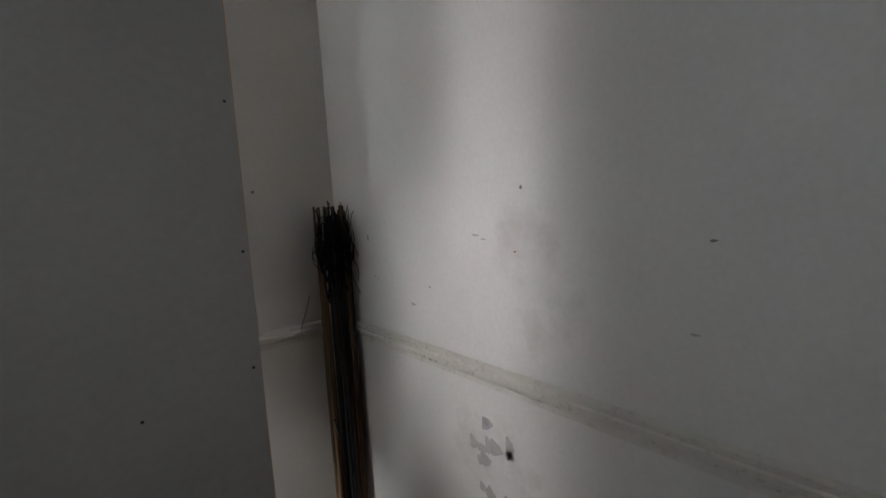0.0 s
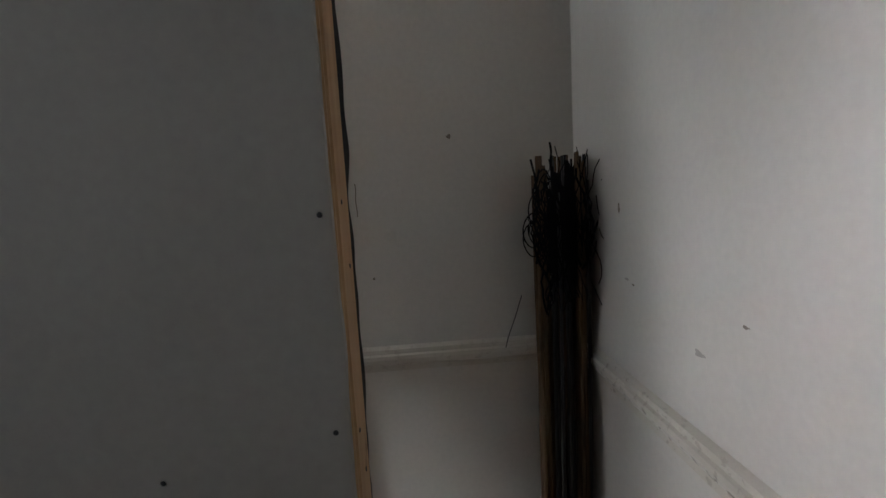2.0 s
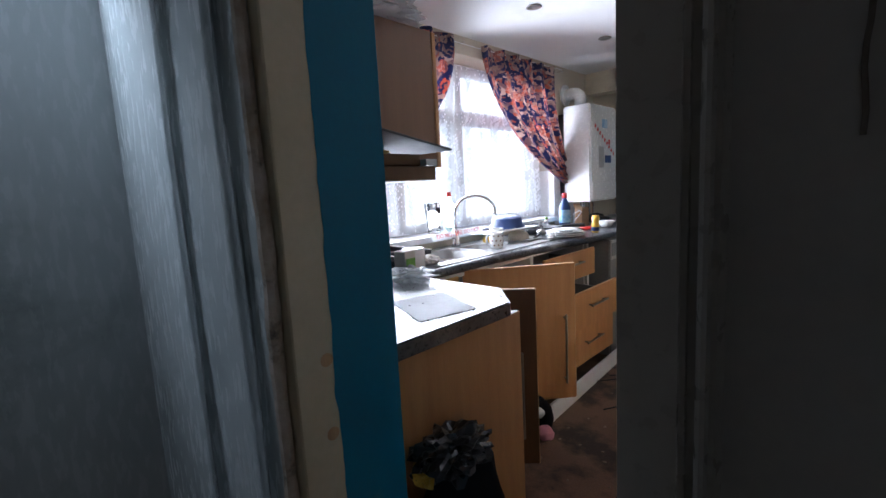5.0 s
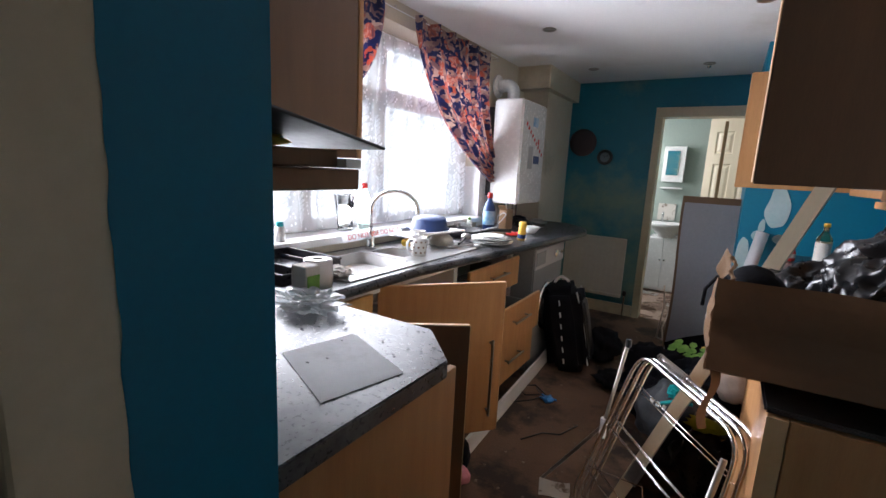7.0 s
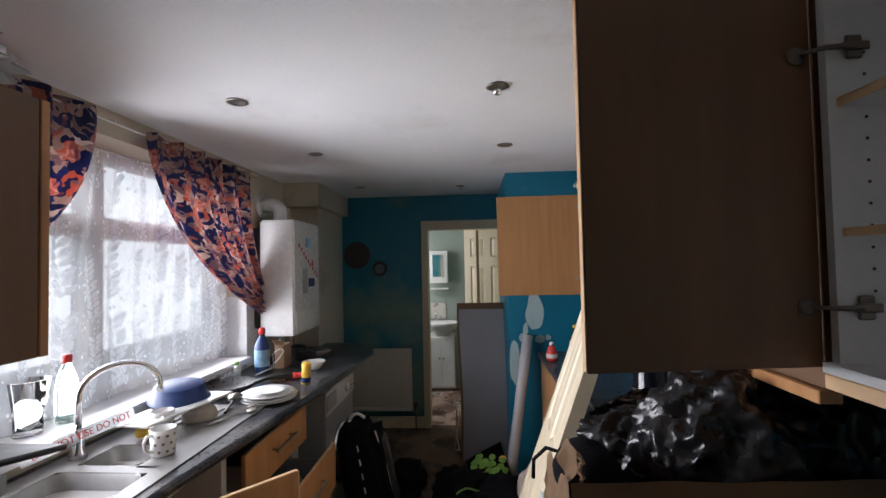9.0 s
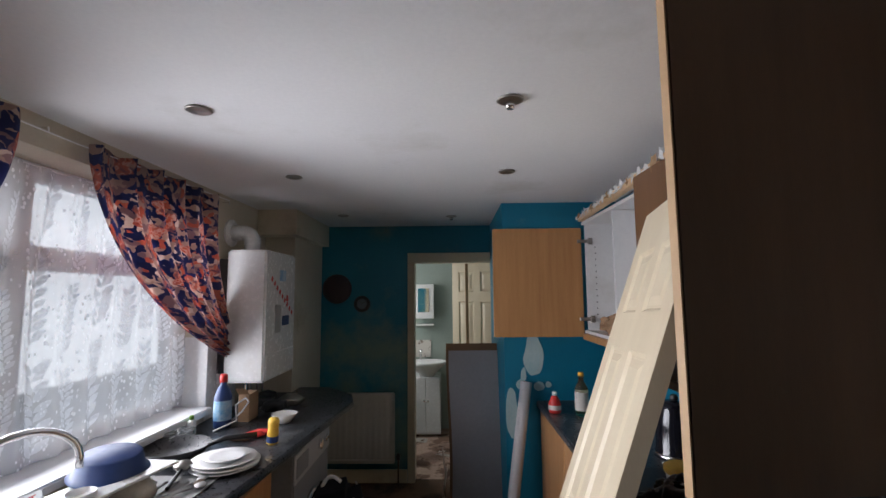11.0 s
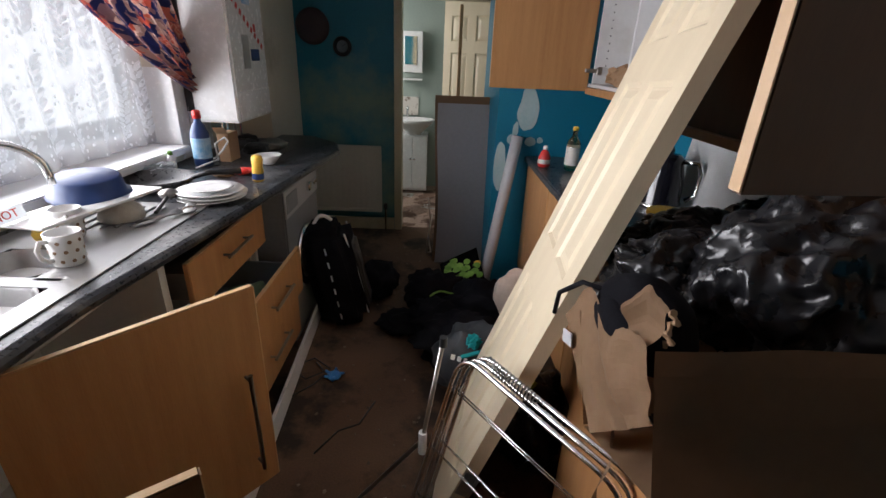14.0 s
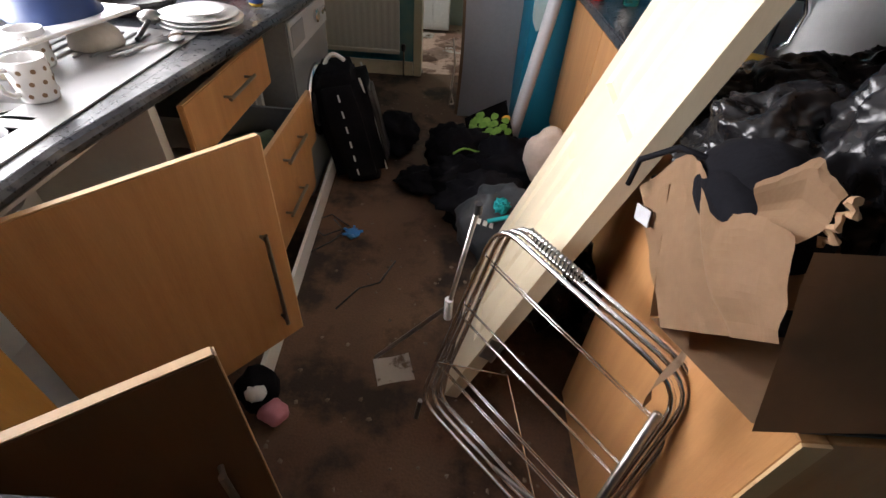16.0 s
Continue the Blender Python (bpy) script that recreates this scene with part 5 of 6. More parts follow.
vase = single("glass_vase", lathe([(0.04, 0), (0.042, 0.004), (0.045, 0.08), (0.062, 0.19), (0.058, 0.19), (0.041, 0.08), (0.036, 0.012), (0.002, 0.012)], (-1.95, 3.66, WIN[2] + 0.001), 28), GLASS, "cut glass vase on the window sill", "vase", smooth=True)
tape = thing("warning_tape", (-1.8, 3.7, 0.96), "white tape with red lettering tied to the tap", "tape")
tm = frame_at((-1.745, 3.66, 0.985), (0.12, 0.99, 0.05), (-0.3, 0, 0.95))
part("band", grid(lambda u, v: tm @ Vector((-0.2 + 0.4 * u, -0.02 + 0.04 * v, 0.008 * math.sin(u * 9))), 24, 2, thick=0.0006), PVC, tape)
writing("lettering", "DO NOT USE DO NOT", 0.034, tm @ Matrix.Translation((0, 0, 0.011)), RED, tape, label="red lettering DO NOT USE")


def mug(at, turn, group):
    m = thing("spotted_mug", at, "white mug with brown spots by the sink", "mug", group)
    part("cup", lathe([(0.034, 0), (0.037, 0.004), (0.042, 0.09), (0.0385, 0.09), (0.034, 0.008), (0.002, 0.008)], at, 32), WHITE, m, "", True)
    h = [Vector(at) + Vector((math.cos(turn) * r, math.sin(turn) * r, z)) for r, z in ((0.04, 0.075), (0.058, 0.078), (0.068, 0.06), (0.064, 0.036), (0.05, 0.022), (0.038, 0.022))]
    part("handle", tube(h, 0.006, 8), WHITE, m, "", True)
    for row, z in enumerate((0.018, 0.044, 0.07)):
        for k in range(10):
            a = 2 * math.pi * (k + 0.5 * (row % 2)) / 10
            if abs(math.atan2(math.sin(a - turn), math.cos(a - turn))) < 0.3:
                continue
            r = 0.0375 + 0.0046 * z / 0.09 + 0.0006
            c = (at[0] + r * math.cos(a), at[1] + r * math.sin(a), at[2] + z)
            part("spot", lathe([(0.0052, 0), (0.0045, 0.0006)], c, 10, m=Matrix.Rotation(a, 4, "Z") @ pose(0, 0, 0, 0, 90, 0)), CARD_DARK, m)
    return m


mug((-1.485, 3.695, WT + 0.006), 4.4, "spotted mugs")
mug((-1.62, 3.88, WT + 0.006), 5.4, "spotted mugs")
single("upturned_bowl", lathe([(0.066, 0), (0.07, 0.006), (0.064, 0.036), (0.045, 0.055), (0.028, 0.058), (0.028, 0.061), (0.002, 0.06)], (-1.575, 4.05, WT + 0.007), 30), surf("stained_china", (0.42, 0.37, 0.3), (0.56, 0.51, 0.44), 9, 60, 0.4, 0.05), "stained white bowl turned upside down", "bowl", smooth=True)
single("yellow_sponge", lump((-1.66, 3.83, WT + 0.03), (0.03, 0.022, 0.024), 2, 0.15, 2, 3, 0.2), YELLOW, "yellow sponge by the sink", "sponge", smooth=True)
single("chopping_board", obox(frame_at((-1.78, 3.8, 0.968), (0.25, 0.97, 0.03), (0.97, -0.25, 0.06)), 0.42, 0.2, 0.01, 0.003), WHITE, "white plastic board lying on the crockery", "chopping board")
single("washing_bowl", lathe([(0.118, 0), (0.12, 0.006), (0.106, 0.012), (0.096, 0.062), (0.09, 0.067), (0.002, 0.068)], (-1.67, 4.06, 0.985), 36, m=pose(0, 0, 0, 4, 3, 0)), BLUE, "dark blue plastic bowl turned upside down", "bowl", smooth=True)
GREY_PAN = surf("worn_non_stick", (0.03, 0.03, 0.032), (0.06, 0.06, 0.062), 5, 60, 0.3, 0.04)
pan = thing("frying_pan", (-1.68, 4.42, WT), "dark non-stick frying pan on the worktop", "frying pan")
part("pan", lathe([(0.105, 0), (0.115, 0.004), (0.15, 0.046), (0.146, 0.047), (0.11, 0.01), (0.002, 0.01)], (-1.69, 4.46, WT + 0.001), 36), GREY_PAN, pan, "", True)
part("handle", tube([(-1.56, 4.49, 0.94), (-1.5, 4.53, 0.955), (-1.38, 4.58, 0.955)], [0.01, 0.011, 0.013], 10), BLACK, pan, "", True)
for k, (r, dx) in enumerate(((0.13, 0), (0.128, 0.006), (0.124, -0.004), (0.085, 0.002))):
    z = WT + 0.002 + 0.012 * k
    single("dinner_plate", lathe([(r * 0.55, 0), (r * 0.62, 0.003), (r, 0.013), (r, 0.0155), (r * 0.66, 0.006), (0.002, 0.005)], (-1.4 + dx, 4.33, z), 40), WHITE, "white china plate in a stack", "plate", "stacked plates", smooth=True)
can = thing("drinks_can", (-1.325, 4.62, WT), "crumpled yellow and blue drinks can", "can")
part("can", lathe([(0.02, 0), (0.026, 0.006), (0.026, 0.05), (0.023, 0.07), (0.026, 0.105), (0.02, 0.118), (0.002, 0.117)], (-1.325, 4.62, WT + 0.001), 20, m=pose(0, 0, 0, 3, 4, 0)), YELLOW, can, "", True)
part("print", lathe([(0.0266, 0.012), (0.0266, 0.04)], (-1.325, 4.62, WT + 0.001), 20, m=pose(0, 0, 0, 3, 4, 0)), BLUE, can)
single("white_bowl", lathe([(0.03, 0), (0.034, 0.004), (0.07, 0.05), (0.066, 0.05), (0.03, 0.008), (0.002, 0.008)], (-1.4, 4.97, WT + 0.001), 30), WHITE, "white china bowl on the worktop", "bowl", smooth=True)
ladle = thing("ladle", (-1.5, 4.17, WT), "steel ladle with a black handle", "ladle")
part("cup", lump((-1.53, 4.26, WT + 0.035), (0.035, 0.035, 0.02), 1, 0.05, 1, 3), GREY_METAL, ladle, "", True)
part("handle", tube([(-1.52, 4.23, WT + 0.03), (-1.49, 4.1, WT + 0.014)], 0.007, 8), BLACK, ladle)
for k, (x, y, dx, dy) in enumerate(((-1.46, 3.98, 0.06, 0.2), (-1.48, 3.96, 0.1, 0.2), (-1.45, 4.0, 0.04, 0.22), (-1.5, 4.0, 0.13, 0.15))):
    sp = thing("spoon", (x, y, WT), "steel kitchen spoon on the drainer", "spoon", "cutlery")
    part("stem", tube([(x, y, WT + 0.012), (x + dx * 0.5, y + dy * 0.5, WT + 0.018), (x + dx * 0.75, y + dy * 0.75, WT + 0.014)], 0.004, 6), STEEL, sp, "", True)
    part("head", lump((x + dx * 0.88, y + dy * 0.88, WT + 0.015), (0.018, 0.026, 0.006), k, 0.05, 1, 3), STEEL if k else CANE, sp, "", True)
carton = thing("packet_box", (-1.62, 5.0, WT), "open cardboard packet under the boiler", "box")
part("box", box(-1.66, -1.6, 4.98, 5.1, WT + 0.001, WT + 0.15, 0.002), CARD, carton)
part("print", box(-1.662, -1.66, 4.985, 5.09, WT + 0.06, WT + 0.12), GREEN_LABEL, carton)
part("flap", obox(frame_at((-1.66, 4.98, WT + 0.15), (1, 0, 0), (0, -0.7, 0.7)), 0.06, 0.05, 0.002), CARD, carton)
single("white_cable", tube([(-1.72, 5.0, 0.91), (-1.66, 4.93, 0.93), (-1.6, 4.9, 0.98), (-1.58, 4.93, 1.02), (-1.62, 4.98, 1.03), (-1.66, 4.95, 1.0), (-1.63, 4.9, 0.93), (-1.7, 4.8, 0.905)], 0.005, 6), PVC, "looped white cable on the worktop", "cable", smooth=True)
single("plastic_wrap", lump((-1.8, 4.66, WT + 0.03), (0.06, 0.09, 0.03), 5, 0.5, 3, 4, 0.1), PLASTIC_CLEAR, "crumpled clear plastic bag by the sill", "plastic bag")
for k, (x, y, mtl) in enumerate(((-1.45, 4.72, RED), (-1.5, 4.66, CANE), (-1.42, 4.76, RED), (-1.55, 5.2, BLACK), (-1.65, 5.3, BLACK), (-1.5, 5.35, GREY_METAL), (-1.7, 5.45, BLACK))):
    single("wrapper" if k < 3 else "pan_lid", lump((x, y, WT + 0.015 + (0.02 if k > 2 else 0)), (0.05, 0.025, 0.014) if k < 3 else (0.07, 0.08, 0.035), k + 3, 0.35, 2.5, 3, 0.2), mtl, "torn red food wrapper" if k < 3 else "dark kitchen clutter under the boiler, in shade", "wrapper" if k < 3 else "clutter", smooth=True)
single("wall_socket", box(XL + 0.009, XL + 0.02, 5.1, 5.2, 1.08, 1.17, 0.004), PVC, "white wall socket under the curtain", "socket")
# trays, kitchen roll, packets near the entrance
for k, (y0, z) in enumerate(((2.9, 0.0), (2.94, 0.022))):
    t = thing("baking_tray", (-1.66, 3.05, WT + z), "dark enamel baking tray", "baking tray", "baking trays")
    x0, x1, y1 = -1.83 + 0.02 * k, -1.5, y0 + 0.24
    bm = box(x0, x1, y0, y1, WT + z + 0.001, WT + z + 0.004)
    for a in ((x0, x1, y0, y0 + 0.004), (x0, x1, y1 - 0.004, y1), (x0, x0 + 0.004, y0, y1), (x1 - 0.004, x1, y0, y1)):
        box(*a, WT + z + 0.004, WT + z + 0.04, bm=bm)
    part("tray", bm, surf("dark_enamel", (0.012, 0.012, 0.02), (0.03, 0.03, 0.04), 5, 60, 0.3, 0.05), t)
    part("rim", tube([(x0, y0, WT + z + 0.04), (x1, y0, WT + z + 0.04), (x1, y1, WT + z + 0.04), (x0, y1, WT + z + 0.04)], 0.005, 6, closed=True), BLACK, t)
kr = thing("kitchen_roll", (-1.42, 2.99, WT), "white paper roll standing on the worktop", "paper roll")
part("paper", lathe([(0.018, 0.001), (0.05, 0.001), (0.052, 0.05), (0.05, 0.1), (0.018, 0.1), (0.018, 0.001)], (-1.42, 2.99, WT), 28), WHITE, kr, "", True)
pk = thing("food_carton", (-1.33, 2.86, WT), "small printed food carton", "carton")
part("box", box(-1.38, -1.31, 2.84, 2.9, WT + 0.005, WT + 0.11, 0.003), PAPER, pk)
part("print", box(-1.309, -1.3075, 2.845, 2.895, WT + 0.02, WT + 0.08), GREEN, pk)
single("plastic_film", lump((-1.24, 2.79, WT + 0.03), (0.1, 0.07, 0.028), 9, 0.6, 3, 4, 0.05), PLASTIC_CLEAR, "crumpled clear film on the worktop", "plastic film")
single("plastic_film", lump((-1.5, 2.66, WT + 0.05), (0.13, 0.12, 0.045), 12, 0.6, 3, 4, 0.05), PLASTIC_CLEAR, "crumpled clear bag on the worktop", "plastic film")
single("food_wrapper", lump((-1.46, 3.13, WT + 0.025), (0.05, 0.035, 0.022), 15, 0.5, 3, 3, 0.1), PAPER, "crumpled food wrapper by the sink", "wrapper")
for k in range(22):
    x, y = rnd.uniform(-1.3, -0.78), rnd.uniform(2.5, 2.85)
    single("crumb", lump((x, y, WT + 0.0065), (rnd.uniform(0.003, 0.008), rnd.uniform(0.002, 0.005), 0.0012), k, 0.4, 2, 1), BLACK, "dark crumb on the dusty worktop", "crumb", "worktop crumbs")
sponge = single("scourer", lump((-1.6, 3.3, WT - 0.13), (0.06, 0.05, 0.02), 3, 0.2, 2, 3, 0.2), PAPER, "wet cream scourer in the sink bowl", "scourer", smooth=True)
single("cup_end", lathe([(0.03, 0), (0.032, 0.004), (0.034, 0.06), (0.03, 0.062), (0.002, 0.06)], (-0.83, 2.29, WT + 0.045), 20, m=pose(0, 0, 0, 90, 0, 20)), CARD, "tin lying by the teal wall", "tin")
# clutter on the corner wall cabinet and hood
for k, (x, y, z, s) in enumerate(((-1.55, 2.6, 2.0, (0.22, 0.25, 0.06)), (-1.45, 2.9, 1.99, (0.14, 0.2, 0.045)), (-1.6, 2.75, 2.07, (0.15, 0.2, 0.05)))):
    single("plastic_bag", lump((x, y, z), s, 20 + k, 0.5, 3, 4, 0.1), surf("grey_polythene", (0.06, 0.065, 0.08), (0.16, 0.17, 0.19), 6, 50, 0.25, 0.3) if k != 1 else PLASTIC_CLEAR, "crumpled grey carrier bag on the cabinet", "plastic bag", "bags on the cabinet")
single("yellow_cloth", lump((-1.06, 2.47, 1.375), (0.11, 0.06, 0.016), 31, 0.3, 3, 3, 0.1), YELLOW, "folded yellow cloth on the hood", "cloth", smooth=True)

# ---- floor things ----
bagm = pose(-1.0, 4.93, 0.005, 0, -12, 8)
hold = thing("holdall", (-1.13, 4.92, 0), "black upright holdall with white piping", "bag")


def soft_box(m, sx, sy, sz, bev, seed, amp):
    bm = box(-sx / 2, sx / 2, -sy / 2, sy / 2, 0, sz, bev, 4)
    bmesh.ops.subdivide_edges(bm, edges=[e for e in bm.edges if e.calc_length() > 0.06], cuts=5, use_grid_fill=True)
    for v in bm.verts:
        v.co += amp * Vector((noise.noise(v.co * 9 + Vector((seed, 0, 0))), noise.noise(v.co * 9 + Vector((0, seed, 0))), noise.noise(v.co * 7 + Vector((0, 0, seed))) * (1 if v.co.z > 0.02 else 0)))
    bmesh.ops.transform(bm, matrix=m, verts=bm.verts)
    return bm


part("body", soft_box(bagm, 0.27, 0.32, 0.6, 0.06, 3, 0.012), BLACK_CLOTH, hold, "", True)
for x, y in ((0.14, -0.1), (0.14, 0.11)):
    part("piping", tube([bagm @ Vector((x - 0.012 - 0.05 * max(0, t - 0.7), y + 0.016 * math.sin(3 * t), 0.05 + 0.5 * t)) for t in np.linspace(0, 1, 12)], 0.006, 6), WHITE, hold, "white piping")
part("front_pocket", soft_box(bagm @ Matrix.Translation((0.14, 0.0, 0.08)), 0.03, 0.16, 0.4, 0.012, 5, 0.005), BLACK, hold, "", True)
for k in range(6):
    part("zip_tab", obox(bagm @ Matrix.Translation((-0.02 + 0.004 * k, -0.164, 0.08 + 0.08 * k)), 0.008, 0.004, 0.035), WHITE, hold, "pale stitched tab")
part("carry_handle", tube([bagm @ Vector((-0.05 + 0.1 * t, 0.03, 0.6 + 0.04 * math.sin(math.pi * t))) for t in np.linspace(0, 1, 9)], 0.01, 8), WHITE, hold)
part("side_flap", lump((-0.86, 5.2, 0.12), (0.12, 0.13, 0.12), 8, 0.3, 2, 4, 0.1), BLACK_CLOTH, hold, "", True)

for k, (x, y, sx, sy, sz) in enumerate(((-0.66, 4.82, 0.14, 0.12, 0.05), (-0.5, 5.05, 0.17, 0.15, 0.13), (-0.42, 4.8, 0.2, 0.16, 0.1), (-0.36, 4.55, 0.2, 0.17, 0.13), (-0.2, 4.9, 0.2, 0.18, 0.14))):
    single("black_clothing", lump((x, y, sz * 0.85), (sx, sy, sz), 40 + k, 0.38, 2.6, 4, 0.15), BLACK_CLOTH, "heap of black clothing on the floor", "clothing", "clothes heap", smooth=True)
single("jacket_trim", tube([(-0.52 + 0.2 * t, 4.88 + 0.1 * t, 0.18 + 0.02 * math.sin(6 * t)) for t in np.linspace(0, 1, 8)], 0.006, 6), LIME, "lime piping of a black jacket", "trim strip")
gb = thing("printed_bag", (-0.3, 5.2, 0), "green bag printed with leafy fruit", "bag")
gm = frame_at((-0.42, 5.12, 0.1), (0.95, 0.15, 0.22), (-0.2, 0.5, 0.75))
part("cloth", grid(lambda u, v: gm @ Vector((0.26 * u, 0.22 * v * (0.75 + 0.25 * u), 0.02 * math.sin(4 * u) + 0.01 * math.sin(7 * v))), 14, 12, thick=0.004), BLACK_CLOTH, gb, "", True)
for k in range(22):
    u, v = rnd.uniform(0.08, 0.92), rnd.uniform(0.1, 0.9)
    c = Vector((0.26 * u, 0.22 * v * (0.75 + 0.25 * u), 0.02 * math.sin(4 * u) + 0.01 * math.sin(7 * v) + 0.003))
    part("fruit_print", lathe([(0.026, 0), (0.024, 0.002), (0.004, 0.003)], (0, 0, 0), 12, m=gm @ Matrix.Translation(c), squash=0.75), YELLOW if k == 5 else (LIME if k % 2 else GREEN), gb, "leafy green print")
sb = thing("sports_bag", (-0.33, 4.3, 0), "dark grey sports bag with pale print and turquoise tag", "bag")
part("body", lump((-0.31, 4.32, 0.16), (0.18, 0.16, 0.18), 52, 0.22, 2, 4, 0.12), surf("charcoal_nylon", (0.025, 0.03, 0.035), (0.05, 0.055, 0.062), 6, 90, 0.55, 0.3), sb, "", True)
for k in range(5):
    part("print_bar", obox(frame_at((-0.42 + 0.028 * k, 4.172 + 0.004 * k, 0.27 - 0.012 * k), (0.9, 0.1, -0.35), (0.2, 0.5, 0.8)), 0.018, 0.022, 0.003), PVC, sb, "pale printed mark")
part("tag", lump((-0.32, 4.22, 0.33), (0.03, 0.02, 0.035), 3, 0.5, 3, 3), TEAL_TAG, sb, "turquoise tag")
part("strap", tube([(-0.24, 4.2, 0.3), (-0.3, 4.17, 0.31), (-0.37, 4.19, 0.27)], 0.009, 6), TEAL_TAG, sb, "turquoise strap")
single("striped_cushion", lump((-0.06, 4.75, 0.27), (0.11, 0.08, 0.15), 61, 0.14, 2, 4, 0.1), STRIPE, "beige striped cushion behind the leaning door", "cushion", smooth=True)
single("grey_bag", lump((-0.12, 4.0, 0.16), (0.16, 0.2, 0.18), 63, 0.3, 2.4, 4, 0.12), BIN_BAG, "black bag under the leaning door", "bag", smooth=True)
single("yellow_green_cloth", lump((-0.18, 3.95, 0.34), (0.07, 0.05, 0.02), 64, 0.5, 3, 3), surf("acid_yellow", (0.5, 0.55, 0.03), (0.6, 0.65, 0.06), 6, 60, 0.7, 0.1), "acid yellow cloth on a bag", "cloth", smooth=True)
glove = thing("blue_glove", (-0.97, 4.36, 0), "crumpled blue rubber glove on the floor", "glove")
part("palm", lump((-0.97, 4.36, 0.016), (0.032, 0.035, 0.016), 71, 0.3, 2, 3, 0.2), surf("blue_rubber", (0.03, 0.2, 0.6), (0.06, 0.3, 0.75), 6, 60, 0.5, 0.1), glove, "", True)
for k in range(5):
    a = 0.5 + 1.1 * k
    part("finger", tube([(-0.97 + 0.02 * math.cos(a), 4.36 + 0.02 * math.sin(a), 0.016), (-0.97 + 0.05 * math.cos(a), 4.36 + 0.05 * math.sin(a), 0.012 + 0.006 * k)], [0.009, 0.006], 8), surf("blue_rubber", (0.03, 0.2, 0.6), (0.06, 0.3, 0.75), 6, 60, 0.5, 0.1) if k == 0 else glove.children[0].data.materials[0], glove, "", True)
pm = frame_at((-0.735, 3.57, 0.006), (0.95, 0.3, 0), (-0.3, 0.95, 0))
single("stained_paper", grid(lambda u, v: pm @ Vector((0.13 * u, 0.11 * v, 0.004 * math.sin(5 * u + 2 * v))), 8, 8, thick=0.0008), PAPER, "stained scrap of white paper on the floor", "paper")
for k, pts in enumerate(([(-1.15, 4.2, 0.006), (-1.05, 4.3, 0.01), (-1.0, 4.42, 0.006), (-1.1, 4.5, 0.008), (-1.2, 4.42, 0.006), (-1.1, 4.33, 0.012), (-1.02, 4.38, 0.02), (-1.08, 4.46, 0.012)], [(-0.95, 3.9, 0.004), (-0.88, 4.02, 0.004), (-0.8, 4.06, 0.004), (-0.75, 4.2, 0.004)])):
    single("floor_cable", tube(pts, 0.004, 6), BLACK, "dark cable lying on the floor", "cable", smooth=True)
single("red_string", tube([(-0.62 + 0.05 * math.cos(t) + 0.02 * math.sin(3 * t), 3.12 + 0.04 * math.sin(t) + 0.004 * t, 0.004) for t in np.linspace(0, 11, 40)], 0.0022, 5), RED, "tangled thin red string on the floor", "string", smooth=True)
single("extension_lead", tube([(-0.53, 6.3, 0.2), (-0.56, 6.1, 0.06), (-0.53, 5.9, 0.02), (-0.56, 5.7, 0.1), (-0.54, 5.75, 0.35), (-0.56, 5.8, 0.5)], 0.006, 6), STRIPE, "beige flex trailing by the doorway", "cable", smooth=True)
toy = thing("printed_shoe", (-0.97, 3.34, 0), "dark printed slipper with a pink heel", "slipper")
part("upper", lump((-0.98, 3.36, 0.09), (0.06, 0.06, 0.1), 81, 0.25, 2, 3, 0.1), BLACK_CLOTH, toy, "", True)
part("heel", lump((-0.925, 3.31, 0.05), (0.045, 0.04, 0.035), 82, 0.2, 2, 3, 0.1), surf("pink_felt", (0.6, 0.22, 0.28), (0.7, 0.3, 0.36), 6, 60, 0.9, 0.2), toy, "pink heel", True)
part("patch", lump((-0.965, 3.32, 0.14), (0.03, 0.03, 0.025), 83, 0.2, 2, 3), WHITE, toy, "white printed patch", True)
toy.location += Vector((-0.11, 0.12, 0))
shop = thing("shopping_bag", (-0.645, 2.47, 0), "black shopping bag with white and red print, stuffed", "bag")
part("body", lump((-0.635, 2.47, 0.3), (0.1, 0.16, 0.35), 91, 0.16, 1.8, 4, 0.12), BLACK_CLOTH, shop, "", True)
part("stuffing", lump((-0.64, 2.45, 0.63), (0.075, 0.1, 0.045), 92, 0.5, 3, 4), BIN_BAG, shop, "black plastic stuffed into the bag")
sm = frame_at((-0.585, 2.325, 0.4), (0.93, 0.3, 0.16), (-0.1, 0.1, 0.98))
part("print_white", obox(sm, 0.11, 0.035, 0.004, 0.001), WHITE, shop, "white printed bar")
part("print_red", obox(sm @ Matrix.Translation((-0.01, -0.07, 0.0)), 0.12, 0.05, 0.004, 0.001), RED, shop, "red printed panel")
part("print_patch", lump((-0.63, 2.33, 0.5), (0.035, 0.02, 0.03), 93, 0.3, 2, 3), PVC, shop, "pale print", True)
shop.location += Vector((0, -0.08, 0))
single("yellow_wrapper", lump((-0.66, 2.29, 0.6), (0.035, 0.03, 0.025), 94, 0.5, 3, 3), YELLOW, "yellow wrapper poking out of the bag", "wrapper")

rf = random.Random(31)
bm = bmesh.new()
for k in range(220):
    x, y = rf.uniform(-1.05, -0.2), rf.uniform(3.0, 6.2)
    r, a0 = rf.uniform(0.003, 0.012), rf.uniform(0, 6)
    ring = [bm.verts.new((x + r * rf.uniform(0.5, 1.2) * math.cos(a0 + i * 1.256), y + r * rf.uniform(0.5, 1.2) * math.sin(a0 + i * 1.256), 0.002 + rf.uniform(0, 0.003))) for i in range(5)]
    tip = bm.verts.new((x, y, 0.003 + r * 0.4))
    for i in range(5):
        bm.faces.new((ring[i], ring[(i + 1) % 5], tip))
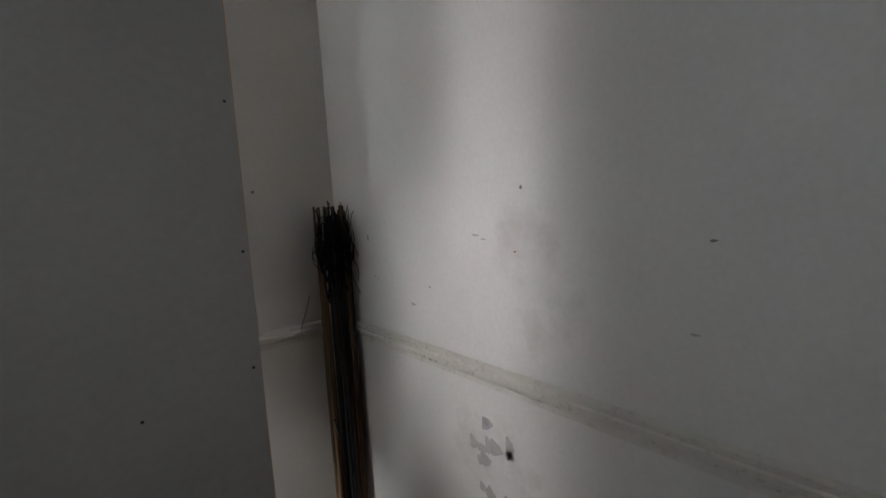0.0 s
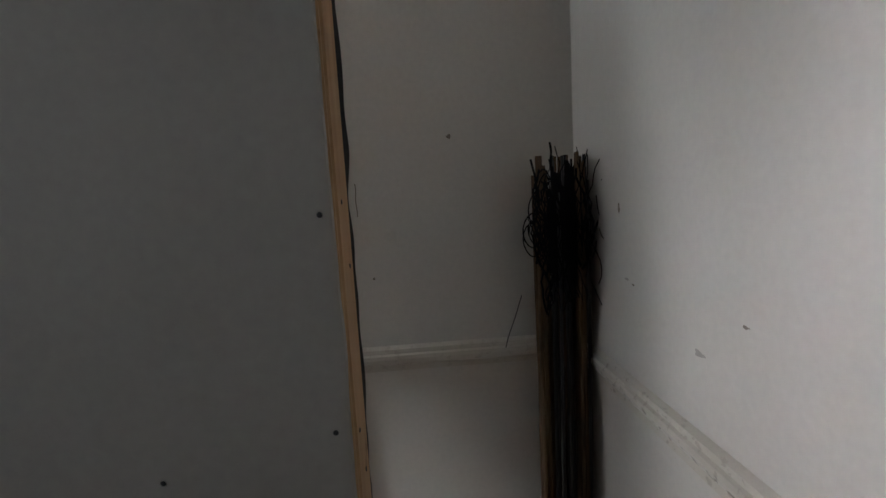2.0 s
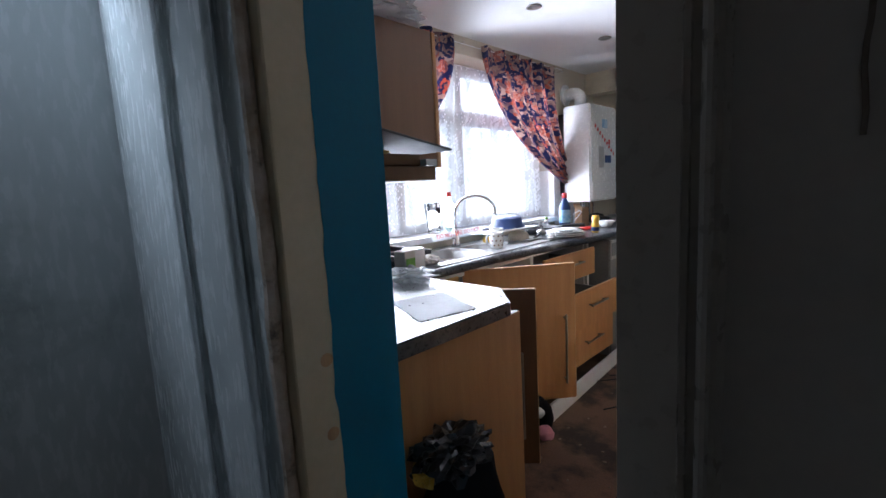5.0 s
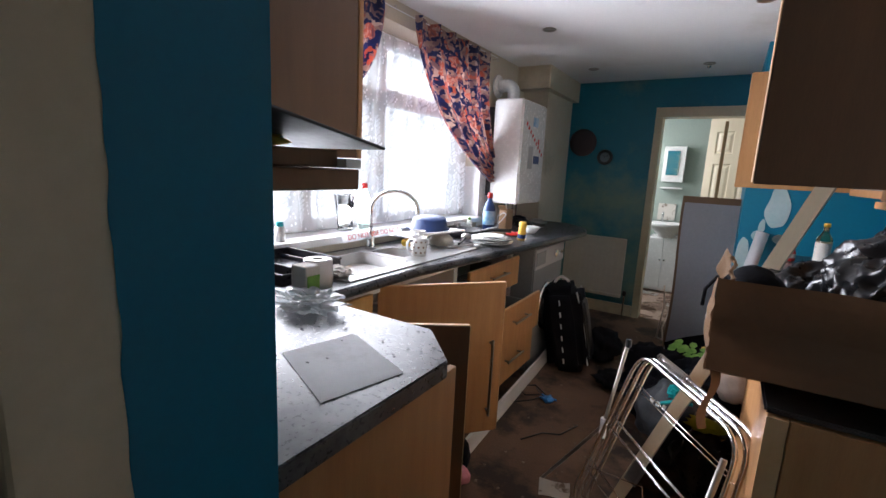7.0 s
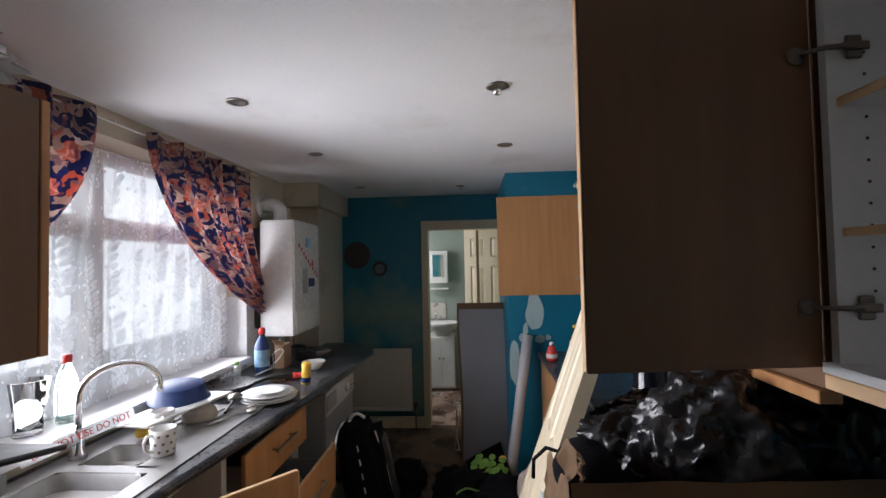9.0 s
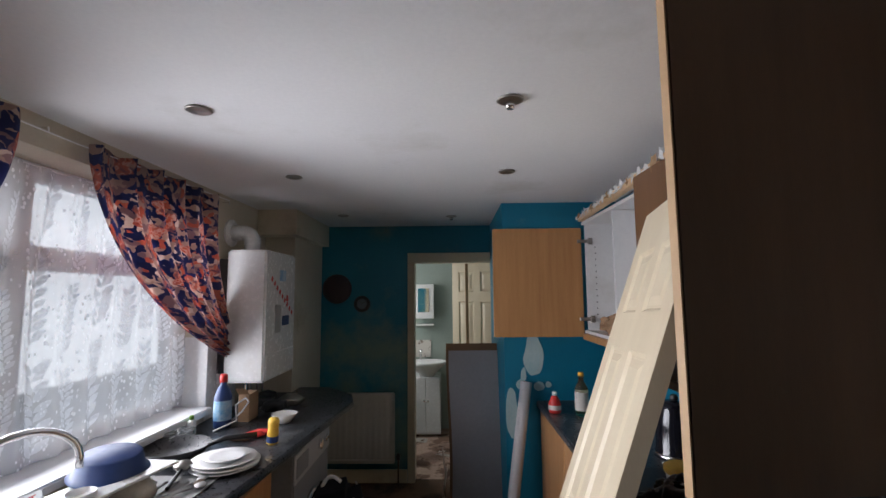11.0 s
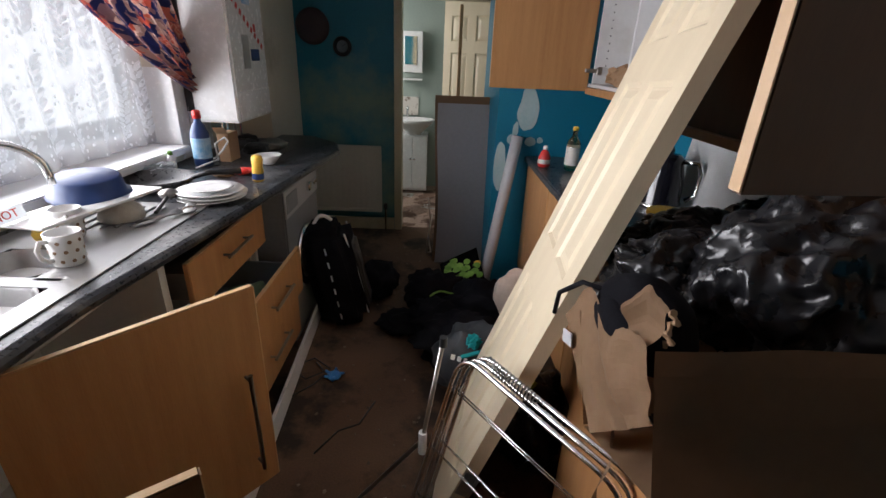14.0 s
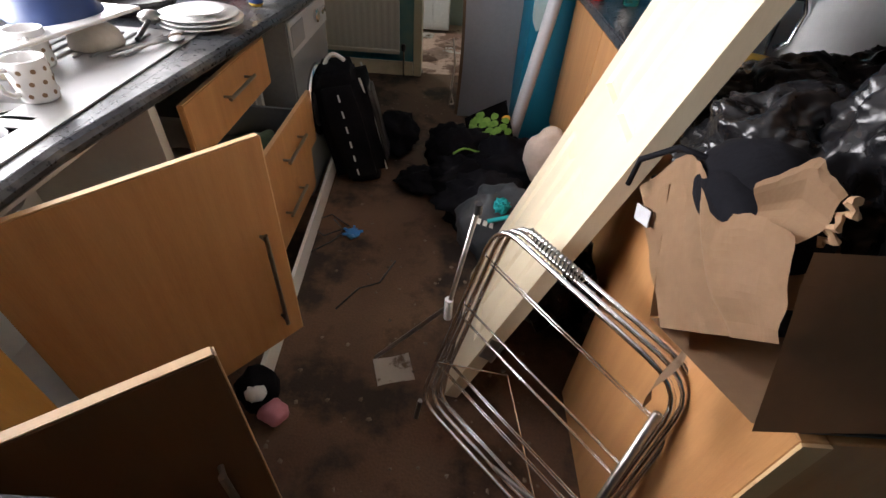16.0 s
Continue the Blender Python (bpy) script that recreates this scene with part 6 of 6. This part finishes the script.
tagged(part("floor_litter", bm, surf("floor_crumbs", (0.05, 0.035, 0.025), (0.3, 0.24, 0.18), 3, 40, 0.9, 0.2)), "small dark and pale crumbs trodden into the carpet", "litter", "", "stuff")

# ---- clothes airer ----
air = thing("clothes_airer", (-0.4, 3.35, 0), "folded chrome wire clothes airer propped on edge", "clothes airer")
A, B, C, D = Vector((-0.42, 3.61, 0.71)), Vector((-0.12, 3.17, 0.71)), Vector((-0.585, 3.47, 0.115)), Vector((-0.2, 3.08, 0.1))
fn = (B - A).cross(C - A).normalized()


def rounded(q, r=0.08):
    out = []
    for i, p in enumerate(q):
        a, b = (q[i - 1] - p).normalized(), (q[(i + 1) % 4] - p).normalized()
        for t in np.linspace(0, 1, 6):
            out.append(p + a * r * (1 - t) ** 2 + b * r * t ** 2)
    return out


for k, off in enumerate((0.0, 0.02, 0.04)):
    sh = fn * off + Vector((0.008, -0.003, 0.008)) * k
    part("frame", tube([p + sh for p in rounded([A, B, D, C])], 0.0068, 10, closed=True), CHROME, air, "", True)
for k, t in enumerate((0.15, 0.19, 0.4, 0.43, 0.46, 0.49, 0.7, 0.73, 0.76, 0.79, 0.9, 0.93)):
    p, q = A.lerp(C, t), B.lerp(D, t)
    o = fn * (0.028 if k % 2 else 0.002)
    mid_p = (p + q) / 2 + Vector((0, 0, -0.003))
    part("wire", tube([p + o, mid_p + o, q + o], 0.0022, 6), CHROME, air, "", True)
part("bent_wire", tube([C.lerp(A, 0.25), C.lerp(A, 0.25) + Vector((0.2, -0.05, 0.03)), D.lerp(B, 0.3) + Vector((-0.1, 0.05, -0.1)), D.lerp(B, 0.1)], 0.0025, 6), CHROME, air)
coil = [A.lerp(B, 0.2 + 0.27 * t) + Vector((0.012, 0.008, 0.016)) + 0.011 * (math.cos(82 * t) * Vector((0.6, 0.8, 0)) + math.sin(82 * t) * Vector((0, 0, 1))) for t in np.linspace(0, 1, 150)]
part("coil_spring", tube(coil, 0.0013, 5), BLACK, air, "dark coiled spring along the top bar", True)
leg = part("leg", tube([A + Vector((-0.05, 0.03, 0.02)), A + Vector((-0.1, 0.01, -0.33)), Vector((-0.757, 3.689, 0.006))], 0.007, 8), GREY_METAL, air, "", True)
part("joint", tube([A + Vector((-0.1, 0.01, -0.3)), A + Vector((-0.1, 0.01, -0.38))], 0.013, 10), PVC, leg)
part("end_cap", tube([A + Vector((-0.05, 0.03, 0.0)), A + Vector((-0.05, 0.03, 0.03))], 0.011, 10), BLACK, leg)
part("leg", tube([B + Vector((-0.03, -0.01, -0.06)), D + Vector((-0.03, -0.02, 0.1)), D + Vector((-0.04, 0.0, -0.095))], 0.0085, 8), GREY_METAL, air, "", True)
part("brace", tube([D.lerp(C, 0.1) + Vector((0, 0, 0.12)), C.lerp(D, 0.55) + Vector((0, 0, 0.06))], 0.006, 8), GREY_METAL, air)
part("foot", tube([C + Vector((0.0, 0, -0.01)), C + Vector((-0.01, 0, -0.112))], 0.0075, 8), GREY_METAL, air)
coil = [A.lerp(B, 0.16 + 0.32 * t) + Vector((0.02, 0.012, 0.02)) + 0.014 * (Vector((0, 0, 1)) * math.sin(t * 88) + fn * math.cos(t * 88)) for t in np.linspace(0, 1, 150)]
part("spring_binding", tube(coil, 0.0018, 5), GREY_METAL, air, "coil binding wire")

# ---- boxes and bags on the loose cabinet ----


tilt = 22
cm = Matrix.Translation((-0.222, 2.975, 0.944)) @ pose(0, 0, 0, -tilt, 0, 2)
bigbox = thing("cardboard_box", (-0.1, 3.1, 0.868), "large brown cardboard box, torn side, tilted on a cabinet", "cardboard box")


def card_sheet(fn, nu, nv):
    return grid(fn, nu, nv, thick=0.005)


# same card as the side; the darker colour paints its shade
part("front_panel", card_sheet(lambda u, v: cm @ Vector((0.74 * u, 0.006 * math.sin(3 * u) + 0.004 * noise.noise(Vector((u * 4, v * 3, 1))), 0.198 * v + 0.006 * noise.noise(Vector((u * 6, 2, 0))) * (v > 0.99))), 24, 6), CARD_DARK, bigbox, "front panel, its shade put into a darker card colour")
part("base", card_sheet(lambda u, v: cm @ Vector((0.004 + 0.73 * u, 0.008 + 0.235 * v, 0.004)), 4, 4), CARD, bigbox)
part("back_panel", card_sheet(lambda u, v: cm @ Vector((0.004 + 0.73 * u, 0.245 + 0.03 * v, 0.006 + 0.2 * v + 0.02 * noise.noise(Vector((u * 7, 5, 0))) * (v > 0.9))), 14, 4), CARD, bigbox)
part("side_panel", card_sheet(lambda u, v: cm @ Vector((0.735, 0.01 + 0.23 * u, 0.006 + 0.19 * v)), 3, 3), CARD, bigbox)


def torn_side(u, v):
    """The side bulges; its top edge is torn down in the middle and rises to a corner at the front."""
    y0, y1 = 3.014 + (3.171 - 3.014) * u, 3.075 + 0.33 * u
    z0 = 1.04 + (0.871 - 1.04) * u
    top = 1.125 - 0.06 * u - 0.1 * max(0, u - 0.72) / 0.28 - 0.035 * math.exp(-((u - 0.35) / 0.14) ** 2) + 0.006 * noise.noise(Vector((u * 16, 3, 0)))
    fold = 0.016 * math.exp(-((u - 0.55 - 0.25 * (v - 0.5)) / 0.07) ** 2) * (1 - 0.5 * v)
    x = -0.226 - 0.012 * math.sin(math.pi * v) * math.sin(math.pi * u) + fold + 0.006 * noise.noise(Vector((u * 5, v * 4, 2))) + 0.004 * u * v
    return (x, y0 + (y1 - y0) * v, z0 + (top - z0) * v)


part("torn_side", card_sheet(torn_side, 40, 16), CARD, bigbox, "torn lighter side panel")
part("torn_flap", card_sheet(lambda u, v: (-0.224 + 0.03 * u * v + 0.008 * math.sin(5 * v), 3.14 - 0.07 * u + 0.01 * v, 1.085 + 0.035 * u + (0.085 - 0.07 * abs(u - 0.5)) * v + 0.006 * noise.noise(Vector((u * 8, 3, 0))) * (v > 0.85)), 14, 8), CARD, bigbox, "torn corrugated flap")
edge = [Vector((-0.2 + 0.004 * math.sin(11 * t), 3.071 + 0.006 * math.sin(23 * t), 1.118 + 0.055 * t)) for t in np.linspace(0, 1, 16)]
part("corrugation", tube(edge, [0.003 + 0.002 * (k % 2) for k in range(16)], 6), CARD, bigbox, "torn corrugated edge")
part("tape", obox(frame_at((-0.238, 3.345, 0.94), (0.02, -0.9, 0.32), (0.03, 0.32, 0.9)), 0.05, 0.026, 0.002), GREY_BOARD, bigbox, "strip of grey tape")
# darker card colour here too, for the shaded side of the box
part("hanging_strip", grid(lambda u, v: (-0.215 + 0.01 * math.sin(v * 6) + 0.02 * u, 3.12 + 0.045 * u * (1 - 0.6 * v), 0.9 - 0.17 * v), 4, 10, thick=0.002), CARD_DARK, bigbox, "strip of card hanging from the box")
cap = thing("baseball_cap", (-0.13, 3.25, 1.03), "black baseball cap lying in the torn box", "cap")
part("crown", lump((-0.15, 3.23, 1.06), (0.075, 0.11, 0.075), 95, 0.08, 1.5, 4, 0.3), BLACK_CLOTH, cap, "", True)
part("peak", lump((-0.2, 3.2, 1.075), (0.03, 0.08, 0.03), 96, 0.08, 1.5, 3), BLACK_CLOTH, cap, "", True)
part("strap", tube([(-0.19, 3.27, 1.09), (-0.225, 3.33, 1.08), (-0.25, 3.38, 1.03), (-0.252, 3.385, 0.98)], 0.005, 6), BLACK_CLOTH, cap, "", True)


def bin_bag(at, size, seed, rough):
    """A stuffed bag of thin film: flat facets between sharp folds, with fine crumpling on them."""
    bm = bmesh.new()
    vs = bmesh.ops.create_icosphere(bm, subdivisions=6, radius=1)["verts"]
    off = Vector((seed * 7.3, seed * 3.1, seed * 5.7))
    for v in vs:
        d = v.co.normalized()
        k = 0.5 - 1.3 * abs(noise.noise(d * 1.9 + off)) - 0.55 * abs(noise.noise(d * 4.7 + off)) - 0.26 * abs(noise.noise(d * 10.5 + off)) * rough - 0.1 * abs(noise.noise(d * 23 + off)) * rough
        v.co = d * (1 + 0.3 * k)
        v.co.z = max(v.co.z, -0.85)
    bmesh.ops.transform(bm, matrix=Matrix.Translation(at) @ Matrix.Diagonal((*size, 1)), verts=vs)
    return single("bin_bag", bm, BIN_BAG, "full crumpled black bin bag", "bin bag", "bin bags", smooth=True)


for k, (at, size, crumple) in enumerate((((0.2, 3.3, 1.07), (0.21, 0.18, 0.2), 0.5), ((0.43, 3.36, 1.08), (0.19, 0.2, 0.2), 0.5), ((0.19, 3.64, 0.99), (0.22, 0.18, 0.13), 0.8), ((0.45, 3.74, 1.0), (0.16, 0.18, 0.12), 0.8), ((0.02, 3.44, 1.0), (0.16, 0.15, 0.13), 0.8))):
    bin_bag(at, size, 100 + k, crumple)

# ---- right-hand worktop ----
ket = thing("kettle", (0.46, 4.45, WT), "glossy black jug kettle with a chrome handle", "kettle")
part("jug", lathe([(0.08, 0), (0.085, 0.01), (0.085, 0.02), (0.08, 0.03), (0.078, 0.12), (0.06, 0.2), (0.058, 0.21), (0.045, 0.225), (0.002, 0.23)], (0.46, 4.45, WT + 0.001), 32), surf("gloss_black", (0.008, 0.008, 0.012), (0.014, 0.014, 0.02), 4, 50, 0.08, 0.0), ket, "", True)
part("base_ring", lathe([(0.087, 0.0), (0.089, 0.012), (0.086, 0.02)], (0.46, 4.45, WT + 0.001), 32), CHROME, ket, "", True)
part("lid_knob", lathe([(0.012, 0.225), (0.018, 0.24), (0.012, 0.255), (0.002, 0.257)], (0.46, 4.45, WT), 16), BLACK, ket, "", True)
part("handle", tube([(0.51, 4.42, 1.1), (0.56, 4.39, 1.1), (0.575, 4.38, 1.06), (0.57, 4.38, 0.97), (0.54, 4.4, 0.94)], 0.011, 10), CHROME, ket, "", True)
tubt = thing("spread_tub", (0.33, 4.12, WT), "cream tub with a yellow lid", "tub")
part("tub", lathe([(0.055, 0), (0.065, 0.06), (0.002, 0.06)], (0.33, 4.12, WT + 0.001), 28), WHITE, tubt, "", True)
part("lid", lathe([(0.068, 0), (0.07, 0.004), (0.07, 0.018), (0.064, 0.022), (0.002, 0.022)], (0.33, 4.12, WT + 0.06), 28), YELLOW, tubt, "", True)
bottle("sauce_bottle", (0.11, 5.16, WT + 0.001), [(0.03, 0), (0.036, 0.01), (0.036, 0.05), (0.022, 0.085), (0.012, 0.1)], RED, (0.014, 0.022), "squat red sauce bottle", WHITE, PAPER, (0.02, 0.045))
bottle("oil_bottle", (0.25, 5.1, WT + 0.001), [(0.034, 0), (0.037, 0.008), (0.037, 0.15), (0.014, 0.19), (0.013, 0.22)], glassy("oil_plastic", (0.85, 0.8, 0.45), 0.1), (0.016, 0.02), "pale oil bottle with a yellow cap", YELLOW, PAPER, (0.03, 0.13))
for k, pts in enumerate(([(3.72, 0), (4.56, 0), (4.56, 0.36), (4.0, 0.385), (3.95, 0.33), (3.72, 0.3)], [(3.85, 0), (4.3, 0), (4.3, 0.3), (3.92, 0.32), (3.85, 0.26)])):
    bm = bmesh.new()
    f = [bm.verts.new((0.615 - 0.02 * k - 0.05 * (1 - z / 0.4), y, WT + 0.001 + z)) for y, z in pts]
    bm.faces.new(f)
    bmesh.ops.solidify(bm, geom=bm.faces[:], thickness=0.008)
    single("white_offcut", bm, WHITE_BOARD, "white board offcut leaning against the wall", "board", "board offcuts")
hobm = thing("hob", (0.35, 3.95, WT), "black hob with a metal rail", "hob")
part("plate", box(0.12, 0.52, 3.75, 4.3, WT + 0.001, WT + 0.012, 0.004), BLACK, hobm)
part("rail", tube([(0.1, 3.7, WT + 0.02), (0.1, 4.3, WT + 0.02)], 0.006, 8), CHROME, hobm)
single("hand_cable", tube([(0.0, 4.3, 0.93), (0.03, 4.2, 1.0), (0.1, 4.15, 0.95), (0.05, 4.4, 0.91), (0.1, 4.7, 0.91)], 0.004, 6), BLACK, "thin black cable on the worktop edge", "cable", smooth=True)
gar = thing("star_garland", (RF - 0.04, 4.2, 2.08), "white felt star garland along the cabinet tops", "garland")
part("cord", tube([(0.262 + 0.089 * t, 3.5 + 1.9 * t, 2.085 + 0.012 * math.sin(t * 30)) for t in np.linspace(0, 1, 60)], 0.003, 5), PVC, gar)
for k in range(26):
    y, r = 3.52 + 1.85 * k / 25, rnd.uniform(0.022, 0.04)
    bm = bmesh.new()
    a0 = rnd.uniform(0, 1)
    bm.faces.new([bm.verts.new((0.252 + 0.047 * (y - 3.5) - 0.012 * rnd.random(), y + (r if i % 2 else r * 0.45) * math.cos(a0 + math.pi * i / 5), 2.075 + rnd.uniform(-0.004, 0.004) + (r if i % 2 else r * 0.45) * math.sin(a0 + math.pi * i / 5))) for i in range(10)])
    bmesh.ops.solidify(bm, geom=bm.faces[:], thickness=0.003)
    part("star", bm, WHITE if k % 4 else CARD, gar)
for k, (y, z) in enumerate(((5.2, 1.37), (5.05, 1.36))):
    single("brown_paper", lump((0.5, y, z + 0.03), (0.09, 0.12, 0.06), 120 + k, 0.45, 2.6, 3, 0.15), CARD, "crumpled brown paper in the open cabinet", "paper")
single("storage_box", box(0.36, 0.6, 3.6, 3.95, 2.061, 2.17, 0.01), BLACK, "dark box on top of the cabinets", "box")

# ---- bathroom things ----
van = thing("vanity_unit", (-0.79, 7.8, 0), "small white two-door basin cabinet", "cabinet")
part("body", box(-0.95, -0.62, 7.66, 7.97, 0.03, 0.66, 0.004), ENAMEL, van)
for x in (-0.946, -0.783):
    dd = part("door", box(x, x + 0.158, 7.645, 7.659, 0.05, 0.65, 0.004), ENAMEL, van)
    part("knob", lathe([(0.008, 0), (0.012, 0.012), (0.002, 0.016)], (x + (0.14 if x < -0.9 else 0.02), 7.645, 0.4), 12, m=pose(0, 0, 0, 90, 0, 0)), CHROME, dd)
bas = thing("wash_basin", (-0.78, 7.72, 0.66), "white ceramic wash basin with a tap", "wash basin")
part("bowl", lathe([(0.08, 0), (0.1, 0.03), (0.2, 0.12), (0.235, 0.165), (0.225, 0.17), (0.17, 0.13), (0.05, 0.07), (0.002, 0.068)], (-0.78, 7.72, 0.66), 36, squash=0.8), ENAMEL, bas, "", True)
part("tap", tube([(-0.86, 7.88, 0.82), (-0.86, 7.88, 0.93), (-0.85, 7.8, 0.94), (-0.85, 7.77, 0.91)], 0.012, 10), CHROME, bas, "", True)
part("splashback", box(-0.93, -0.74, 7.965, 7.979, 0.84, 1.04), PAPER, bas, "small tiled splashback")
mc = thing("mirror_cabinet", (-0.82, 7.9, 1.22), "small white mirrored bathroom cabinet with a shelf", "mirror cabinet")
part("body", box(-0.93, -0.7, 7.86, 7.979, 1.3, 1.71, 0.004), ENAMEL, mc)
part("mirror", box(-0.89, -0.76, 7.852, 7.859, 1.38, 1.66), MIRROR, mc)
part("shelf", box(-0.93, -0.7, 7.84, 7.979, 1.22, 1.236, 0.002), ENAMEL, mc)
bd2 = thing("bathroom_door", (-0.2, 7.4, 0), "cream six-panel door standing open in the bathroom", "door")
panel_door(frame_at((-0.46, 7.42, 0.01), (0.86, -0.5, 0), (0, 0, 1)), 0.6, 1.95, 0.035, [(0.08, 0.26, 0.2, 0.8), (0.34, 0.52, 0.2, 0.8), (0.08, 0.26, 0.95, 1.5), (0.34, 0.52, 0.95, 1.5), (0.08, 0.26, 1.6, 1.82), (0.34, 0.52, 1.6, 1.82)], bd2, 1)
for k, (x, dx) in enumerate(((-0.345, 0.115),)):
    single("pine_batten", obox(frame_at((x, 6.95 - 0.03 * k, 0.006), (1, 0, 0), (dx, 0.08, 1)), 0.03 + 0.02 * (k == 2), 1.9, 0.02, 0.002), DOOR_CREAM if k == 2 else TIMBER, "pine batten leaning in the bathroom doorway", "batten", "leaning battens")
for k in range(9):
    x, y = rnd.uniform(-0.8, -0.2), rnd.uniform(6.7, 7.6)
    mm = frame_at((x, y, 0.006), (math.cos(k), math.sin(k), 0), (-math.sin(k), math.cos(k), 0))
    single("lino_scrap", grid(lambda u, v: mm @ Vector((0.26 * u, 0.16 * v * (1 - 0.4 * u), 0.004 + 0.012 * abs(noise.noise(Vector((u * 2, v * 2, k)))))), 6, 6, thick=0.002), BATH_FLOOR if k % 3 else PAPER, "torn scrap of floor covering", "floor scrap", "torn floor scraps")

# ---- outside the window ----
sky_card = bpy.data.materials.new("overcast_backdrop")
n, l = links(sky_card)
n.remove(n["Principled BSDF"])
glow = n.new("ShaderNodeEmission")
glow.inputs[0].default_value, glow.inputs[1].default_value = (0.97, 0.985, 1.0, 1), 1.25
l.new(glow.outputs[0], n["Material Output"].inputs[0])
setting("backdrop", box(-9.2, -9.0, -6, 16, -0.3, 8), sky_card, "pale overcast distance outside the window", "backdrop")
